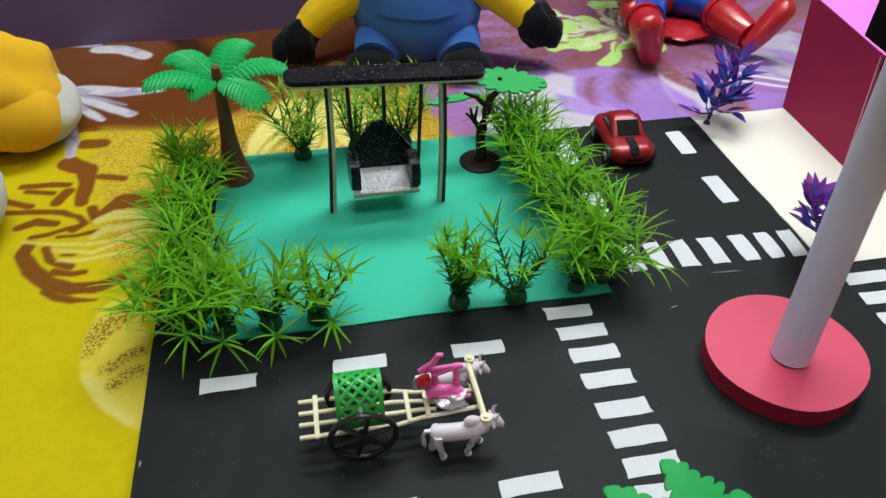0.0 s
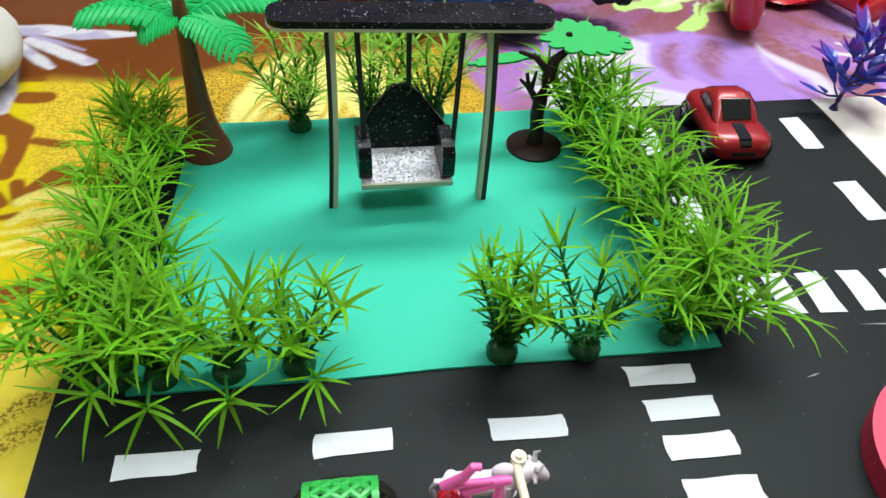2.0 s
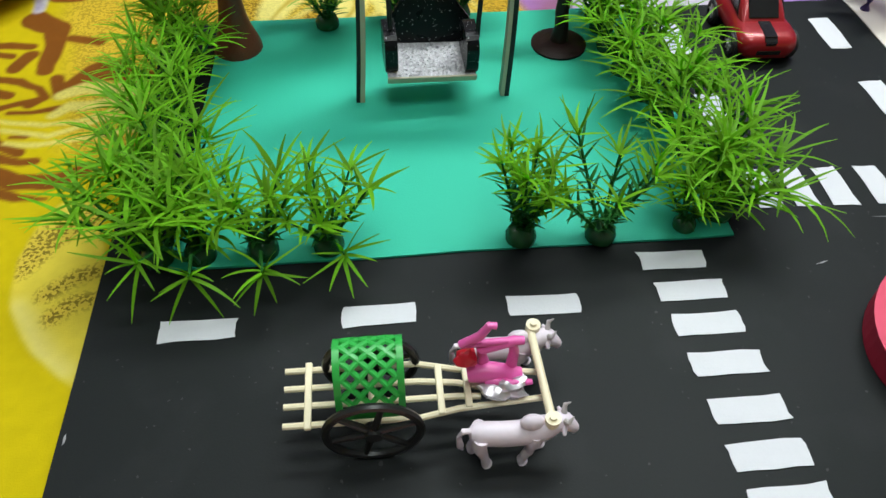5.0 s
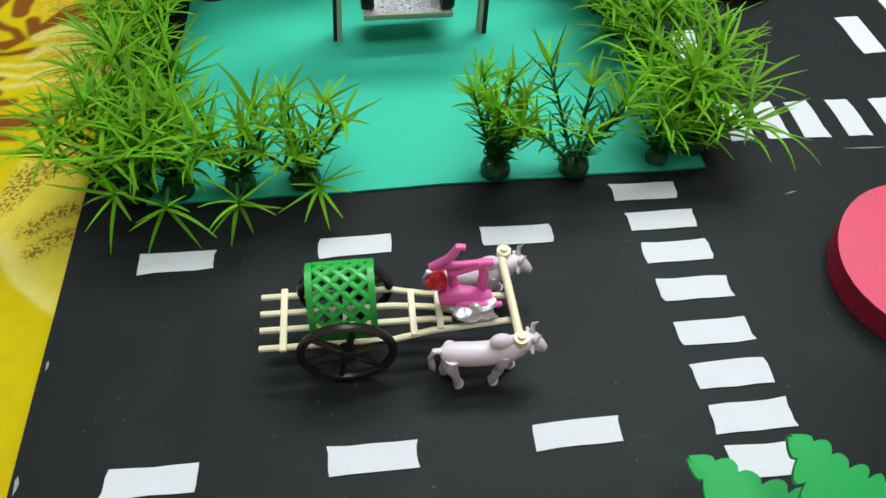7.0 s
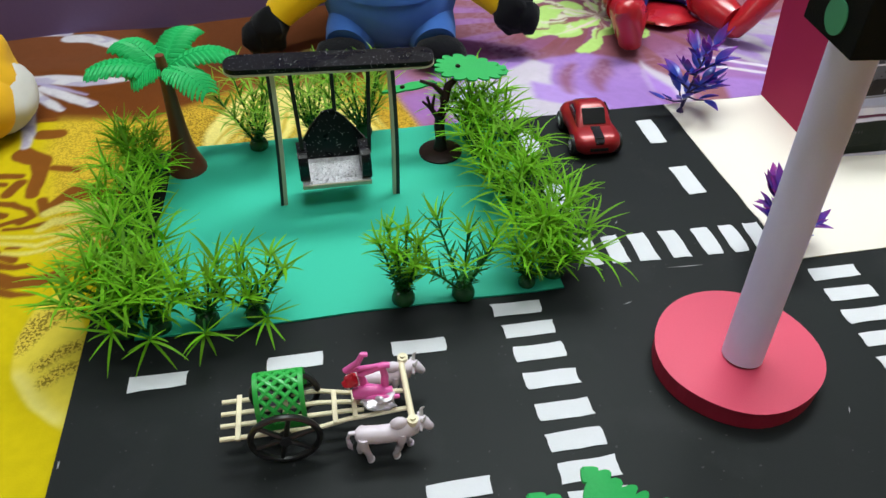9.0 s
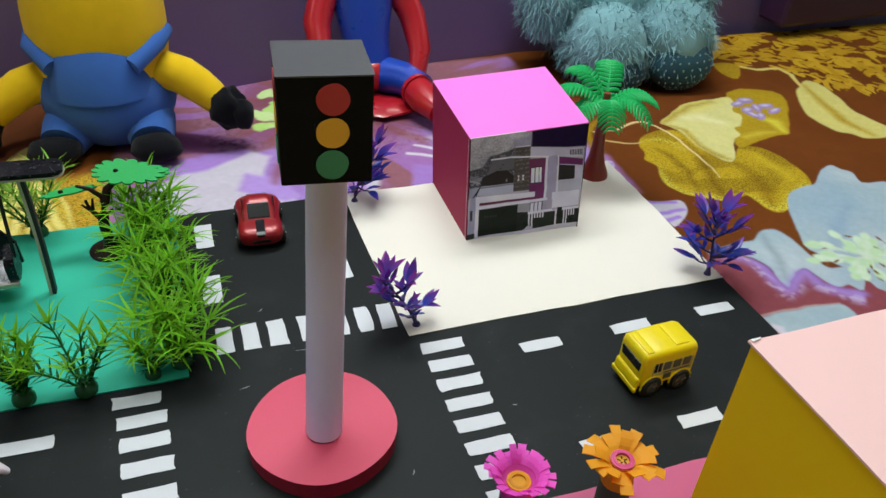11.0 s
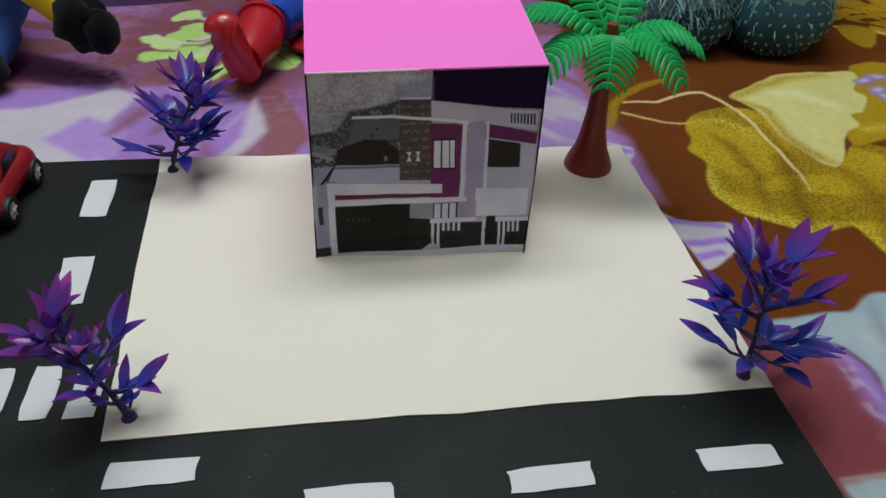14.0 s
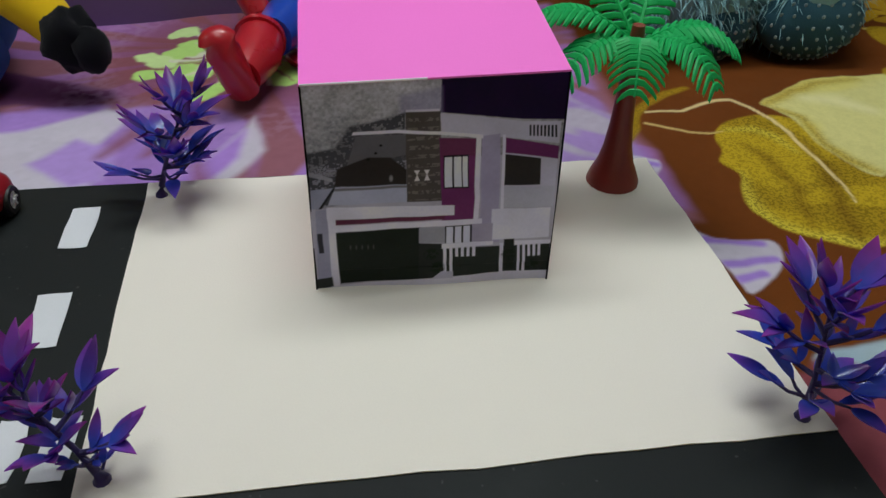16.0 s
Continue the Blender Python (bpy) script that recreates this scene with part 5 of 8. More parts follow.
def make_markings(road):
    seed = 100
    for i, y in enumerate((-0.0105, -0.0257, -0.0412, -0.0580, -0.0765, -0.0925, -0.1080, -0.1225)):   # crossing on the west arm
        seed += 1
        marking("crosswalk_stripe", road, -0.1592 + 0.0022 * math.sqrt(i) + 0.0003 * i, y, 0.0255, 0.0088 + 0.0002 * i, 0, seed)
    for i in range(8):                                  # crossing on the east arm
        seed += 1
        marking("crosswalk_stripe", road, 0.0172 + 0.0002 * i, -0.0134 - 0.0159 * i, 0.0268, 0.0090, -1, seed)
    for i, x in enumerate((-0.0087, -0.0234, -0.0393, -0.0587, -0.0775, -0.0937, -0.1090)):   # crossing on the north arm
        seed += 1
        marking("crosswalk_stripe", road, x, 0.0222 + 0.0006 * i, 0.0098 + 0.0006 * (2 <= i <= 4), 0.0232, 0, seed)
    for x, y in ((-0.3378, -0.0287), (-0.2735, -0.0272), (-0.2130, -0.0278), (-0.3360, -0.1105), (-0.2710, -0.1098), (-0.2080, -0.1080),
                 (0.0772, -0.0287), (0.1405, -0.0285), (0.2045, -0.0278), (0.0790, -0.1085), (0.1400, -0.1080), (0.2040, -0.1085)):
        seed += 1
        marking("lane_dash", road, x, y, 0.0268, 0.0088, 0, seed)
    rnd = random.Random(77)
    for k in range(10):                                 # paint rubbed off along the west edge
        y = -0.075 - 0.22 * k / 9 + rnd.uniform(-0.012, 0.012)
        w, h = rnd.uniform(0.0003, 0.0008), rnd.uniform(0.001, 0.005)
        flake = [(-w * rnd.uniform(0.3, 1), -h), (w * rnd.uniform(0.2, 0.8), -h * 0.5), (w * rnd.uniform(0.4, 1.2), h * 0.2), (w * 0.2, h), (-w, h * 0.6)]
        part("worn_patch", Geo().prism(flake, 0.00015, 0.00025), WORN_GREY, road, at=pose(WEST + 0.0012 + rnd.uniform(0, 0.0008), y, 0, 0, 0, rnd.uniform(-6, 6)))
    for x, y, ln, deg in ((-0.1015, -0.0165, 0.006, 12), (-0.0600, 0.0052, 0.020, -4), (-0.0260, -0.0985, 0.004, 60), (0.0420, -0.0700, 0.003, -20), (-0.0850, 0.0480, 0.004, 35)):
        scuff = [(-ln / 2, 0), (0, -0.0003), (ln / 2, 0.0002), (ln * 0.2, 0.0004)]
        part("scuff", Geo().prism(scuff, 0.00015, 0.00022), WORN_GREY, road, at=pose(x, y, 0, 0, 0, deg))
    for x, y in ((-0.0280, 0.1385), (-0.0262, 0.0810), (-0.1135, 0.1395), (-0.1125, 0.0770)):
        seed += 1
        marking("lane_dash", road, x, y, 0.0118, 0.0290, 0, seed)


make_cover()
make_room()
road_sheet = make_board()


# ---- traffic light ----
def make_traffic_light():
    t = thing("traffic_light", "paper traffic light with black box, white pole and round coral base", "traffic light", pose(-0.0660, -0.0635, 0.0003))
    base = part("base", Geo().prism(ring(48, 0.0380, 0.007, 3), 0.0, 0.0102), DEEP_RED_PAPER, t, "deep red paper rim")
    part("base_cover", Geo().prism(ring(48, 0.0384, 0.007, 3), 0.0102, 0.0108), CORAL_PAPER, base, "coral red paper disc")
    lean = pose(0.0, -0.0045, 0.0108, -6.4, 4.2, 0)
    pole = Geo()
    n = 28
    for k in range(2):
        pole.tube([(0, 0, 0), (0.0, 0, 0.08), (0, 0, 0.166)], [0.0093 - 0.0004 * k, 0.0091 - 0.0004 * k, 0.0091 - 0.0004 * k], n, caps=False)
    part("pole", pole, LILAC_TUBE, t, "rolled white paper tube", True, at=lean)
    box = part("lamp_box", Geo().box((0, 0, 0), (0.0350, 0.0340, 0.0440), 0.0006), BOX_BLACK, t, "matt black card box", at=pose(0.0080, 0.0010, 0.1880, 0.0, 1.5, -5.0))
    # same card as the box, painted lighter where light falls on it
    part("lid", Geo().prism(rounded(0.0355, 0.0345, 0.0006), 0.0221, 0.0227), BOX_TOP_LIT, box, "greyish card top, its lit look put into the colour")
    for i, m in enumerate((LAMP_RED, LAMP_AMBER, LAMP_GREEN)):
        z = 0.0134 - 0.0134 * i
        for face, name in ((0, "front_lamp"), (-90, "side_lamp"), (90, "side_lamp"), (180, "back_lamp")):
            disc = Geo().prism(ring(36, 0.0062, 0.008, i + face), 0.0, 0.0005)
            part(name, disc, m, box, at=turn(face) @ pose(0.0026 - 0.0003 * i, -0.01710 if face in (0, 180) else -0.01760, z, 90, 0, 0))


# ---- the two paper houses ----
def facade_colours(u, v):
    """A black and white photograph of a two-storey house, coloured in with purple; v counts down from the top."""
    WALL_LIGHT, WALL_MID = (0.44, 0.43, 0.47), (0.33, 0.32, 0.37)
    c = Canvas(u, v, (0.30, 0.29, 0.32), 0.003, 9.0)
    grain = fbm(u, v, 90, 3)
    sky = 0.15 + 0.20 * grain + 0.16 * fbm(u, v, 6, 8) - 0.45 * v
    c.lay(np.ones_like(u), (0.28, 0.27, 0.31))
    c.c[:] = np.where((v < 0.36)[:, None], sky[:, None] * np.array((1.0, 1.0, 1.03)), c.c)
    # sky: dark block coloured in on the right, haze by the column
    c.lay(c.poly([(0.51, -0.042), (1.009, -0.039), (1.038, 0.222), (0.987, 0.213), (0.834, 0.201), (0.617, 0.167), (0.51, 0.15)], 0.006), (0.018, 0.004, 0.030))
    c.lay(c.poly([(0.356, 0.064), (0.512, 0.037), (0.515, 0.152), (0.356, 0.152)], 0.03) * 0.7, (0.20, 0.19, 0.27))
    c.lay(c.poly([(-0.011, 0.305), (0.112, 0.285), (0.169, 0.19), (0.26, 0.174), (0.379, 0.141), (0.381, 0.5), (0.025, 0.568), (-0.005, 0.468)], 0.015) * (0.5 + 0.5 * (grain > 0.42)), (0.05, 0.05, 0.055))
    c.lay(c.poly([(-0.001, 0.346), (0.113, 0.383), (0.122, 0.419), (0.001, 0.406)], 0.008) * (grain > 0.5) * 0.8, (0.17, 0.17, 0.18))
    c.lay(c.poly([(-0.001, 0.382), (0.094, 0.425), (0.096, 0.443), (-0.002, 0.406)], 0.006) * 0.8, (0.22, 0.22, 0.24))
    # upper storey, west: sloping slab, shaded recess, balcony
    c.lay(c.poly([(0.191, 0.236), (0.382, 0.242), (0.382, 0.333), (0.153, 0.371)], 0.006), (0.085, 0.083, 0.088))
    c.lay(c.poly([(0.113, 0.383), (0.233, 0.335), (0.321, 0.341), (0.383, 0.402), (0.383, 0.472), (0.1, 0.465)], 0.01), (0.028, 0.025, 0.024))
    c.lay(c.poly([(0.105, 0.468), (0.383, 0.472), (0.383, 0.556), (0.071, 0.552)], 0.005), (0.27, 0.28, 0.34))
    c.lay(c.poly([(-0.003, 0.474), (0.095, 0.471), (0.04, 0.568), (-0.006, 0.568)], 0.006), (0.20, 0.21, 0.26))
    c.lay(c.poly([(0.095, 0.471), (0.105, 0.474), (0.045, 0.568), (0.032, 0.568)], 0.004), (0.02, 0.02, 0.022))
    c.lay(c.oval(0.233, 0.344, 0.006, 0.005, 0, 0.005), (0.015, 0.015, 0.016))
    c.lay(c.oval(0.263, 0.318, 0.006, 0.005, 0, 0.005), (0.015, 0.015, 0.016))
    c.lay(c.oval(0.285, 0.285, 0.006, 0.005, 0, 0.005), (0.015, 0.015, 0.016))
    c.lay(c.oval(0.321, 0.441, 0.007, 0.014, 0, 0.008), (0.16, 0.15, 0.15))
    c.lay(c.poly([(0.1, 0.474), (0.383, 0.475), (0.383, 0.487), (0.099, 0.487)], 0.006), (0.12, 0.115, 0.12))
    # brick column with two lamps
    c.lay(c.poly([(0.379, 0.135), (0.51, 0.141), (0.525, 0.56), (0.383, 0.556)], 0.004), (0.062, 0.055, 0.050))
    c.lay(c.poly([(0.384, 0.146), (0.505, 0.147), (0.52, 0.554), (0.388, 0.55)], 0.004) * ((np.sin(v * 150) > 0.2) & (grain > 0.47)) * 0.6, (0.14, 0.125, 0.11))
    c.lay(c.poly([(0.379, 0.13), (0.507, 0.133), (0.507, 0.144), (0.379, 0.141)], 0.004), (0.40, 0.39, 0.42))
    c.lay(c.poly([(0.412, 0.408), (0.435, 0.408), (0.425, 0.429), (0.435, 0.457), (0.413, 0.457), (0.423, 0.429)], 0.005), (0.46, 0.44, 0.42))
    c.lay(c.poly([(0.452, 0.408), (0.474, 0.408), (0.465, 0.429), (0.475, 0.457), (0.453, 0.457), (0.462, 0.429)], 0.005), (0.46, 0.44, 0.42))
    # upper storey, east: pale walls, purple panels, windows
    c.lay(c.poly([(0.51, 0.155), (0.617, 0.17), (0.834, 0.21), (0.99, 0.222), (0.988, 0.32), (0.762, 0.279), (0.517, 0.243)], 0.005), WALL_MID)
    c.lay(c.poly([(0.675, 0.267), (0.747, 0.261), (0.774, 0.787), (0.691, 0.786)], 0.005), (0.24, 0.22, 0.30))
    c.lay(c.poly([(0.51, 0.266), (0.653, 0.278), (0.659, 0.66), (0.528, 0.66)], 0.004), (0.108, 0.030, 0.084))
    c.lay(c.poly([(0.51, 0.266), (0.653, 0.278), (0.655, 0.354), (0.517, 0.354)], 0.01), (0.095, 0.030, 0.060))
    c.lay(c.poly([(0.527, 0.348), (0.627, 0.348), (0.634, 0.504), (0.531, 0.503)], 0.003), (0.02, 0.018, 0.022))
    c.lay(c.poly([(0.532, 0.357), (0.562, 0.357), (0.566, 0.497), (0.536, 0.497)], 0.003), (0.44, 0.45, 0.50))
    c.lay(c.poly([(0.569, 0.357), (0.598, 0.357), (0.604, 0.497), (0.574, 0.497)], 0.003), (0.44, 0.45, 0.50))
    c.lay(c.poly([(0.603, 0.357), (0.623, 0.357), (0.629, 0.497), (0.609, 0.497)], 0.003), (0.44, 0.45, 0.50))
    c.lay(c.poly([(0.182, 0.216), (0.356, 0.219), (0.517, 0.237), (0.679, 0.261), (0.68, 0.278), (0.517, 0.252), (0.356, 0.234), (0.177, 0.23)], 0.004), WALL_LIGHT)
    c.lay(c.poly([(0.653, 0.272), (0.673, 0.272), (0.68, 0.68), (0.66, 0.68)], 0.004), WALL_LIGHT)
    c.lay(c.poly([(0.762, 0.279), (0.99, 0.332), (0.991, 0.391), (0.767, 0.349)], 0.004), (0.100, 0.028, 0.078))
    c.lay(c.poly([(0.767, 0.349), (0.991, 0.391), (0.991, 0.52), (0.775, 0.51)], 0.005), (0.33, 0.32, 0.37))
    c.lay(c.poly([(0.77, 0.355), (0.921, 0.385), (0.927, 0.507), (0.777, 0.504)], 0.004), (0.030, 0.028, 0.027))
    c.lay(c.poly([(0.762, 0.51), (0.993, 0.517), (0.993, 0.618), (0.761, 0.611)], 0.005), (0.30, 0.30, 0.34))
    c.lay(c.poly([(0.757, 0.267), (0.769, 0.267), (0.782, 0.618), (0.769, 0.618)], 0.003), WALL_LIGHT)
    c.lay(c.poly([(0.733, 0.615), (0.983, 0.622), (0.987, 0.773), (0.737, 0.773)], 0.004), (0.42, 0.415, 0.46))
    c.lay(c.poly([(0.86, 0.23), (0.868, 0.23), (0.872, 0.279), (0.864, 0.279)], 0.003), (0.02, 0.02, 0.024))
    c.lay(c.poly([(0.875, 0.231), (0.883, 0.231), (0.887, 0.281), (0.879, 0.281)], 0.003), (0.02, 0.02, 0.024))
    c.lay(c.poly([(0.89, 0.232), (0.898, 0.232), (0.902, 0.283), (0.894, 0.283)], 0.003), (0.02, 0.02, 0.024))
    c.lay(c.poly([(0.905, 0.234), (0.913, 0.234), (0.917, 0.284), (0.909, 0.284)], 0.003), (0.02, 0.02, 0.024))
    c.lay(c.poly([(0.919, 0.235), (0.928, 0.235), (0.932, 0.286), (0.924, 0.286)], 0.003), (0.02, 0.02, 0.024))
    c.lay(c.poly([(0.934, 0.236), (0.943, 0.236), (0.947, 0.288), (0.939, 0.288)], 0.003), (0.02, 0.02, 0.024))
    c.lay(c.poly([(0.949, 0.237), (0.958, 0.237), (0.963, 0.29), (0.954, 0.29)], 0.003), (0.02, 0.02, 0.024))
    c.lay(c.poly([(0.964, 0.238), (0.973, 0.238), (0.978, 0.292), (0.97, 0.292)], 0.003), (0.02, 0.02, 0.024))
    # long canopy, beam and left post
    c.lay(c.poly([(0.066, 0.562), (0.577, 0.585), (0.578, 0.634), (0.063, 0.623)], 0.004), WALL_LIGHT)
    c.lay(c.poly([(0.094, 0.626), (0.54, 0.634), (0.54, 0.653), (0.093, 0.652)], 0.004), (0.085, 0.026, 0.045))
    c.lay(c.poly([(0.056, 0.656), (0.695, 0.66), (0.696, 0.686), (0.055, 0.688)], 0.004), WALL_LIGHT)
    c.lay(c.poly([(0.019, 0.575), (0.068, 0.568), (0.072, 0.975), (0.009, 0.982)], 0.006), (0.21, 0.21, 0.27))
    c.lay(c.poly([(0.018, 0.692), (0.039, 0.692), (0.042, 0.799), (0.021, 0.799)], 0.006), (0.03, 0.03, 0.035))
    c.lay(c.poly([(0.063, 0.568), (0.096, 0.568), (0.098, 1), (0.068, 1)], 0.004), WALL_LIGHT)
    c.lay(c.poly([(0, 0.946), (0.07, 0.939), (0.073, 1), (-0.003, 1)], 0.008), (0.03, 0.032, 0.03))
    # garage, hedges and fence
    c.lay(c.poly([(0.094, 0.692), (0.438, 0.686), (0.441, 0.968), (0.101, 0.982)], 0.005), (0.016, 0.019, 0.016))
    c.lay(c.oval(0.151, 0.776, 0.003, 0.010, 0, 0.006), (0.05, 0.05, 0.046))
    c.lay(c.oval(0.174, 0.776, 0.003, 0.010, 0, 0.006), (0.05, 0.05, 0.046))
    c.lay(c.oval(0.198, 0.776, 0.003, 0.010, 0, 0.006), (0.05, 0.05, 0.046))
    c.lay(c.oval(0.222, 0.776, 0.003, 0.010, 0, 0.006), (0.05, 0.05, 0.046))
    c.lay(c.oval(0.245, 0.776, 0.003, 0.010, 0, 0.006), (0.05, 0.05, 0.046))
    c.lay(c.poly([(0.433, 0.686), (0.544, 0.693), (0.544, 0.773), (0.434, 0.773)], 0.005), (0.20, 0.20, 0.22))
    c.lay(c.poly([(0.434, 0.773), (0.549, 0.78), (0.555, 0.975), (0.436, 0.975)], 0.008), (0.020, 0.022, 0.020))
    c.lay(c.poly([(0.647, 0.686), (0.742, 0.686), (0.743, 0.787), (0.651, 0.786)], 0.005), (0.24, 0.22, 0.28))
    c.lay(c.poly([(0.541, 0.689), (0.655, 0.689), (0.659, 0.78), (0.544, 0.78)], 0.003), (0.02, 0.02, 0.022))
    c.lay(c.poly([(0.547, 0.693), (0.575, 0.693), (0.578, 0.78), (0.549, 0.78)], 0.003), (0.42, 0.42, 0.47))
    c.lay(c.poly([(0.583, 0.693), (0.611, 0.693), (0.614, 0.78), (0.586, 0.78)], 0.003), (0.42, 0.42, 0.47))
    c.lay(c.poly([(0.619, 0.693), (0.647, 0.693), (0.651, 0.78), (0.622, 0.78)], 0.003), (0.42, 0.42, 0.47))
    c.lay(c.poly([(0.55, 0.807), (0.998, 0.807), (1.013, 0.968), (0.554, 0.968)], 0.006), (0.022, 0.025, 0.022))
    c.lay(c.poly([(0.531, 0.78), (0.748, 0.78), (0.749, 0.8), (0.531, 0.807)], 0.004), WALL_LIGHT)
    c.lay(c.poly([(0.842, 0.783), (0.999, 0.787), (1.001, 0.807), (0.844, 0.807)], 0.004), WALL_LIGHT)
    c.lay(c.poly([(0.563, 0.8), (0.576, 0.8), (0.581, 0.957), (0.568, 0.957)], 0.003), (0.42, 0.41, 0.45))
    c.lay(c.poly([(0.588, 0.8), (0.601, 0.8), (0.603, 0.855), (0.59, 0.855)], 0.003), (0.42, 0.41, 0.45))
    c.lay(c.poly([(0.613, 0.8), (0.626, 0.8), (0.628, 0.855), (0.615, 0.855)], 0.003), (0.42, 0.41, 0.45))
    c.lay(c.poly([(0.638, 0.8), (0.651, 0.8), (0.653, 0.855), (0.64, 0.855)], 0.003), (0.42, 0.41, 0.45))
    c.lay(c.poly([(0.662, 0.8), (0.676, 0.8), (0.678, 0.855), (0.665, 0.855)], 0.003), (0.42, 0.41, 0.45))
    c.lay(c.poly([(0.537, 0.8), (0.55, 0.8), (0.554, 0.957), (0.541, 0.957)], 0.003), (0.42, 0.41, 0.45))
    c.lay(c.poly([(0.777, 0.793), (0.793, 0.793), (0.803, 0.957), (0.787, 0.957)], 0.003), (0.40, 0.39, 0.43))
    c.lay(c.poly([(0.794, 0.773), (0.839, 0.773), (0.85, 0.939), (0.805, 0.939)], 0.006), (0.018, 0.020, 0.018))
    c.lay(c.poly([(0.854, 0.8), (0.865, 0.8), (0.877, 0.957), (0.865, 0.957)], 0.003), (0.42, 0.41, 0.45))
    c.lay(c.poly([(0.876, 0.8), (0.888, 0.8), (0.9, 0.957), (0.888, 0.957)], 0.003), (0.42, 0.41, 0.45))
    c.lay(c.poly([(0.899, 0.8), (0.91, 0.8), (0.916, 0.869), (0.904, 0.869)], 0.003), (0.42, 0.41, 0.45))
    c.lay(c.poly([(0.921, 0.8), (0.933, 0.8), (0.939, 0.869), (0.927, 0.869)], 0.003), (0.42, 0.41, 0.45))
    c.lay(c.poly([(0.943, 0.8), (0.955, 0.8), (0.961, 0.869), (0.949, 0.869)], 0.003), (0.42, 0.41, 0.45))
    c.lay(c.oval(0.487, 0.834, 0.030, 0.030, 0, 0.02) * (grain > 0.45), (0.014, 0.018, 0.014))
    c.lay(c.oval(0.515, 0.911, 0.030, 0.030, 0, 0.02) * (grain > 0.45), (0.014, 0.018, 0.014))
    c.lay(c.oval(0.821, 0.855, 0.030, 0.030, 0, 0.02) * (grain > 0.45), (0.014, 0.018, 0.014))
    c.lay(c.oval(0.928, 0.915, 0.030, 0.030, 0, 0.02) * (grain > 0.45), (0.014, 0.018, 0.014))
    c.lay(c.poly([(0.074, 0.993), (0.49, 0.964), (0.811, 0.953), (1.012, 0.957), (1.009, 1.011), (0.002, 1.011)], 0.005), (0.40, 0.39, 0.43))
    c.lay(c.poly([(0.532, 0.928), (0.583, 0.932), (0.584, 0.968), (0.49, 0.968)], 0.005), (0.30, 0.29, 0.34))
    c.c *= (0.95 + 0.10 * grain)[:, None] * (0.86 + 0.28 * fbm(u, v, 8, 44, 2))[:, None]
    c.c = np.clip((c.c - 0.012) * 1.78 * np.array((0.96, 0.94, 1.06)), 0.003, 0.85)
    return c.c


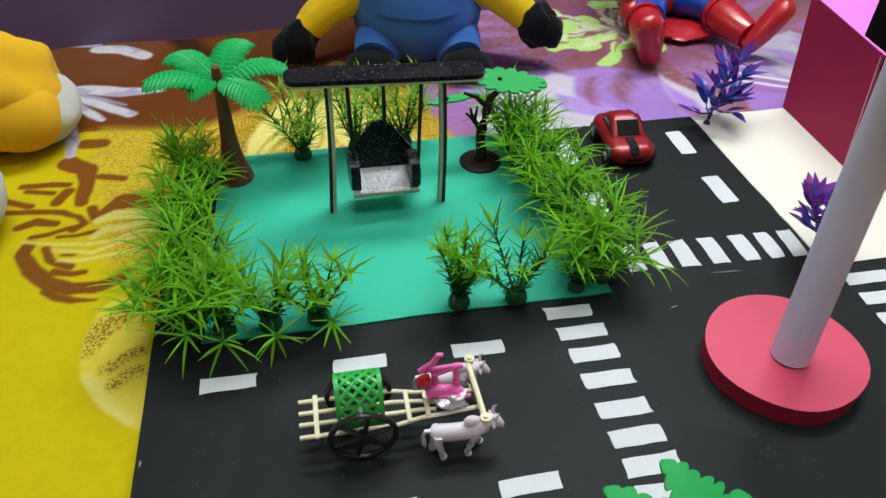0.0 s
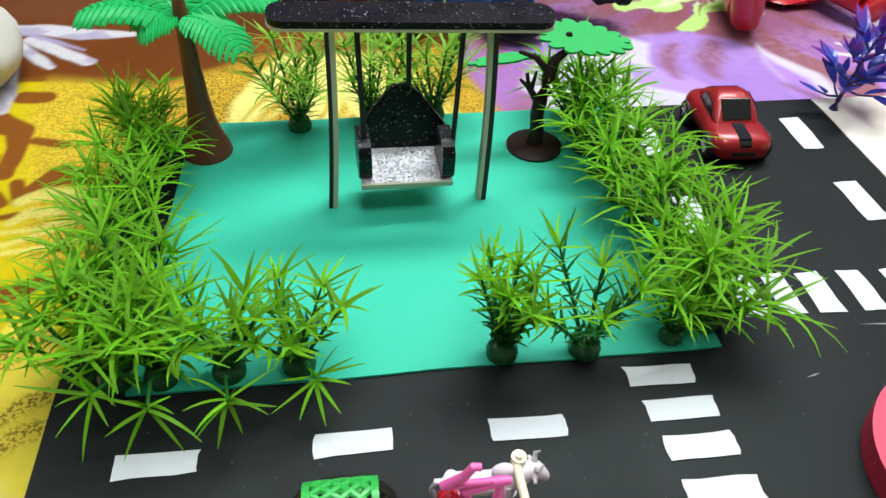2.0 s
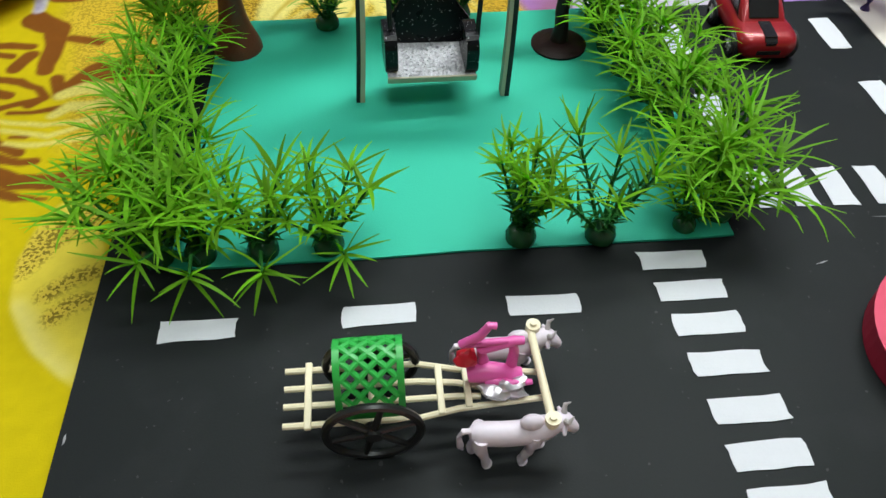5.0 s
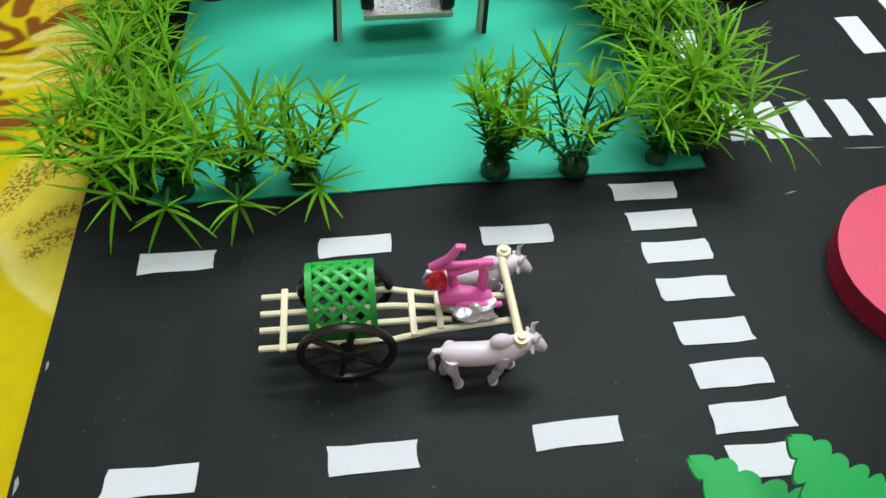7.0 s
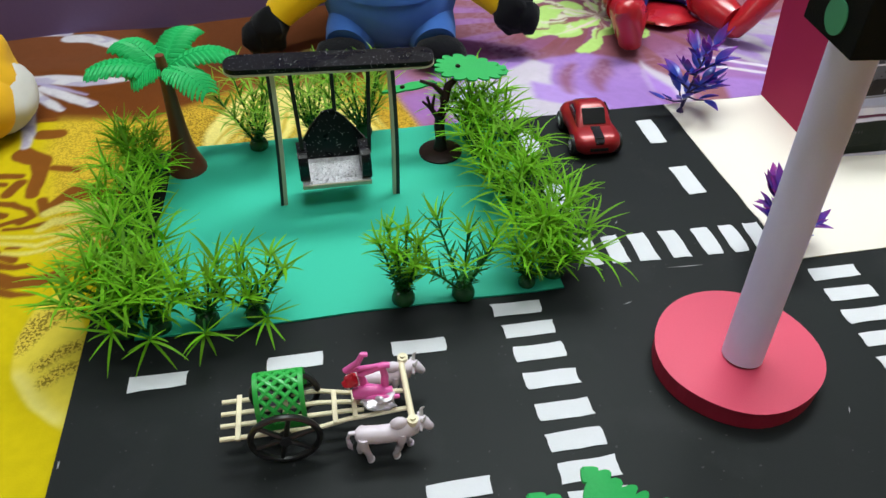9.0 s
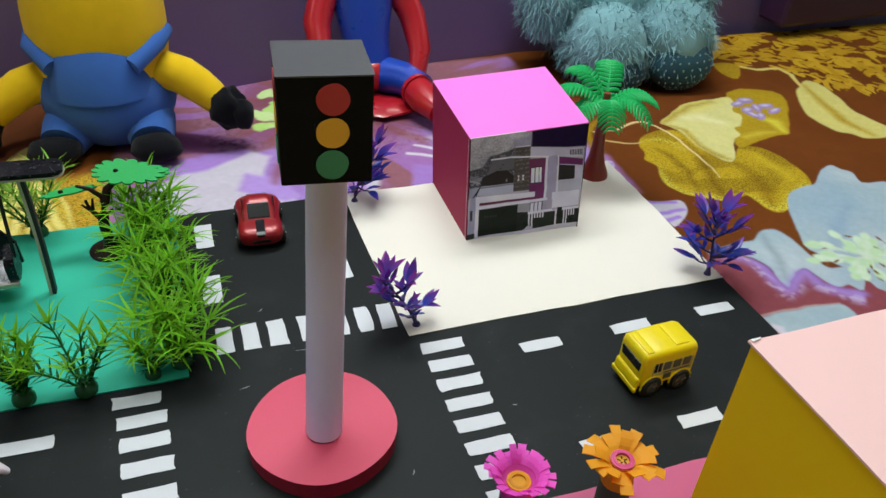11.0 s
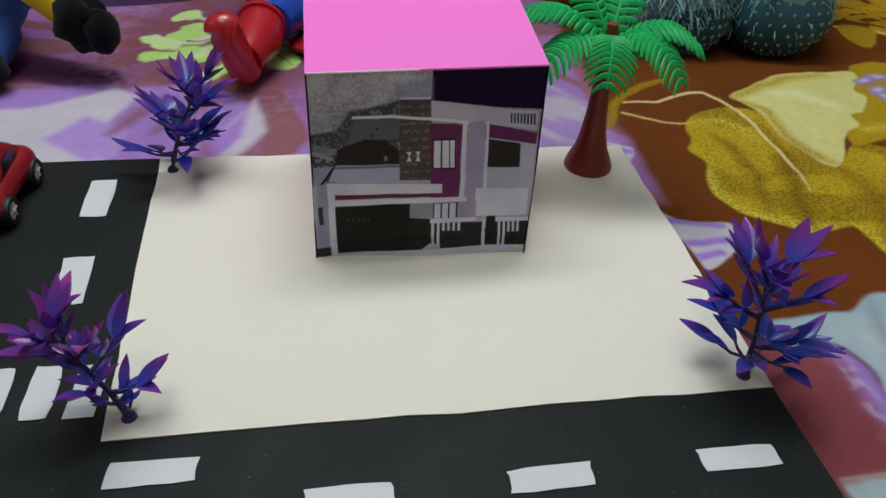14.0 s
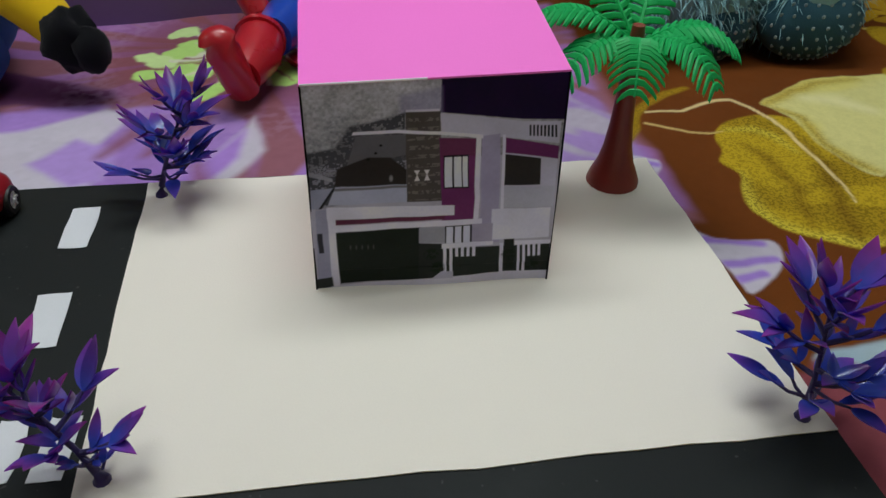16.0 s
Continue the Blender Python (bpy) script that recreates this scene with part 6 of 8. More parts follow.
def make_photo_house():
    t = thing("paper_house", "small box house with hot pink roof and printed photo front", "house", pose(0, 0, 0.0007))
    bl, br, h = Vector((0.0690, 0.0880, 0)), Vector((0.1575, 0.0845, 0)), 0.0795
    tl, tr = Vector((0.0690, 0.0955, h)), Vector((0.1612, 0.1000, h))
    bbl, bbr = Vector((0.0700, 0.1720, 0)), Vector((0.1580, 0.1670, 0))
    tbl, tbr = Vector((0.0685, 0.1785, h + 0.006)), Vector((0.1592, 0.1740, h + 0.0115))
    wall = Geo()

    def slab(a, b, c, d, thick):
        nrm = (b - a).cross(d - a).normalized() * thick
        wall.add([a, b, c, d, a - nrm, b - nrm, c - nrm, d - nrm],
                 [(0, 1, 2, 3), (7, 6, 5, 4), (0, 4, 5, 1), (1, 5, 6, 2), (2, 6, 7, 3), (3, 7, 4, 0)])

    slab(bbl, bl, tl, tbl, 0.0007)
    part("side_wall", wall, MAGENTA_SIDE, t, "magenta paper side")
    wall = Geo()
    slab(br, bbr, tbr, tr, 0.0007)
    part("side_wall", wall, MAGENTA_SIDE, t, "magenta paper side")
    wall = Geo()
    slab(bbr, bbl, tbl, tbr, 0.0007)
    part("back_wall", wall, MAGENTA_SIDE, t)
    out = Vector((0, -0.0009, 0))

    def place(u, v):
        sag = 0.0006 * np.sin(u * 9.0) * (v > 0.9) + 0.0005 * np.sin(v * 7)
        left = np.outer(1 - v, tl) + np.outer(v, bl)
        right = np.outer(1 - v, tr) + np.outer(v, br)
        p = left * (1 - u)[:, None] + right * u[:, None] + np.array(out)
        p[:, 1] += sag
        return p

    me = printed_grid("front_photo", np.linspace(0, 1, 461), np.linspace(1, 0, 401), place, facade_colours, PRINT)
    ob = new("front_photo", me)
    ob.parent = t
    tagged(ob, "printed grey photo of a modern house front")
    wall = Geo()
    back = Vector((0, 0.0022, 0))
    slab(bl + back, br + back, tr + back, tl + back, 0.0006)
    part("front_wall", wall, TORN_WHITE, t)
    roof = Geo()
    lift = Vector((0, 0, 0.0006))
    ring_pts = [tl + Vector((-0.0003, -0.0012, 0)), tr + Vector((0.0003, -0.0012, 0)), tbr, tbl]
    n = 10
    verts = []
    for j in range(n + 1):
        for i in range(n + 1):
            a = ring_pts[0].lerp(ring_pts[1], i / n)
            b = ring_pts[3].lerp(ring_pts[2], i / n)
            p = a.lerp(b, j / n) + lift
            p.z += 0.0008 * math.sin(math.pi * i / n) * math.sin(math.pi * j / n)
            verts.append(p)
    low = [v - Vector((0, 0, 0.0007)) for v in verts]
    k = len(verts)
    faces = []
    for j in range(n):
        for i in range(n):
            a = j * (n + 1) + i
            faces += [(a, a + 1, a + n + 2, a + n + 1), (k + a, k + a + n + 1, k + a + n + 2, k + a + 1)]
    for i in range(n):
        faces += [(i + 1, i, k + i, k + i + 1), (i * (n + 1), (i + 1) * (n + 1), k + (i + 1) * (n + 1), k + i * (n + 1))]
        a, b = i * (n + 1) + n, (i + 1) * (n + 1) + n
        faces += [(b, a, k + a, k + b), (n * (n + 1) + i, n * (n + 1) + i + 1, k + n * (n + 1) + i + 1, k + n * (n + 1) + i)]
    roof.add(verts + low, faces)
    part("roof", roof, HOT_PINK, t, "hot pink paper roof")
    edge = Geo()
    edge.tube([tl + Vector((0, -0.0012, 0.0004)), (tl + tr) / 2 + Vector((-0.004, -0.0013, 0.0003))], 0.0004, 6)
    part("roof_edge", edge, TORN_WHITE, t, "white torn paper edge")
    for a, b in ((tl, bl), (tr, br)):
        ink = Geo().tube([a + out * 1.1, (a + b) / 2 + out * 1.1 + Vector((0.0003, 0, 0)), b + out * 1.1], 0.00035, 6)
        part("ink_edge", ink, BOX_BLACK, t, "black ink line along the corner")


def make_yellow_house():
    t = thing("paper_house", "tall mustard yellow paper house with pale pink flat roof", "house", pose(0, 0, 0.0007))
    x0, x1, y0, y1, h = 0.0766, 0.205, -0.300, -0.1765, 0.1355
    for name, c, size in (("side_wall", (x0, (y0 + y1) / 2, h / 2), (0.0012, y1 - y0, h)), ("side_wall", (x1, (y0 + y1) / 2, h / 2), (0.0012, y1 - y0, h)),
                          ("front_wall", ((x0 + x1) / 2, y1, h / 2), (x1 - x0, 0.0012, h)), ("back_wall", ((x0 + x1) / 2, y0, h / 2), (x1 - x0, 0.0012, h))):
        part(name, Geo().box(c, size), OCHRE_PAPER, t)
    bm = bmesh.new()
    bmesh.ops.create_grid(bm, x_segments=16, y_segments=16, size=0.5)
    for v in bm.verts:
        x, y = v.co.x, v.co.y
        v.co.z = 0.0016 * (1 - 4 * x * x) * (1 - 4 * y * y) + 0.0006 * math.sin(9 * x + 4 * y)
        v.co.x, v.co.y = x * (x1 - x0 + 0.003), y * (y1 - y0 + 0.003)
    ext = bmesh.ops.extrude_face_region(bm, geom=bm.faces[:])
    for v in ext["geom"]:
        if isinstance(v, bmesh.types.BMVert):
            v.co.z -= 0.0009
    bmesh.ops.recalc_face_normals(bm, faces=bm.faces[:])
    part("roof", Geo().take(bm), PALE_PINK, t, "pale pink paper roof", True, at=pose((x0 + x1) / 2, (y0 + y1) / 2, h + 0.0008))
    part("corner_tear", Geo().prism([(0, 0), (0.005, 0.0001), (0.004, -0.0007), (0.002, -0.0010), (0.0006, -0.0014)], 0, 0.0003), TORN_WHITE, t, "torn white paper corner",
         at=pose(x0 - 0.0012, y1 + 0.0012, h + 0.0009))


# ---- toy vehicles ----
def wheel(parent, x, y, z, r, w, rim):
    """A tyre with its rim, its axle along y."""
    lathe = [(r * 0.62, -w / 2), (r * 0.92, -w / 2), (r, -w * 0.32), (r, w * 0.32), (r * 0.92, w / 2), (r * 0.62, w / 2)]
    n = 24
    g = Geo()
    verts = [(a * math.cos(2 * math.pi * j / n), b, a * math.sin(2 * math.pi * j / n)) for a, b in lathe for j in range(n)]
    k = len(lathe)
    g.add(verts, [(i * n + j, ((i + 1) % k) * n + j, ((i + 1) % k) * n + (j + 1) % n, i * n + (j + 1) % n) for i in range(k) for j in range(n)])
    tyre = part("tyre", g, TYRE, parent, smooth=True, at=pose(x, y, z))
    g = Geo()
    side = 1 if y > 0 else -1
    g.tube([(0, side * w * 0.05, 0), (0, side * w * 0.36, 0)], [r * 0.63, r * 0.60], 20)
    for j in range(6):
        a = 2 * math.pi * j / 6
        g.box((r * 0.34 * math.cos(a), side * w * 0.42, r * 0.34 * math.sin(a)), (r * 0.5, w * 0.16, r * 0.12), 0.0, Matrix.Rotation(-a, 4, "Y"))
    g.ball((0, side * w * 0.42, 0), r * 0.17, seg=10, rings=6)
    part("rim", g, rim, tyre, "grey plastic rim", True)


def shell(profile_rows, material, t, name, label):
    """A closed body lofted through rounded cross-sections along x."""
    g = Geo()
    n = None
    verts = []
    for x, w, z0, z1, r in profile_rows:
        pts = rounded(w, z1 - z0, min(r, w / 2.02, (z1 - z0) / 2.02), 5)
        n = len(pts)
        verts += [(x, p, (z0 + z1) / 2 + q) for p, q in pts]
    k = len(profile_rows)
    faces = [(i * n + j, i * n + (j + 1) % n, (i + 1) * n + (j + 1) % n, (i + 1) * n + j) for i in range(k - 1) for j in range(n)]
    faces += [tuple(range(n))[::-1], tuple(range((k - 1) * n, k * n))]
    g.add(verts, faces)
    return part(name, g, material, t, label, True)


CAR_SCALE = 1.12


def make_bus():
    """Nose towards -x."""
    t = thing("toy_bus", "small glossy yellow toy bus with dark windows", "toy bus", pose(0.1284, -0.0716, 0.0005, 0, 0, 3.5))
    body = shell([(-0.0194, 0.0190, 0.0100, 0.0262, 0.003), (-0.0188, 0.0218, 0.0070, 0.0288, 0.0034), (-0.0172, 0.0236, 0.0058, 0.0301, 0.0036), (0.0, 0.0242, 0.0058, 0.0305, 0.0034),
                  (0.0172, 0.0240, 0.0058, 0.0303, 0.0034), (0.0202, 0.0228, 0.0064, 0.0294, 0.0036), (0.0210, 0.0196, 0.0086, 0.0268, 0.0034)], BUS_YELLOW, t, "body", "")
    part("bonnet", Geo().box((-0.0198, 0, 0.0092), (0.0034, 0.0222, 0.0080), 0.0015, turn(8, "Y"), seg=3), BUS_YELLOW, t, smooth=True)
    part("bumper", Geo().box((-0.0214, 0, 0.0054), (0.0022, 0.0236, 0.0034), 0.0009, seg=3), BUS_YELLOW, t, smooth=True)
    part("rear_bumper", Geo().box((0.0205, 0, 0.0062), (0.0026, 0.0238, 0.0038), 0.0010, seg=3), BUS_YELLOW, t, smooth=True)
    part("chassis", Geo().box((0, 0, 0.0050), (0.0380, 0.0200, 0.0040), 0.0008), TYRE, t, "black plastic underside")
    part("roof_rib", Geo().box((-0.0140, 0, 0.0300), (0.0050, 0.0190, 0.0014), 0.0006, seg=3), BUS_YELLOW, body, smooth=True)
    part("roof_hatch", Geo().box((0.0100, 0, 0.0303), (0.0100, 0.0175, 0.0014), 0.0006, seg=3), BUS_YELLOW, body, smooth=True)
    part("windscreen", Geo().box((-0.0188, 0, 0.0192), (0.0016, 0.0182, 0.0090), 0.0005, turn(-6, "Y")), DARK_WINDOW, body, "dark plastic windscreen")
    for s in (-1, 1):
        y = s * 0.01195
        part("side_band", Geo().box((0.0035, y, 0.0180), (0.0300, 0.0006, 0.0092), 0.0002), BUS_PRINT, body, "faded printed sticker band")
        for k in range(2):
            part("door_window", Geo().box((-0.0098 + 0.0030 * k, y + s * 0.0003, 0.0200), (0.0022, 0.0007, 0.0062), 0.0002), DARK_WINDOW, body)
        for k in range(3):
            part("side_window", Geo().box((-0.0014 + 0.0074 * k, y + s * 0.0003, 0.0202), (0.0056, 0.0007, 0.0056), 0.0003), GREY_WINDOW, body)
        part("badge", Geo().box((0.0005, y + s * 0.0002, 0.0122), (0.0058, 0.0006, 0.0040), 0.0003), GREY_WINDOW, body, "worn grey printed badge")
        part("stripe", Geo().box((0.0065, y + s * 0.00035, 0.0156), (0.0200, 0.0006, 0.0007)), GREY_WINDOW, body, "faded printed stripe")
        for x in (-0.0098, 0.0118):
            arch = Geo()
            arch.tube([(x, s * 0.0095, 0.0056), (x, s * 0.01225, 0.0056)], 0.0080, 24)
            part("wheel_arch", arch, TYRE, body, "dark wheel opening", True)
            arch = Geo()
            arch.tube([(x + 0.0083 * math.cos(a), s * 0.0122, 0.0056 + 0.0083 * math.sin(a)) for a in (math.pi * q / 12 for q in range(13))], 0.0006, 6)
            part("arch_lip", arch, BUS_YELLOW, body, smooth=True)
            wheel(t, x, s * 0.0116, 0.0068, 0.0068, 0.0044, GREY_RIM)
    t.scale = (0.91, 1.0, 1.05)


def make_car():
    """Nose towards -x."""
    t = thing("toy_car", "small glossy red toy sports car with dark windows", "toy car", pose(-0.0735, 0.1380, 0.0005, 0, 0, 87))
    low = shell([(-0.0232, 0.0165, 0.0046, 0.0092, 0.002), (-0.0224, 0.0215, 0.0034, 0.0114, 0.0036), (-0.0205, 0.0256, 0.0030, 0.0128, 0.0048), (-0.0165, 0.0286, 0.0028, 0.0136, 0.0052), (-0.0110, 0.0284, 0.0028, 0.0138, 0.0052),
                 (-0.0040, 0.0262, 0.0030, 0.0140, 0.0050), (0.0050, 0.0264, 0.0030, 0.0146, 0.0052), (0.0130, 0.0294, 0.0030, 0.0152, 0.0056), (0.0180, 0.0284, 0.0032, 0.0148, 0.0054),
                 (0.0215, 0.0248, 0.0038, 0.0136, 0.0046), (0.0232, 0.0190, 0.0052, 0.0116, 0.003)], CAR_RED, t, "body", "")
    shell([(-0.0098, 0.0200, 0.0100, 0.0136, 0.001), (-0.0060, 0.0206, 0.0106, 0.0174, 0.003), (-0.0010, 0.0202, 0.0112, 0.0216, 0.0048), (0.0030, 0.0196, 0.0116, 0.0230, 0.0054), (0.0075, 0.0190, 0.0116, 0.0226, 0.0054),
           (0.0130, 0.0190, 0.0112, 0.0196, 0.0046), (0.0180, 0.0186, 0.0106, 0.0158, 0.003), (0.0205, 0.0180, 0.0104, 0.0136, 0.001)], CAR_RED, t, "cabin", "")
    part("windscreen", Geo().box((-0.0050, 0, 0.0184), (0.0100, 0.0136, 0.0010), 0.0004, turn(-44, "Y")), DARK_WINDOW, low, "dark plastic windscreen")
    part("rear_window", Geo().box((0.0142, 0, 0.0184), (0.0070, 0.0130, 0.0010), 0.0004, turn(34, "Y")), DARK_WINDOW, low)
    part("bonnet_stripe", Geo().box((-0.0154, 0, 0.01365), (0.0118, 0.0056, 0.0007), 0.0003, turn(-3, "Y")).box((-0.0214, 0, 0.01230), (0.0030, 0.0056, 0.0007), 0.0002, turn(-38, "Y")), DARK_WINDOW, low, "dark printed bonnet stripe")
    part("nose_stripe", Geo().box((-0.0226, 0, 0.0098), (0.0006, 0.0046, 0.0044), 0.0002, turn(-24, "Y")), DARK_WINDOW, low, "dark printed nose stripe")
    part("grille", Geo().box((-0.0228, 0, 0.0066), (0.0012, 0.0110, 0.0024), 0.0004), DARK_WINDOW, low)
    for s in (-1, 1):
        part("side_window", Geo().prism([(-0.0050, 0.0140), (-0.0004, 0.0194), (0.0075, 0.0200), (0.0120, 0.0152)], -0.0004, 0.0004, pose(0, s * 0.0099, 0, 90, 0, 0)), DARK_WINDOW, low)
        for x in (-0.0138, 0.0138):
            arch = Geo()
            arch.tube([(x, s * 0.0100, 0.0054), (x, s * 0.01400, 0.0054)], 0.0062, 24)
            part("wheel_arch", arch, TYRE, low, "dark wheel opening", True)
            wheel(t, x, s * 0.0130, 0.0056, 0.0056, 0.0042, RIM_GREY)
    t.scale = (CAR_SCALE, CAR_SCALE, CAR_SCALE)


# ---- bullock cart ----
def make_ox(at):
    """A whole small ox as one mesh, its head towards +x."""
    g = Geo()
    g.tube([(-0.0142, 0, 0.0132), (-0.0136, 0, 0.0132), (-0.0120, 0, 0.0132), (-0.0090, 0, 0.0128), (-0.0045, 0, 0.0120), (0.0010, 0, 0.0118), (0.0050, 0, 0.0126), (0.0080, 0, 0.0136), (0.0105, 0, 0.0148), (0.0122, 0, 0.0156)],
           [0.0006, 0.0022, 0.0031, 0.0034, 0.0035, 0.0035, 0.0037, 0.0036, 0.0031, 0.0025], 18, flat=1.12)
    g.ball((0.0046, 0, 0.0172), (0.0038, 0.0022, 0.0028), seg=14, rings=10)
    g.tube([(0.0100, 0, 0.0154), (0.0130, 0, 0.0168), (0.0148, 0, 0.0164), (0.0168, 0, 0.0140), (0.0180, 0, 0.0124), (0.0184, 0, 0.0118)], [0.0030, 0.0028, 0.0026, 0.0020, 0.0016, 0.0006], 14)
    g.tube([(0.0070, 0, 0.0112), (0.0095, 0, 0.0096), (0.0118, 0, 0.0108), (0.0130, 0, 0.0140)], [0.0010, 0.0012, 0.0011, 0.0008], 10)
    for s in (-1, 1):
        g.tube([(0.0138, s * 0.0018, 0.0172), (0.0134, s * 0.0044, 0.0166)], [0.0011, 0.0005], 8)
        for x, sway, thick in ((-0.0108, -0.0020 * s, 1.0), (0.0056, 0.0032 * s, 0.92)):
            g.tube([(x, s * 0.0018, 0.0135), (x - 0.0004, s * 0.0024, 0.0098), (x + 0.4 * sway, s * 0.0025, 0.0064), (x + 0.8 * sway, s * 0.0025, 0.0034), (x + sway, s * 0.0025, 0.0012), (x + sway + 0.0004, s * 0.0025, 0.0)],
                   [0.0024 * thick, 0.0023 * thick, 0.0016, 0.0013, 0.0015, 0.0018], 12)
    g.tube([(-0.0138, 0, 0.0150), (-0.0160, 0, 0.0152), (-0.0172, 0, 0.0118), (-0.0166, 0, 0.0072), (-0.0158, 0, 0.0048)], [0.0009, 0.0009, 0.0008, 0.0012, 0.0004], 8)
    g.slot = 1
    for s in (-1, 1):
        g.tube([(0.0142, s * 0.0014, 0.0186), (0.0146, s * 0.0028, 0.0206), (0.0158, s * 0.0022, 0.0226)], [0.0010, 0.0007, 0.0002], 8)
    ob = new("toy_ox", g.mesh("toy_ox", [OX_GREY, OX_HORN], True))
    ob.matrix_basis = at
    return tagged(ob, "pale grey plastic toy ox yoked to the cart", "toy ox", "oxen of the cart")


def make_cart():
    t = thing("toy_cart", "cream plastic toy bullock cart with green lattice canopy", "toy cart", pose(0, 0, 0.0005))
    z = 0.0148
    for k, (ya, yb) in enumerate(((-0.0585, -0.0655), (-0.0650, -0.0690), (-0.0712, -0.0725), (-0.0778, -0.0745))):
        g = Geo()
        g.tube([(-0.3035, ya, z), (-0.262, ya - 0.0005, z), (-0.250, (ya + yb) / 2, z), (-0.2225 if k in (0, 3) else -0.243, yb, z)], 0.00105, 8)
        part("rail", g, CREAM_PLASTIC, t, smooth=True)
    for x, y0, y1 in ((-0.2960, -0.0800, -0.0565), (-0.2555, -0.0782, -0.0610), (-0.2470, -0.0765, -0.0625)):
        part("cross_bar", Geo().box((x, (y0 + y1) / 2, z + 0.0010), (0.0022, y1 - y0, 0.0014), 0.0004), CREAM_PLASTIC, t)
    yoke = Geo()
    yoke.tube([(-0.2235, -0.0860, 0.0195), (-0.2240, -0.0700, 0.0195), (-0.2245, -0.0510, 0.0195)], 0.0014, 10)
    for y in (-0.0855, -0.0515):
        yoke.tube([(-0.2235, y, 0.0180), (-0.2235, y, 0.0215)], 0.0024, 14)
        yoke.tube([(-0.2235, y, 0.0215), (-0.2235, y, 0.0226)], 0.0012, 10)
    part("yoke", yoke, CREAM_PLASTIC, t, smooth=True)
    axle = Geo()
    axle.tube([(-0.2765, -0.0840, 0.0150), (-0.2765, -0.0565, 0.0150)], 0.0012, 10)
    part("axle", axle, CREAM_PLASTIC, t, "cream plastic axle", True)
    # canopy: half barrel over the deck with a lattice of square holes on its south slope
    r, cx0, cx1, cy, cz = 0.0111, -0.2868, -0.2664, -0.0680, 0.0206

    def skin(u, deg, rad=r):
        a = radians(deg)
        return (cx0 + (cx1 - cx0) * u, cy - rad * math.cos(a), cz + rad * 1.62 * max(-0.15, math.sin(a)))

    def band(g, u0, u1, a0, a1):
        """A curved strip of the barrel with its thickness."""
        n = max(2, int((a1 - a0) / 6))
        verts = [skin(u, a0 + (a1 - a0) * i / n, rad) for i in range(n + 1) for u, rad in ((u0, r), (u1, r), (u1, r - 0.001), (u0, r - 0.001))]
        faces = [(4 * i + j, 4 * i + (j + 1) % 4, 4 * i + 4 + (j + 1) % 4, 4 * i + 4 + j) for i in range(n) for j in range(4)]
        g.add(verts, faces + [(3, 2, 1, 0), tuple(4 * n + j for j in range(4))])

    can = Geo()
    band(can, 0.0, 0.10, -8, 188)
    band(can, 0.90, 1.0, -8, 188)
    band(can, 0.10, 0.90, -8, 4)
    band(can, 0.10, 0.90, 176, 188)
    frame_part = part("canopy", can, CANOPY_GREEN, t, "green plastic lattice canopy", True)
    for k in range(-4, 10):
        for way in (1, -1):
            line = [(0.1 + 0.8 * q / 16, 2 + 176 * (k + 3.1 * (q / 16 if way > 0 else 1 - q / 16)) / 7.5) for q in range(17)]
            line = [skin(u, deg, r - 0.0005) for u, deg in line if 2 <= deg <= 178]
            if len(line) > 2:
                part("lattice_bar", Geo().tube(line, 0.00105, 6, flat=0.6), CANOPY_GREEN, frame_part, smooth=True)
    for y in (-0.0822, -0.0585):
        n = 32
        pts = [(0.0142 * math.cos(2 * math.pi * j / n), 0, 0.0142 * math.sin(2 * math.pi * j / n)) for j in range(n + 1)]
        w = part("cart_wheel", Geo().tube(pts, 0.0014, 8, caps=False, up=(0, 1, 0)), WHEEL_BLACK, t, "black plastic spoked wheel", True, at=pose(-0.2765, y, 0.0156))
        for j in range(6):
            a = math.pi * j / 3 + 0.3
            part("spoke", Geo().tube([(0, 0, 0), (0.014 * math.cos(a), 0, 0.014 * math.sin(a))], [0.0014, 0.0009], 8, up=(0, 1, 0)), WHEEL_BLACK, w, smooth=True)
        hub = Geo()
        hub.tube([(0, -0.0022, 0), (0, 0.0022, 0)], 0.0026, 12)
        part("hub", hub, WHEEL_BLACK, w, smooth=True)
    make_ox(pose(-0.2340, -0.0850, 0.0005) @ Matrix.Diagonal((1.0, 1.08, 1.10, 1)))
    make_ox(pose(-0.2330, -0.0540, 0.0005) @ Matrix.Diagonal((1.0, 1.08, 1.05, 1)))
    # a small pink doll lying on the shafts, its legs in the air
    g = Geo()
    g.tube([(-0.2475, -0.0680, 0.0215), (-0.2420, -0.0680, 0.0225), (-0.2360, -0.0682, 0.0210), (-0.2300, -0.0685, 0.0200)], [0.0026, 0.0038, 0.0035, 0.0026], 14)
    g.tube([(-0.2420, -0.0655, 0.0235), (-0.2435, -0.0660, 0.0330), (-0.2330, -0.0665, 0.0370), (-0.2300, -0.0665, 0.0368)], [0.0022, 0.0020, 0.0017, 0.0014], 12)
    g.tube([(-0.2330, -0.0660, 0.0210), (-0.2325, -0.0662, 0.0300), (-0.2335, -0.0665, 0.0365)], [0.0020, 0.0017, 0.0014], 12)
    g.tube([(-0.2500, -0.0660, 0.0360), (-0.2440, -0.0665, 0.0410), (-0.2415, -0.0668, 0.0465), (-0.2395, -0.0668, 0.0460)], [0.0015, 0.0015, 0.0013, 0.0012], 12)
    g.tube([(-0.2500, -0.0660, 0.0360), (-0.2350, -0.0665, 0.0372)], [0.0013, 0.0012], 10)
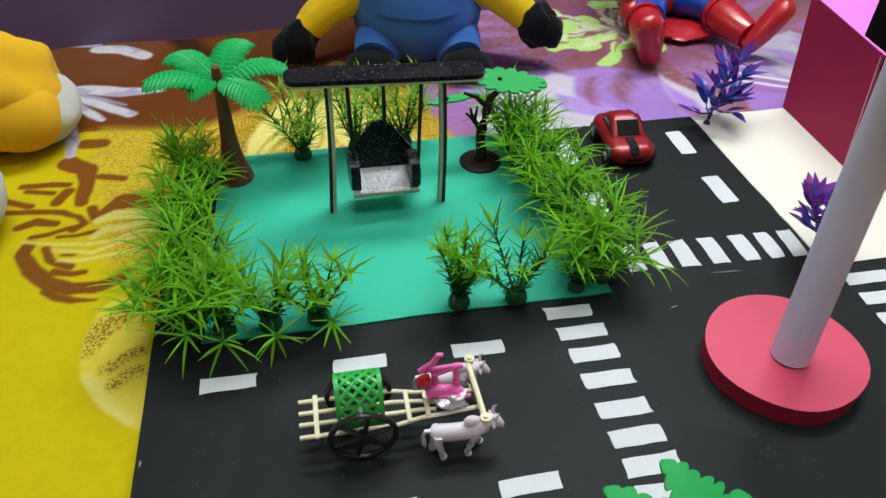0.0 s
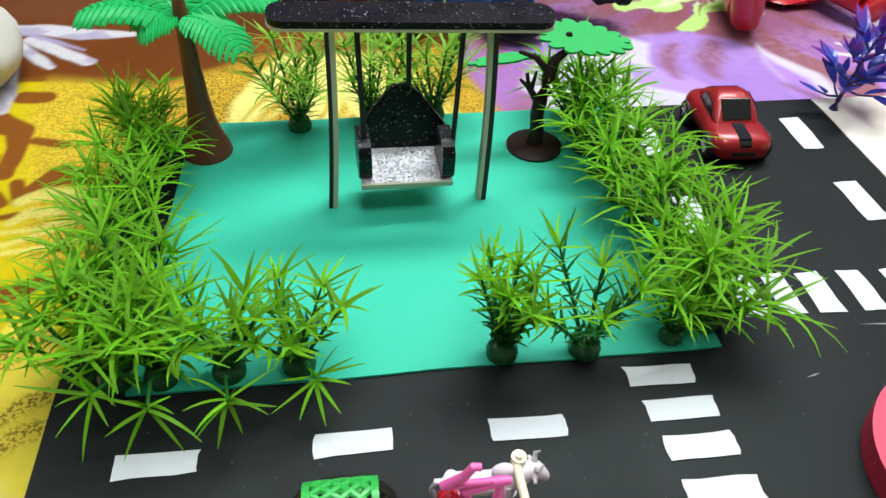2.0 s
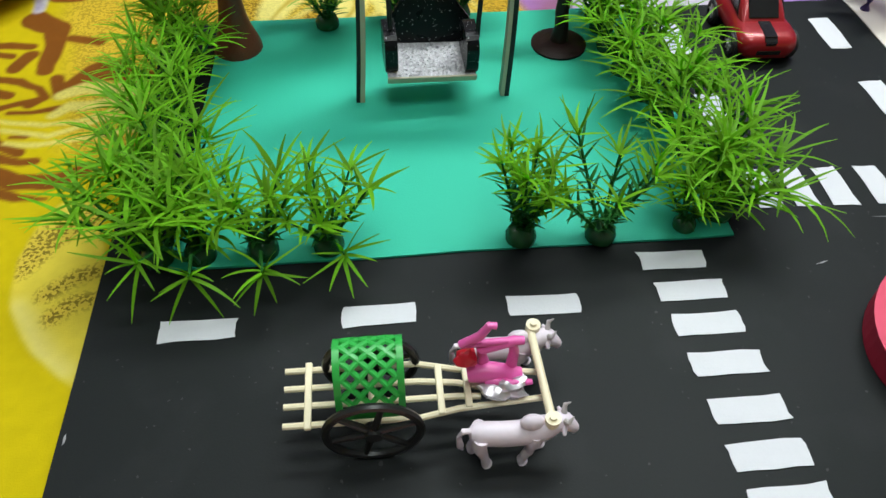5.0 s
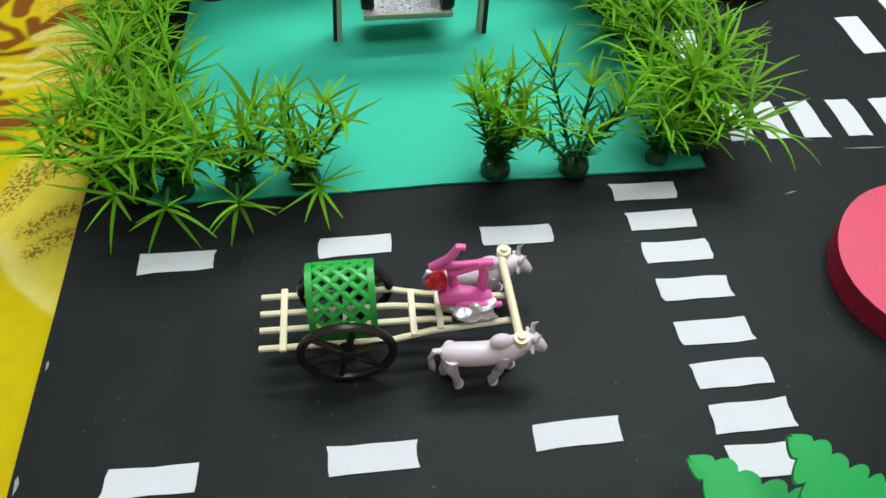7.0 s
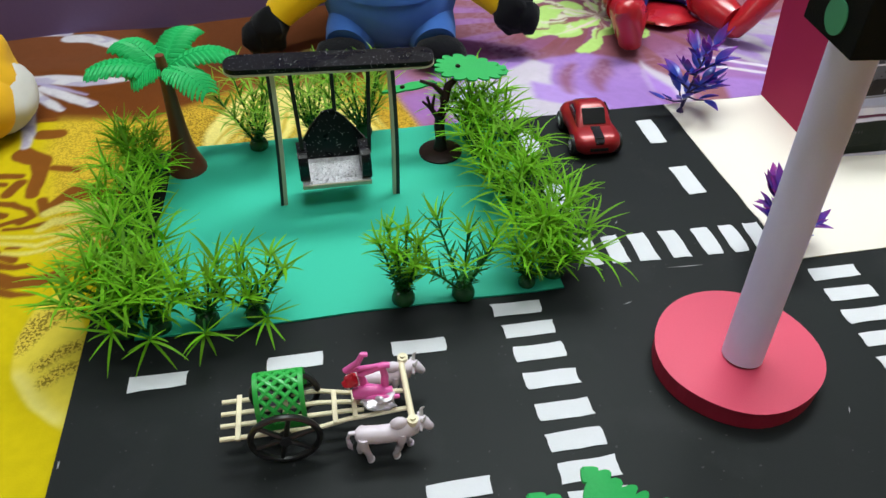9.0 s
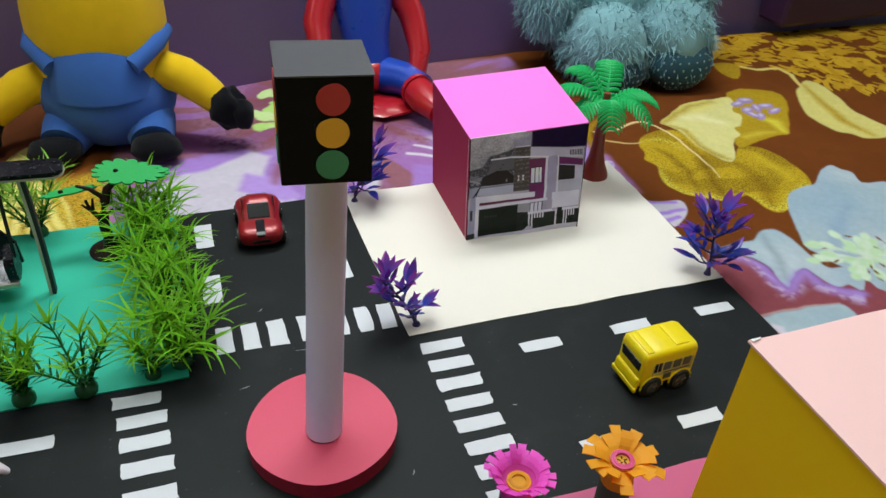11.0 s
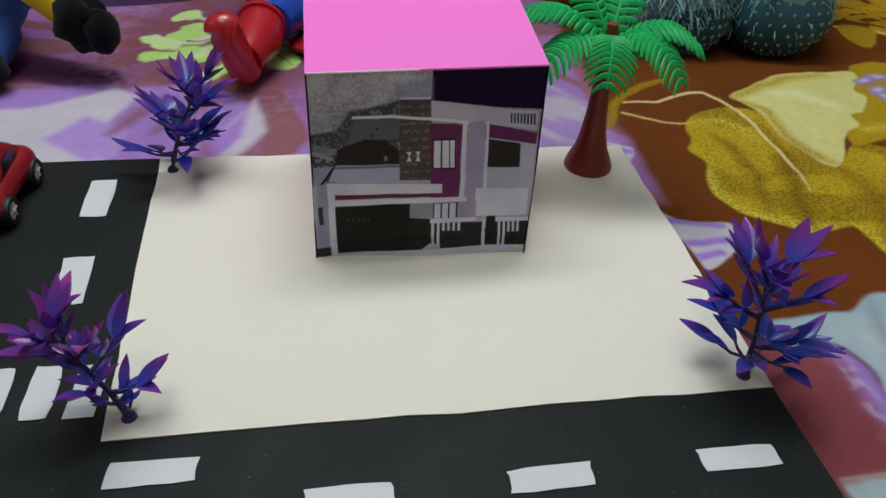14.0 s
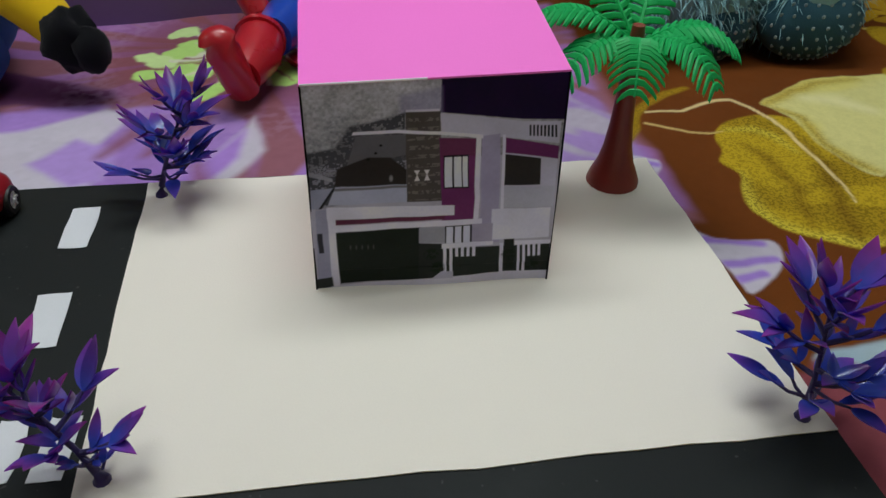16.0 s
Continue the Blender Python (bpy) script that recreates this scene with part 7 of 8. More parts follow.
    g.tube([(-0.2420, -0.0710, 0.0215), (-0.2340, -0.0730, 0.0225), (-0.2270, -0.0725, 0.0215)], [0.0014, 0.0013, 0.0010], 10)
    g.slot = 1
    g.ball((-0.2478, -0.0665, 0.0295), (0.0040, 0.0030, 0.0030), turn(-30, "Y"), seg=14, rings=10, lump=0.5)
    g.slot = 2
    g.ball((-0.2350, -0.0722, 0.0195), (0.0078, 0.0042, 0.0036), seg=22, rings=16, lump=0.8)
    ob = new("small_doll", g.mesh("small_doll", [DOLL_PINK, DOLL_RED, DOLL_SILVER], True))
    seat = Matrix.Translation((-0.2365, -0.0690, 0.0160))
    ob.matrix_basis = seat @ Matrix.Scale(0.94, 4) @ seat.inverted()
    tagged(ob, "small pink plastic doll lying on the cart shafts", "doll")


# ---- swing seat in the park ----
def make_swing():
    t = thing("garden_swing", "black glitter foam garden swing with a silver seat", "swing", pose(0, 0, 0.0012))
    top = rounded(0.1130, 0.0165, 0.0070, 6)
    canopy = part("canopy", Geo().prism(top, 0, 0.0028), GLITTER_BLACK, t, "black glitter foam roof", at=pose(-0.2405, 0.1045, 0.0868, 3.0, 1.4, -1.5))
    part("canopy_edge", Geo().prism([(x * 1.004, y * 1.004) for x, y in top], -0.0014, -0.0002), FOAM_EDGE, canopy, "cream foam underside")
    for xb, xt in ((-0.2772, -0.2735), (-0.2090, -0.2085)):
        g = Geo()
        g2 = Geo()
        for gg, dx, w in ((g, -0.0011, 0.0018), (g2, 0.0009, 0.0022)):
            verts = []
            for i in range(9):
                s = i / 8
                x = xb + (xt - xb) * s + dx + 0.0010 * math.sin(3 * s)
                hw = 0.0030 - 0.0008 * s
                for px, py in ((-w / 2, -hw), (w / 2, -hw), (w / 2, hw), (-w / 2, hw)):
                    verts.append((x + px, 0.0995 + 0.004 * s + py, 0.086 * s))
            gg.add(verts, [(i * 4 + j, i * 4 + (j + 1) % 4, i * 4 + 4 + (j + 1) % 4, i * 4 + 4 + j) for i in range(8) for j in range(4)] + [(3, 2, 1, 0), (32, 33, 34, 35)])
        flip = xb > -0.23
        leg = part("leg", g if not flip else g2, BLACK_CORD, t, "black foam post with pale edge")
        part("leg_edge", g2 if not flip else g, FOAM_EDGE, leg, "cream foam edge")
    for x0, y0, x1, y1, z1 in ((-0.2628, 0.1010, -0.2618, 0.0985, 0.0330), (-0.2205, 0.1010, -0.2235, 0.0985, 0.0310), (-0.2405, 0.1180, -0.2410, 0.1170, 0.0500)):
        g = Geo()
        for k in (-1, 1):
            g.tube([(x0 + 0.0005 * k, y0, 0.0860), (x1 + 0.0005 * k, y1, z1)], 0.00062, 6)
        part("cord", g, BLACK_CORD, t, "thin black cord")
    seat = part("seat", Geo().prism(rounded(0.0400, 0.0225, 0.0015), 0, 0.0022), GLITTER_SILVER, t, "silver glitter foam seat", at=pose(-0.2445, 0.1018, 0.0170, 9, 2.5, 3))
    part("seat_edge", Geo().box((0, -0.0115, 0.0008), (0.0405, 0.0012, 0.0030), 0.0003), FOAM_EDGE, seat, "pale foam front edge")
    back = [(-0.0205, 0.0), (0.0205, 0.0), (0.0195, 0.0140), (0.0085, 0.0290), (0.0020, 0.0345), (-0.0045, 0.0335), (-0.0120, 0.0255), (-0.0200, 0.0140)]
    part("backrest", Geo().prism(back, 0, 0.0024), GLITTER_BLACK, t, "pointed black glitter backrest", at=pose(-0.2440, 0.1140, 0.0165, 82, 0, 3))
    for s in (-1, 1):
        arm = Geo()
        arm.prism(rounded(0.0210, 0.0200, 0.0070, 5), -0.0028, 0.0028, turn(90, "Y") @ turn(90, "Z"))
        part("armrest", arm, GLITTER_BLACK, t, "rounded black glitter side", at=pose(-0.2445 + s * 0.0180, 0.1010, 0.0265 - s * 0.0008, 6, 0, 3))


# ---- plastic trees ----
def frond(g, az, length, rise, droop, width, n=18, gap=0.12):
    """A palm leaf: keeled leaflets that sweep forward from an arching midrib, its end rounded."""
    d = Vector((math.cos(radians(az)), math.sin(radians(az)), 0))
    s = Vector((-d.y, d.x, 0))

    def mid(t):
        return d * length * t + Vector((0, 0, rise * math.sin(math.pi * 0.62 * t) - droop * t * t))

    def half(t):
        return width * min(1.0, 0.35 + 2.6 * t) * (1.0 if t < 0.6 else math.sqrt(max(0.0, 1 - ((t - 0.6) / 0.43) ** 2)))

    g.tube([mid(i / 8) for i in range(9)], [0.0012 - 0.0008 * i / 8 for i in range(9)], 6)
    pitch = 0.94 / n
    for i in range(n):
        t = 0.06 + pitch * (i + 0.5)
        along = (mid(min(1, t + 0.02)) - mid(t - 0.02)).normalized()
        for side in (-1, 1):
            w = half(t) * (1 + 0.05 * math.sin(9.1 * i + side))
            rows = []
            for q, wide in ((0.0, 1.0), (0.35, 1.0 - 0.5 * gap), (0.75, 1.0 - gap), (1.0, 0.55 * (1.0 - gap))):
                p = mid(t) + s * side * w * q + along * w * 0.42 * q ** 1.4 + Vector((0, 0, 0.0007 * math.sin(math.pi * q) - 0.30 * w * q * q))
                e = along * length * pitch * 0.5 * wide
                rows.append((p - e, p + Vector((0, 0, 0.0007)), p + e))
            top = [v for r in rows for v in r]
            low = [v - Vector((0, 0, 0.0006)) for v in top]
            k = len(top)
            faces = []
            for r in range(3):
                for j in (0, 1):
                    a = 3 * r + j
                    faces += [(a, a + 1, a + 4, a + 3), (k + a, k + a + 3, k + a + 4, k + a + 1)]
                for j in (0, 2):
                    a = 3 * r + j
                    faces.append((a, a + 3, k + a + 3, k + a))
            faces += [(9, 10, k + 10, k + 9), (10, 11, k + 11, k + 10)]
            g.add(top + low, faces)


def make_palm(at, trunk_mat, bend, azimuths, gap, label, length, wide, leaflets, tall=1.0):
    t = thing("palm_tree", label, "palm tree", at, "toy palms")
    g = Geo()
    zs = [z * tall for z in (0, 0.002, 0.006, 0.012, 0.020, 0.032, 0.046, 0.060, 0.072, 0.079)]
    rs = [0.0122, 0.0120, 0.0106, 0.0082, 0.0065, 0.0051, 0.0043, 0.0037, 0.0032, 0.0026]
    g.tube([(bend * (1 - z / (0.079 * tall)) ** 2, 0, z) for z in zs], rs, 18)
    part("trunk", g, trunk_mat, t, "flared plastic trunk", True)
    for k, (az, ln, rise, droop) in enumerate(azimuths):
        g = Geo()
        frond(g, az, length * ln, rise, droop, wide, leaflets, gap)
        part("frond", g, PALM_GREEN, t, "glossy green ribbed frond", at=pose(0, 0, 0.0690 * tall + 0.0006 * (k % 3)))


def lobed(n, r, depth, seed, rx=1.0, ry=1.0):
    pts = []
    for i in range(n * 5):
        a = 2 * math.pi * i / (n * 5)
        k = r * (1 - depth + depth * abs(math.sin(n * a / 2)) ** 0.6) * (1 + 0.06 * math.sin(3 * a + seed))
        pts.append((k * rx * math.cos(a), k * ry * math.sin(a)))
    return pts


def make_small_tree():
    t = thing("toy_tree", "small dark brown plastic tree with flat green leaves", "toy tree", pose(-0.1750, 0.1370, 0.0012))
    g = Geo()
    g.tube([(0, 0, 0), (0, 0, 0.0012), (0, 0, 0.0022), (0, 0, 0.0034)], [0.0140, 0.0142, 0.0120, 0.0060], 22)
    part("foot", g, BARK_DARK, t, "round dark brown base", True)
    g = Geo()
    g.tube([(0, 0, 0.003), (0.0004, 0, 0.010), (-0.0006, 0, 0.020), (0.0002, 0, 0.028), (0.0030, 0.002, 0.038), (0.0060, 0.004, 0.0465), (0.0120, 0.005, 0.0510)],
           [0.0048, 0.0036, 0.0034, 0.0036, 0.0032, 0.0026, 0.0016], 12)
    part("trunk", g, BARK_DARK, t, smooth=True)
    for pts, r in (([(-0.001, 0, 0.026), (-0.006, 0, 0.034), (-0.008, 0, 0.042)], 0.0020), ([(-0.006, 0, 0.034), (-0.011, 0.0, 0.039)], 0.0014),
                   ([(-0.005, 0, 0.034), (-0.0035, 0, 0.043)], 0.0013), ([(0.004, 0.002, 0.040), (-0.004, 0.002, 0.049), (-0.012, 0.003, 0.052)], 0.0020),
                   ([(0.001, 0, 0.028), (0.007, 0, 0.033)], 0.0013)):
        g = Geo()
        g.tube(pts, [r * (1 - 0.5 * i / (len(pts) - 1)) for i in range(len(pts))], 8)
        part("branch", g, BARK_DARK, t, smooth=True)
    for c, r, n, s, rx, ry, rot in (((0.0200, 0.010, 0.0540), 0.0235, 15, 2, 1.0, 0.55, (10, 6, -8)), ((0.0330, 0.013, 0.0505), 0.0125, 9, 5, 1.2, 0.6, (6, 10, 10)),
                                    ((-0.0180, 0.008, 0.0455), 0.0150, 7, 3, 1.2, 0.26, (6, -4, 5))):
        g = Geo().prism(lobed(n, r, 0.22, s, rx, ry), -0.0006, 0.0006)
        leaf = part("leaf", g, TREE_GREEN, t, "flat scalloped green leaf", at=pose(*c, *rot))
        knob = Geo().ball((-0.3 * r, 0.0, 0.0010), (0.0017, 0.0014, 0.0014), seg=10, rings=6)
        part("peg", knob, BARK_DARK, leaf, "dark brown peg", True)


def scalloped(length, width, lobes):
    """Outline of a long leaf with rounded teeth."""
    pts = []
    for side in (1, -1):
        for i in range(lobes * 6 + 1):
            t = i / (lobes * 6)
            t = t if side > 0 else 1 - t
            w = width * math.sin(math.pi * (0.08 + 0.91 * t)) ** 0.7 * (0.62 + 0.38 * abs(math.sin(math.pi * lobes * t)) ** 0.6) * (0.86 + 0.14 * math.sin(17 * t + side))
            pts.append((length * t, side * w))
    return pts


def make_big_leaf_tree():
    t = thing("toy_tree", "plastic tree with broad scalloped green leaves on a brown trunk", "toy tree", pose(-0.1470, -0.1690, 0.0007))
    g = Geo()
    g.tube([(0, 0, 0), (0, 0, 0.002), (0, 0, 0.006), (0.0005, 0, 0.020), (0, 0, 0.034)], [0.0130, 0.0120, 0.0052, 0.0038, 0.0030], 18)
    part("trunk", g, TRUNK_BROWN, t, "brown plastic trunk", True)
    for az, ln, z, tilt in ((124, 0.042, 0.036, -9), (134, 0.056, 0.022, 4), (70, 0.028, 0.028, 6), (20, 0.036, 0.026, 8), (185, 0.044, 0.026, 10), (250, 0.046, 0.030, 6), (310, 0.044, 0.029, 8)):
        g = Geo()
        outline = scalloped(ln, 0.0128, 9)
        n = len(outline)
        bend = lambda x, y: 0.006 * math.sin(2.2 * x / ln) - 0.25 * abs(y)
        verts = [(x, y, bend(x, y) + 0.0006) for x, y in outline] + [(x, y, bend(x, y) - 0.0006) for x, y in outline]
        mid = [(ln * i / (n // 2), 0, bend(ln * i / (n // 2), 0) + 0.0009) for i in range(n // 2)]
        g.add(verts, [(i, (i + 1) % n, n + (i + 1) % n, n + i) for i in range(n)])
        half = n // 2
        faces = []
        for i in range(half - 1):
            faces.append((i, 2 * n + i, 2 * n + i + 1, i + 1))
            j = n - 1 - i
            faces.append((j, j - 1, 2 * n + i + 1, 2 * n + i))
        faces += [(n + a if a < n else a + half for a in f[::-1]) for f in faces]
        low = [(x, y, z0 - 0.0016) for x, y, z0 in mid]
        k = len(g.v) - 2 * n
        g.v += mid + low
        g.f += [tuple(f) for f in faces]
        g.m += [0] * len(faces)
        leaf = part("leaf", g, TREE_GREEN, t, "broad scalloped green leaf", True, at=pose(0, 0, z, 0, 0, az) @ turn(tilt, "Y"))
        rib = Geo()
        rib.tube([(0, 0, -0.0005), (ln * 0.3, 0, bend(ln * 0.3, 0)), (ln * 0.55, 0, bend(ln * 0.55, 0) + 0.0002)], [0.0018, 0.0012, 0.0006], 8)
        part("twig", rib, TRUNK_BROWN, leaf, "brown twig", True)


# ---- aquarium grass ----
def make_grass(seed, stems, height, spread, blade_len, blade_wid, droop, light_from, at, label, pitch=0.0048, bright=None, side=4, sprigs=()):
    """side: blades in a whorl below the tip; sprigs: tips of long bare stalks that end in one star of blades."""
    rnd = random.Random(seed)
    t = thing("plastic_plant", label, "plastic plant", at, "plants round the park")
    g = Geo()
    g.tube([(0, 0, 0), (0, 0, 0.0025), (0, 0, 0.0055), (0, 0, 0.0075)], [0.0060, 0.0062, 0.0050, 0.0018], 14)
    part("base", g, GRASS_BASE, t, "clear dark green base", True)
    dark, light, stalk = Geo(), Geo(), Geo()
    for k in range(stems):
        az = 360 * k / stems + rnd.uniform(-25, 25)
        tilt = spread * rnd.uniform(0.25, 1.0)
        d = Vector((math.sin(radians(tilt)) * math.cos(radians(az)), math.sin(radians(tilt)) * math.sin(radians(az)), math.cos(radians(tilt))))
        h = height * rnd.uniform(0.72, 1.1)
        root = Vector((d.x, d.y, 0)) * 0.006 + Vector((0, 0, 0.006))
        pts = [root + d * h * s + Vector((0, 0, -0.10 * h * s * s * math.sin(radians(tilt)))) for s in (0, 0.33, 0.66, 1)]
        stalk.tube(pts, [0.0008, 0.0007, 0.0006, 0.0004], 5)
        whorls = max(4, int(h / pitch))
        for w in range(whorls):
            s = 0.06 + 0.94 * w / (whorls - 1)
            p = pts[0].lerp(pts[3], s)
            n = side if w < whorls - 1 else 9
            a0 = rnd.uniform(0, 360)
            for q in range(n):
                a = a0 + 360 * q / n + rnd.uniform(-22, 22)
                out = rnd.uniform(0.8, 1.8) if w < whorls - 1 else rnd.uniform(0.5, 2.4)
                way = d + Vector((math.cos(radians(a)), math.sin(radians(a)), 0.05)) * out
                ln = blade_len * (0.40 + 0.60 * s) * rnd.uniform(0.65, 1.2)
                # blades low on a stalk get the darker green, higher ones the brighter
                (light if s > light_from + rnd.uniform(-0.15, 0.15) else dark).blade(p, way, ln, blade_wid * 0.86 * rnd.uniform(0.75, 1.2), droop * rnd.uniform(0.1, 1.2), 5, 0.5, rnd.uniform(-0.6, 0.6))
    for x, y, up in sprigs:
        tip = Vector((x, y, up))
        d = Vector((x, y, 0.35 * up)).normalized()
        stalk.tube([(0.3 * x, 0.3 * y, 0.006), (0.55 * x, 0.55 * y, 0.65 * up + 0.004), tip], [0.0009, 0.0008, 0.0006], 5)
        u = d.cross(Vector((0, 0, 1))).normalized()
        v = u.cross(d)
        for q in range(10):
            a = 6.283 * q / 10 + rnd.uniform(-0.2, 0.2)
            light.blade(tip - d * 0.0012 * (q % 3), d * rnd.uniform(0.2, 0.9) + u * math.cos(a) + v * (math.sin(a) * 0.8 + 0.25), rnd.uniform(0.010, 0.023), blade_wid * rnd.uniform(0.65, 0.9), rnd.uniform(0.0, 0.9), 5, 0.5, rnd.uniform(-0.3, 0.3))
    tagged(part("stalk", stalk, GRASS_DARK, t, "dark green stalks"), kind="stuff")
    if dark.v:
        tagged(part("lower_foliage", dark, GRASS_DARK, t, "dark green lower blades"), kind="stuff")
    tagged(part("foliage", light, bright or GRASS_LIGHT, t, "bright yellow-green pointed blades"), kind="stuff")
    return t


def make_park_plants():
    z = 0.0012
    bushy = make_grass(1, 7, 0.030, 38, 0.0240, 0.00118, 1.0, 0.22, pose(-0.3560, 0.0060, z), "bushy bright green plastic grass clump", 0.0058, None, 3)
    second = make_grass(2, 7, 0.033, 34, 0.0225, 0.00112, 0.9, 0.25, pose(-0.3520, 0.0380, z), "bushy bright green plastic grass clump", 0.0058, None, 3)
    make_grass(3, 8, 0.035, 24, 0.0150, 0.00112, 0.4, 0.52, pose(-0.2165, 0.0050, z, 0, 0, 30), "upright plastic plant, dark stalks with bright tips")
    make_grass(4, 6, 0.036, 40, 0.0150, 0.00100, 0.3, 0.80, pose(-0.1850, 0.0035, z, 0, 0, 80), "thin dark green plastic plant")
    make_grass(5, 7, 0.027, 38, 0.0150, 0.00122, 0.5, 0.34, pose(-0.2915, 0.0068, z), "open plastic plant with dark stalks, leaning over the lawn's edge", 0.0052, None, 4, [(0.0071, -0.0194, 0.0165)])
    make_grass(21, 6, 0.031, 30, 0.0185, 0.00122, 0.6, 0.24, pose(-0.3165, 0.0062, z), "spreading bright plastic plant hanging over the lawn's edge", 0.0056, None, 4, [(0.0042, -0.0270, 0.0190)])
    make_grass(22, 6, 0.029, 40, 0.0205, 0.00122, 0.8, 0.2, pose(-0.3400, 0.0060, z), "spreading bright plastic plant hanging over the lawn's edge", 0.0056, None, 4, [(0.0040, -0.0295, 0.0220), (-0.0130, -0.0240, 0.0250)])
    third = make_grass(6, 8, 0.028, 42, 0.0265, 0.00118, 1.05, 0.22, pose(-0.1340, 0.0120, z), "bushy bright green plastic grass clump", 0.0058, None, 3)
    pale = make_grass(7, 8, 0.038, 42, 0.0225, 0.00105, 0.45, 0.28, pose(-0.2930, 0.1640, z), "feathery pale green plastic plant", 0.0048, GRASS_PALE)
    for ob, x, y, deg, s in ((second, -0.3610, 0.0220, 70, 0.90), (bushy, -0.3640, 0.0560, 140, 0.88), (second, -0.3610, 0.0800, 200, 0.88), (bushy, -0.3620, 0.1020, 260, 0.88),
                             (second, -0.3630, 0.1220, 320, 0.85), (third, -0.3670, 0.1420, 30, 0.80), (second, -0.3680, 0.1620, 110, 0.70),
                             (third, -0.1500, 0.0060, 60, 0.75), (bushy, -0.1330, 0.0330, 80, 1.0), (second, -0.1370, 0.0520, 20, 0.9), (third, -0.1400, 0.0720, 150, 0.95),
                             (bushy, -0.1440, 0.0920, 250, 0.95), (second, -0.1480, 0.1120, 310, 0.95), (third, -0.1500, 0.1320, 10, 1.0), (bushy, -0.1500, 0.1500, 200, 0.95),
                             (second, -0.1500, 0.1640, 280, 0.9), (pale, -0.2560, 0.1680, 140, 0.95), (pale, -0.2230, 0.1690, 250, 1.0)):
        c = copy_thing(ob, pose(x, y, z, 0, 0, deg))
        c.scale = (s, s, s)


# ---- purple plants ----
def dyed_leaf(root, way, length, width, curl, base, tip, twig, split=False):
    """A pointed leaf, blue at its foot and magenta towards its tip; a split one has two side points."""
    n = 8
    g = Geo()
    spans = [(way, length, width)]
    if split:
        side = Vector(way).cross(Vector((0, 0, 1))).normalized()
        spans += [(Vector(way).normalized() + side * k, length * 0.72, width * 0.62) for k in (-0.5, 0.5)]
    for d, ln, wd in spans:
        steep = abs(Vector(d).normalized().z) > 0.9
        g.leaf(root, d, (0, -1, 0) if steep else (0, 0, 1), ln, wd, curl, n, 0.95, 0.28)
    ob = part("leaf", g, DYED_LEAF, twig, smooth=True)
    tint = ob.data.color_attributes.new("tint", "FLOAT_COLOR", "POINT")
    for i in range(len(g.v)):
        f = base + (tip - base) * ((i % (3 * n + 3)) // 3) / n
        f = min(1.0, max(0.0, f))
        tint.data[i].color = (f, f, f, 1)


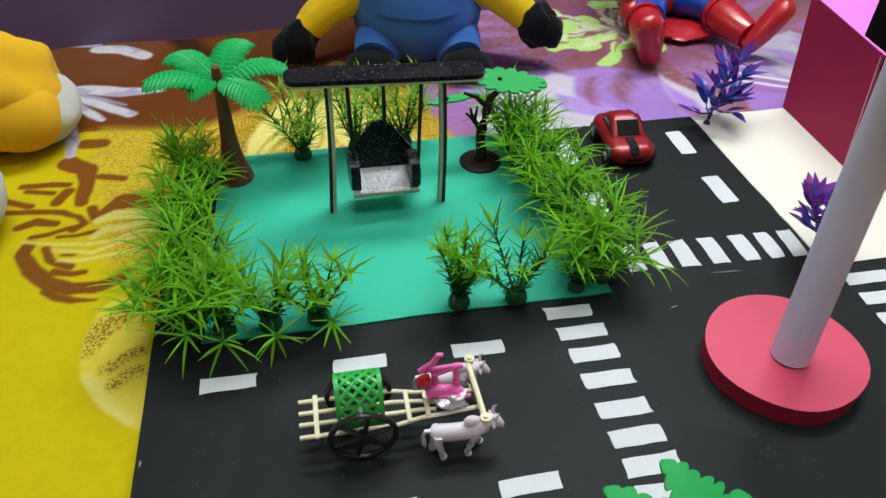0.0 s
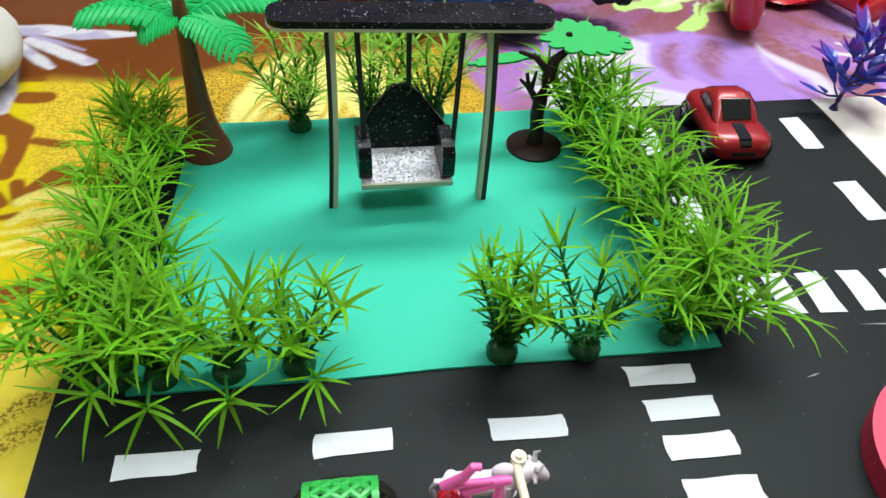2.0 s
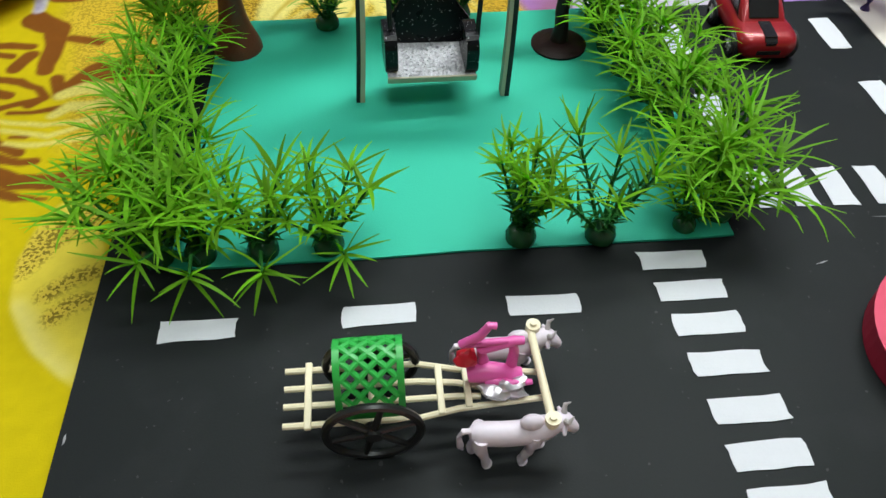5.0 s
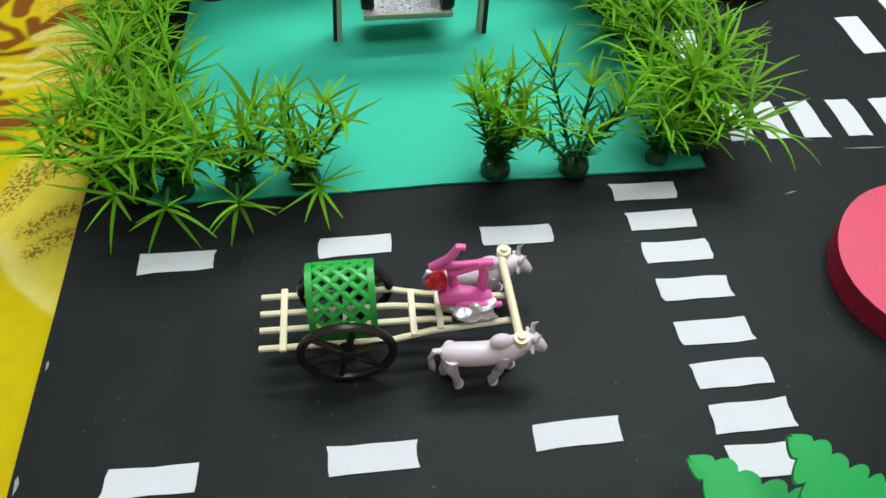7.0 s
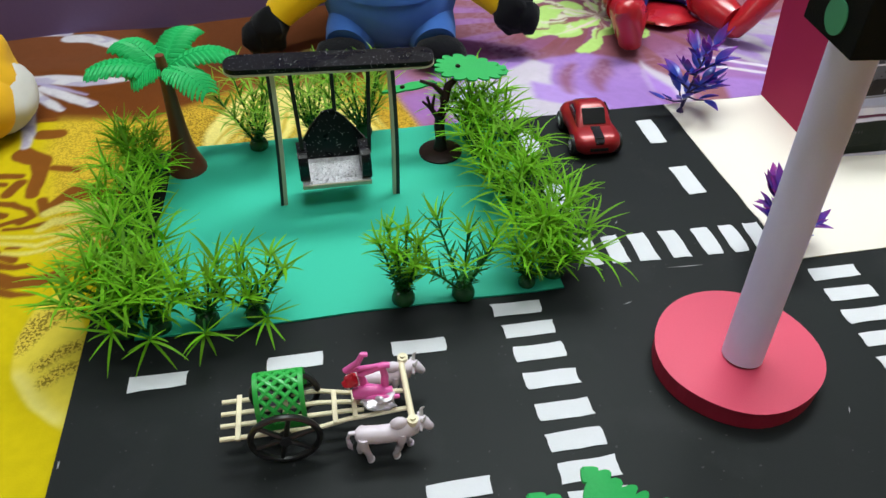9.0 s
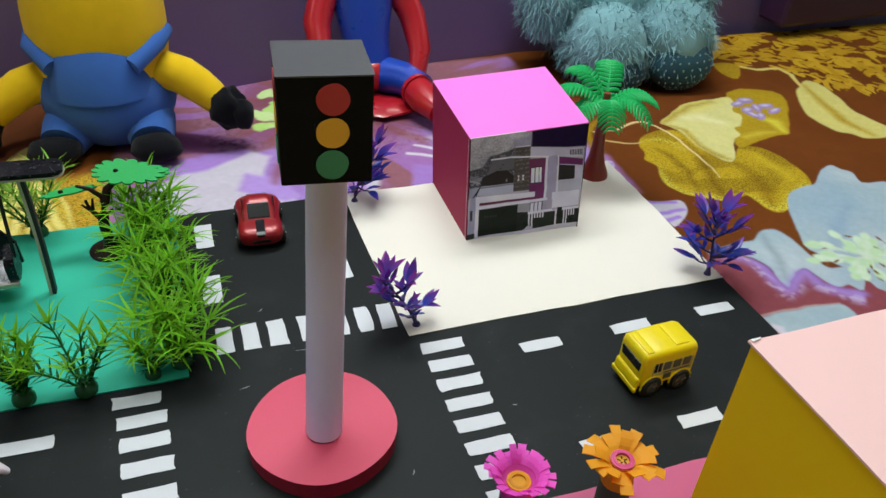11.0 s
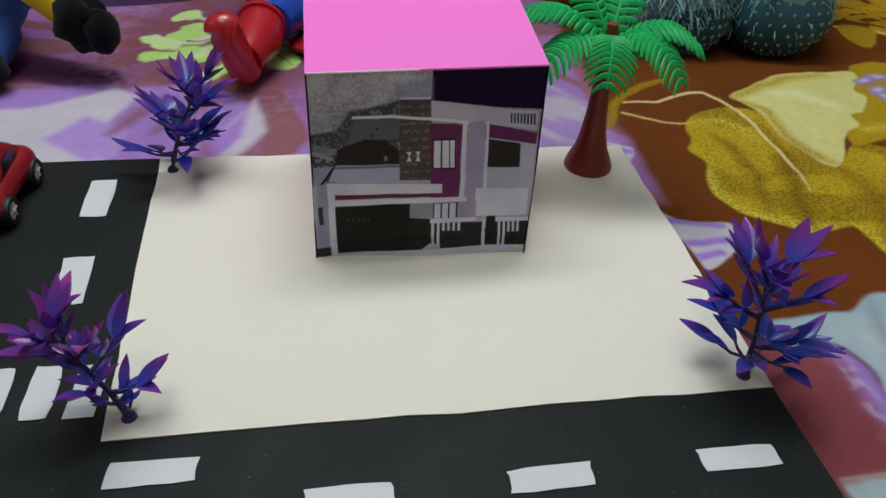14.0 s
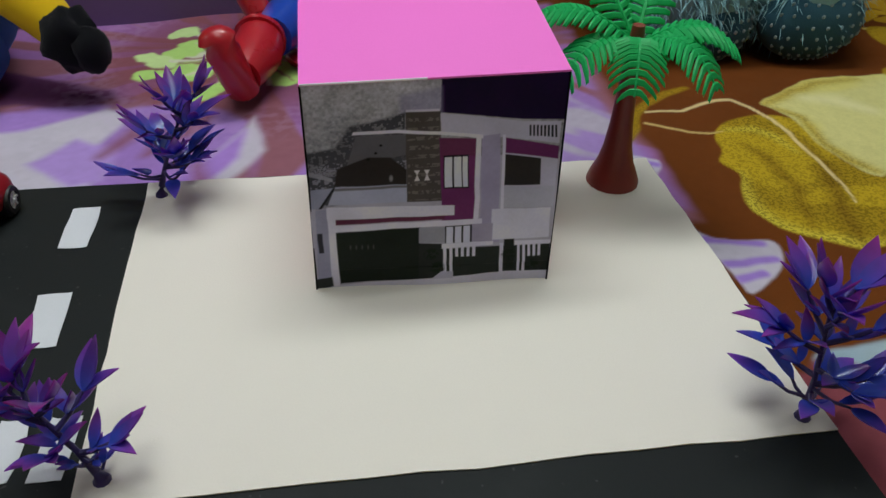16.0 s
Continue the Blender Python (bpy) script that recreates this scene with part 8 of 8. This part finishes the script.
def make_purple_plant(seed, at, height, lean, branches, label, wide=1.0, twigs=4, droop=0.35, low=0.16, leafy=1.0, rosy=0.0):
    """lean: how far the crown hangs over in x and y; branches end in fans of leaves, thin twigs near the foot carry single ones."""
    rnd = random.Random(seed)
    t = thing("purple_plant", label, "plastic plant", at, "purple plants")
    over = Vector((lean[0], lean[1], 0))

    def spine(s):
        return over * s ** 1.4 * 0.75 + Vector((0, 0, height * 0.62 * s))

    g = Geo()
    g.tube([(0, 0, 0), (0, 0, 0.0012), spine(0.12), spine(0.35), spine(0.7), spine(1.0)], [0.0027, 0.0022, 0.0014, 0.0009, 0.0007, 0.0005], 10)
    part("stem", g, PURPLE_STEM, t, smooth=True)
    for k in range(branches):
        s = 0.34 + 0.66 * k / (branches - 1)
        az = 137.5 * k + rnd.uniform(-18, 18)
        rise = droop + 1.6 * s ** 2 + rnd.uniform(-0.15, 0.15)
        d = (Vector((wide * math.cos(radians(az)), wide * math.sin(radians(az)), rise)) + over * 8).normalized()
        ln = height * rnd.uniform(0.16, 0.24) * (1.0 if k < branches - 1 else 0.6)
        base = spine(s)
        end = base + d * ln
        twig = part("branch", Geo().tube([base, base.lerp(end, 0.5) + Vector((0, 0, -0.0008)), end], [0.0010, 0.0008, 0.0006], 7), PURPLE_STEM, t, smooth=True)
        hue = rosy - 0.14 + 0.72 * (end.z / height)
        for q in range(6):
            a = az + (0, 62, -62, 130, -130, 20)[q] + rnd.uniform(-14, 14)
            lift = (1.1, 0.8, 0.8, 0.35, 0.35, 0.1)[q] + rnd.uniform(-0.35, 0.35)
            way = d * 0.7 + Vector((math.cos(radians(a)), math.sin(radians(a)), lift)) * 0.8
            size = leafy * height * rnd.uniform(0.20, 0.30) * (1.0 if q < 3 else 0.72)
            dyed_leaf(base.lerp(end, 1.0 if q < 3 else 0.45), way, size, size * rnd.uniform(0.15, 0.20), rnd.uniform(-0.30, 0.30),
                      hue - 0.45, hue + 0.45 + rnd.uniform(-0.25, 0.25), twig, q == 0 and k % 2 == 0)
    for k in range(twigs):
        az = 360 * k / twigs + 40 + rnd.uniform(-30, 30)
        d = Vector((math.cos(radians(az)), math.sin(radians(az)), 0.25 + 0.3 * (k % 2)))
        base = spine(0.10 + 0.05 * k)
        end = base + d * height * low * rnd.uniform(0.8, 1.25)
        twig = part("twig", Geo().tube([base, base.lerp(end, 0.55) + Vector((0, 0, -0.0012)), end], [0.0007, 0.0006, 0.0004], 6), PURPLE_STEM, t, smooth=True)
        for q in range(2):
            way = d + Vector((-0.5 * d.y, 0.5 * d.x, 0.5 * q)) * (1 if q else -0.4)
            size = height * low * rnd.uniform(0.95, 1.3)
            dyed_leaf(base.lerp(end, 1.0 if q == 0 else 0.7), way, size, size * rnd.uniform(0.17, 0.22), rnd.uniform(-0.2, 0.25), -0.2, 0.2 + rnd.uniform(-0.1, 0.4), twig)


# ---- paper flowers ----
def make_flower(at, petal_mat, heart_mat, label, petals, length, width, cup, rows, low, flare, rim, heart_top):
    """rim: height of the cup's edge; heart_top: height of the rolled centre."""
    t = thing("paper_flower", label, "paper flower", at, "paper flowers")
    g = Geo()
    g.tube([(0, 0, 0), (0, 0, 0.028)], 0.0078, 20, caps=False)
    g.tube([(0, 0, 0), (0, 0, 0.028)], 0.0070, 20, caps=False)
    g.tube([(0.001, 0, 0.001), (0.001, 0, 0.027)], 0.0048, 16, caps=False)
    part("stem", g, STEM_GREEN, t, "rolled dark green paper stem", True)
    head = Geo()
    for thin in (0.0, 0.0004):
        head.tube([(0, 0, 0.022), (0, 0, 0.028), (0, 0, 0.4 * 0.028 + 0.6 * rim), (0, 0, rim)], [0.0068 - thin, 0.0078 - thin, 0.45 * 0.0078 + 0.55 * flare - thin, flare - thin], 28, caps=False)
    head.tube([(0, 0, heart_top - 0.0012), (0, 0, 0.5 * (heart_top + rim)), (0, 0, rim - 0.0003)], [0.0054, 0.6 * flare + 0.0024, flare - 0.0006], 28, caps=False)
    cupo = part("cup", head, petal_mat, t, smooth=True)
    rnd = random.Random(petals)
    for r in range(rows):
        for k in range(petals):
            az = 360 * k / petals + 360 * r / (rows * petals) + rnd.uniform(-4, 4)
            open_deg = cup + 12 * r + rnd.uniform(-20, 20)
            d = Vector((math.cos(radians(az)), math.sin(radians(az)), 0))
            s = Vector((-d.y, d.x, 0))
            out = [d * math.cos(radians(open_deg + low * q)) + Vector((0, 0, math.sin(radians(open_deg + low * q)))) for q in (0, 1, 2)]
            p = d * (flare - 0.0004) + Vector((0, 0, rim - 0.0004))
            verts = []
            w = width * rnd.uniform(0.85, 1.1)
            ln = length * rnd.uniform(0.85, 1.08) * (1 - 0.22 * r)
            for q in range(4):
                up = Vector((0, 0, 0.00025))
                verts += [p - s * w * (0.8 + 0.25 * q / 3) + up, p + s * w * (0.8 + 0.25 * q / 3) + up, p + s * w * (0.8 + 0.25 * q / 3) - up, p - s * w * (0.8 + 0.25 * q / 3) - up]
                if q < 3:
                    p = p + out[q] * ln / 3
            pg = Geo().add(verts, [(i * 4 + j, i * 4 + (j + 1) % 4, i * 4 + 4 + (j + 1) % 4, i * 4 + 4 + j) for i in range(3) for j in range(4)] + [(3, 2, 1, 0), (12, 13, 14, 15)])
            part("petal", pg, petal_mat, cupo)
    heart = Geo()
    for r, top in ((0.0056, 0.0), (0.0044, 0.0003)):
        n = 20
        rows = ((r, 0.026), (r, heart_top + top), (r - 0.0011, heart_top + top + 0.0002), (r - 0.0013, heart_top - 0.004))
        verts = [(q * math.cos(2 * math.pi * j / n), q * math.sin(2 * math.pi * j / n), z) for q, z in rows for j in range(n)]
        heart.add(verts, [(i * n + j, i * n + (j + 1) % n, (i + 1) * n + (j + 1) % n, (i + 1) * n + j) for i in range(3) for j in range(n)])
    if heart_top < rim:
        heart.tube([(0, 0, heart_top - 0.0022), (0, 0, heart_top - 0.0006)], [0.0048, 0.0034], 20)
    heart_part = part("heart", heart, heart_mat, t, "rolled paper centre", True)
    if heart_top > rim:
        # dark filling stands for the shade inside the hollow centre
        core = Geo()
        core.tube([(0, 0, heart_top - 0.0036), (0, 0, heart_top - 0.0024)], [0.0046, 0.0034], 14)
        for k in range(5):
            core.box((0.0016 * math.cos(1.3 * k), 0.0016 * math.sin(1.3 * k), heart_top - 0.0018), (0.0016, 0.0008, 0.0016), 0.0, turn(70 * k))
        part("core", core, BARK_DARK, heart_part, "dark pieces standing for the shaded hollow")


make_traffic_light()
make_photo_house()
make_yellow_house()
make_bus()
make_car()
make_cart()
make_swing()
make_palm(pose(-0.3368, 0.1465, 0.0012), TRUNK_BROWN, -0.001, ((184, 0.98, 0.011, 0.006), (138, 0.88, 0.014, 0.006), (68, 0.92, 0.015, 0.006), (10, 0.98, 0.013, 0.009), (-42, 0.82, 0.008, 0.012), (205, 0.46, 0.004, 0.005)), 0.02, "toy palm with glossy green fronds and brown trunk", 0.0425, 0.0112, 13)
make_palm(pose(0.2060, 0.1515, 0.0007), TRUNK_RED, 0.001, ((-14, 1.05, 0.018, 0.016), (-52, 0.98, 0.016, 0.022), (-108, 0.80, 0.014, 0.022), (-158, 1.0, 0.014, 0.022), (165, 1.08, 0.018, 0.008), (62, 1.05, 0.024, 0.004), (118, 0.95, 0.024, 0.004)), 0.16, "toy palm with bright green fronds and red-brown trunk", 0.0400, 0.0115, 13, 0.95)
make_small_tree()
make_big_leaf_tree()
make_park_plants()
make_purple_plant(3, pose(0.0018, 0.1595, 0.0007), 0.061, (0.020, 0.012), 9, "purple and blue plastic plant with pointed leaves", 1.5, 6, 0.15, 0.22, 1.08)
make_purple_plant(9, pose(0.0072, 0.0088, 0.0007), 0.051, (-0.024, 0.010), 9, "leaning purple plastic plant with pointed leaves", 1.1, 5, 0.10, 0.085, 1.12, 0.22)
make_purple_plant(14, pose(0.2222, 0.0062, 0.0007), 0.066, (-0.002, 0.008), 10, "tall blue and purple plastic plant with pointed leaves", 0.68, 6, -0.25, 0.19, 0.98)
make_flower(pose(0.0091, -0.1430, 0.0007), FLOWER_PINK, FLOWER_ORANGE, "magenta paper flower on a rolled green stem", 17, 0.0092, 0.0018, 46, 2, -16, 0.0080, 0.0392, 0.0372)
make_flower(pose(0.0578, -0.1490, 0.0007), FLOWER_ORANGE, FLOWER_ROSE, "orange paper flower with rose centre on a rolled green stem", 10, 0.0142, 0.0027, 30, 2, -14, 0.0056, 0.0405, 0.0425)
make_flower(pose(0.2130, -0.1390, 0.0007), FLOWER_PINK, FLOWER_ORANGE, "magenta paper flower on a rolled green stem", 17, 0.0092, 0.0018, 46, 2, -16, 0.0080, 0.0392, 0.0372)


# ---- soft toys on the bed: plain shapes, one mesh each ----
def soft_toy(name, g, mats, label, category, at):
    ob = new(name, g.mesh(name, mats, True))
    ob.matrix_basis = at
    return tagged(ob, label, category)


def make_dungaree_toy():
    g = Geo()
    g.ball((0, 0.010, 0.120), (0.064, 0.056, 0.126), seg=36, rings=28, lump=0.03)
    for s, sh in ((-1, 0.0), (1, 0.008)):
        g.tube([(s * 0.040, 0.0, 0.066 + sh), (s * 0.058, -0.003, 0.066 + sh), (s * 0.074, -0.007, 0.061 + sh), (s * 0.088, -0.011, 0.052 + sh), (s * 0.098, -0.014, 0.044 + sh), (s * 0.105, -0.016, 0.037 + sh)],
               [0.017, 0.0185, 0.0185, 0.0175, 0.016, 0.0145], 24)
    g.slot = 1
    g.ball((0, 0.008, 0.050), (0.064, 0.058, 0.052), seg=36, rings=20, lump=0.03)
    g.tube([(0, -0.014, 0.06), (0, -0.018, 0.095), (0, -0.012, 0.101)], [0.050, 0.042, 0.034], 24, flat=0.8, up=(0, 1, 0))
    for s in (-1, 1):
        g.tube([(s * 0.034, -0.038, 0.088), (s * 0.055, -0.016, 0.104), (s * 0.060, 0.012, 0.110)], [0.009, 0.009, 0.008], 10)
        g.tube([(s * 0.034, -0.008, 0.026), (s * 0.038, -0.024, 0.020), (s * 0.041, -0.038, 0.014)], [0.027, 0.024, 0.020], 24)
    g.slot = 2
    for s, sh in ((-1, -0.004), (1, 0.010)):
        g.ball((s * 0.114, -0.022, 0.030 + sh), (0.018, 0.015, 0.021), seg=22, rings=16, lump=0.3, seed=s)
        g.ball((s * 0.128, -0.026, 0.024 + sh), (0.012, 0.012, 0.016), seg=14, rings=10, lump=0.2, seed=s + 2)
        g.ball((s * 0.046, -0.050, 0.012), (0.024, 0.018, 0.014), seg=20, rings=14, lump=0.12, seed=s + 5)
    soft_toy("plush_doll", g, [PLUSH_YELLOW, PLUSH_BLUE, PLUSH_BLACK], "plain yellow plush doll in blue dungarees sitting on the bed", "plush doll",
             pose(-0.181, 0.370, BED - 0.027, -6, 0, -8) @ Matrix.Scale(0.935, 4))


def make_action_figure():
    g = Geo()
    g.slot = 1
    g.tube([(0, 0.012, 0.030), (0, 0.018, 0.060), (0, 0.026, 0.095), (0, 0.034, 0.125)], [0.026, 0.025, 0.032, 0.034], 20, flat=0.75, up=(0, 1, 0))
    for s, kx in ((-1, -0.046), (1, 0.048)):
        g.tube([(s * 0.014, 0.006, 0.024), (0.6 * kx, -0.020, 0.026), (kx * 0.85, -0.046, 0.024)], [0.020, 0.018, 0.014], 16)
    g.slot = 0
    g.ball((0, 0.010, 0.026), (0.028, 0.024, 0.020), seg=20, rings=14)
    for s, kx, fx in ((-1, -0.046, -0.060), (1, 0.032, 0.042)):
        g.tube([(kx, -0.044, 0.024), (kx + 0.3 * (fx - kx), -0.066, 0.020), (fx, -0.088, 0.014)], [0.0155, 0.0165, 0.0125], 16)
        out = -0.012 if s < 0 else 0.026
        g.tube([(fx, -0.088, 0.002), (fx, -0.092, 0.006), (fx + 0.3 * out, -0.096, 0.018), (fx + 0.7 * out, -0.099, 0.034), (fx + 0.9 * out, -0.099, 0.041), (fx + out, -0.099, 0.045), (fx + 1.05 * out, -0.099, 0.0475), (fx + 1.08 * out, -0.099, 0.0485)],
               [0.006, 0.0105, 0.0118, 0.0126, 0.0118, 0.0095, 0.0060, 0.0015], 18, flat=0.85)
        g.tube([(kx + 0.05 * (fx - kx), -0.046, 0.024), (kx + 0.12 * (fx - kx), -0.051, 0.0232)], [0.0172, 0.0176], 18)
        g.tube([(s * 0.038, 0.030, 0.112), (s * 0.052, 0.018, 0.082), (s * 0.054, -0.002, 0.050), (s * 0.046, -0.016, 0.030)], [0.016, 0.0145, 0.012, 0.009], 14)
        g.ball((s * 0.044, -0.020, 0.022), 0.0125, seg=16, rings=12, lump=0.1)
    g.ball((0, 0.036, 0.150), (0.018, 0.020, 0.024), seg=20, rings=14)
    g.ball((0.004, -0.030, 0.004), (0.034, 0.030, 0.006), seg=20, rings=8, lump=0.3)
    soft_toy("action_figure", g, [TOY_RED, TOY_BLUE], "plain red and blue plastic toy figure sitting on the bed", "toy figure", pose(0.078, 0.408, BED - 0.026, -4, 0, 4))


def make_teddy():
    rnd = random.Random(4)
    g = Geo()
    lumps = (((-0.02, 0.03, 0.075), (0.085, 0.055, 0.085)), ((-0.060, -0.034, 0.044), (0.044, 0.046, 0.040)), ((0.016, -0.038, 0.046), (0.047, 0.048, 0.042)),
             ((-0.105, 0.01, 0.085), (0.030, 0.034, 0.050)), ((0.065, 0.01, 0.085), (0.030, 0.034, 0.050)), ((-0.02, 0.03, 0.185), (0.060, 0.055, 0.058)))
    for c, r in lumps:
        g.ball(c, r, seg=24, rings=16, lump=0.1, seed=c[0] * 40)
    for c, r in lumps:
        for k in range(2600):
            d = Vector((rnd.gauss(0, 1), rnd.gauss(0, 1), rnd.gauss(0, 1))).normalized()
            if d.y > 0.6 or d.z < -0.75:
                continue
            p = Vector(c) + Vector((d.x * r[0], d.y * r[1], d.z * r[2])) * 0.98
            if p.z < 0.010 or p.y < -0.080:
                continue
            way = d + Vector((rnd.gauss(0, 0.8), rnd.gauss(0, 0.8), rnd.gauss(-0.6, 0.7)))
            g.blade(p, way, rnd.uniform(0.008, 0.020), 0.0006, 1.2, 2)
    for c, r in ((Vector((-0.052, -0.064, 0.023)), Vector((0.027, 0.018, 0.024))), (Vector((0.016, -0.070, 0.026)), Vector((0.038, 0.020, 0.027)))):
        g.slot = 1
        g.ball(c, r, seg=26, rings=18)
        g.slot = 2
        for i in range(9):
            for j in range(9):
                a, b = radians(-64 + 16 * i + (8 if j % 2 else 0)), radians(-64 + 16 * j)
                d = Vector((math.sin(a) * math.cos(b), -math.cos(a) * math.cos(b), math.sin(b)))
                p = c + Vector((d.x * r.x, d.y * r.y, d.z * r.z)) * 1.0
                g.ball(p, (0.0014, 0.0006, 0.0014), seg=7, rings=4)
    soft_toy("teddy_bear", g, [PLUSH_TEAL, DOT_TEAL, DOT_WHITE], "fluffy teal teddy bear with spotted paws on the bed", "teddy bear", pose(0.410, 0.434, BED - 0.028, -3, 0, 2) @ Matrix.Scale(1.08, 4))


def make_west_toy():
    g = Geo()
    g.ball((0, 0, 0.040), (0.047, 0.050, 0.044), seg=40, rings=30, lump=0.20, seed=2)
    g.ball((0.018, -0.022, 0.030), (0.030, 0.026, 0.027), seg=20, rings=14, lump=0.1, seed=7)
    g.slot = 1
    g.ball((0.020, 0.004, 0.024), (0.036, 0.042, 0.025), turn(20, "Z"), seg=26, rings=16, lump=0.12)
    soft_toy("plush_toy", g, [PLUSH_ORANGE, PLUSH_WHITE], "orange-yellow plush toy with white underside lying on the bed", "plush toy", pose(-0.498, 0.240, BED - 0.001, 0, 0, 0) @ Matrix.Scale(0.92, 4))
    g = Geo()
    g.ball((0, 0, 0.022), (0.034, 0.044, 0.026), seg=24, rings=16, lump=0.1)
    soft_toy("plush_cushion", g, [PLUSH_WHITE], "pale beige plush cushion lying on the bedspread", "cushion", pose(-0.504, 0.125, BED, 0, 0, 0))


make_dungaree_toy()
make_action_figure()
make_teddy()
make_west_toy()
headboard = Geo().box((0, 0, 0.0), (0.62, 0.05, 0.40), 0.006)
part("storage_box", headboard, DARK_WOOD, None, at=pose(0.975, 0.525, 0.180, 0, 0, 4.5))
tagged(bpy.data.objects["storage_box"], "dark plum board standing behind the bed", "board")
make_markings(road_sheet)
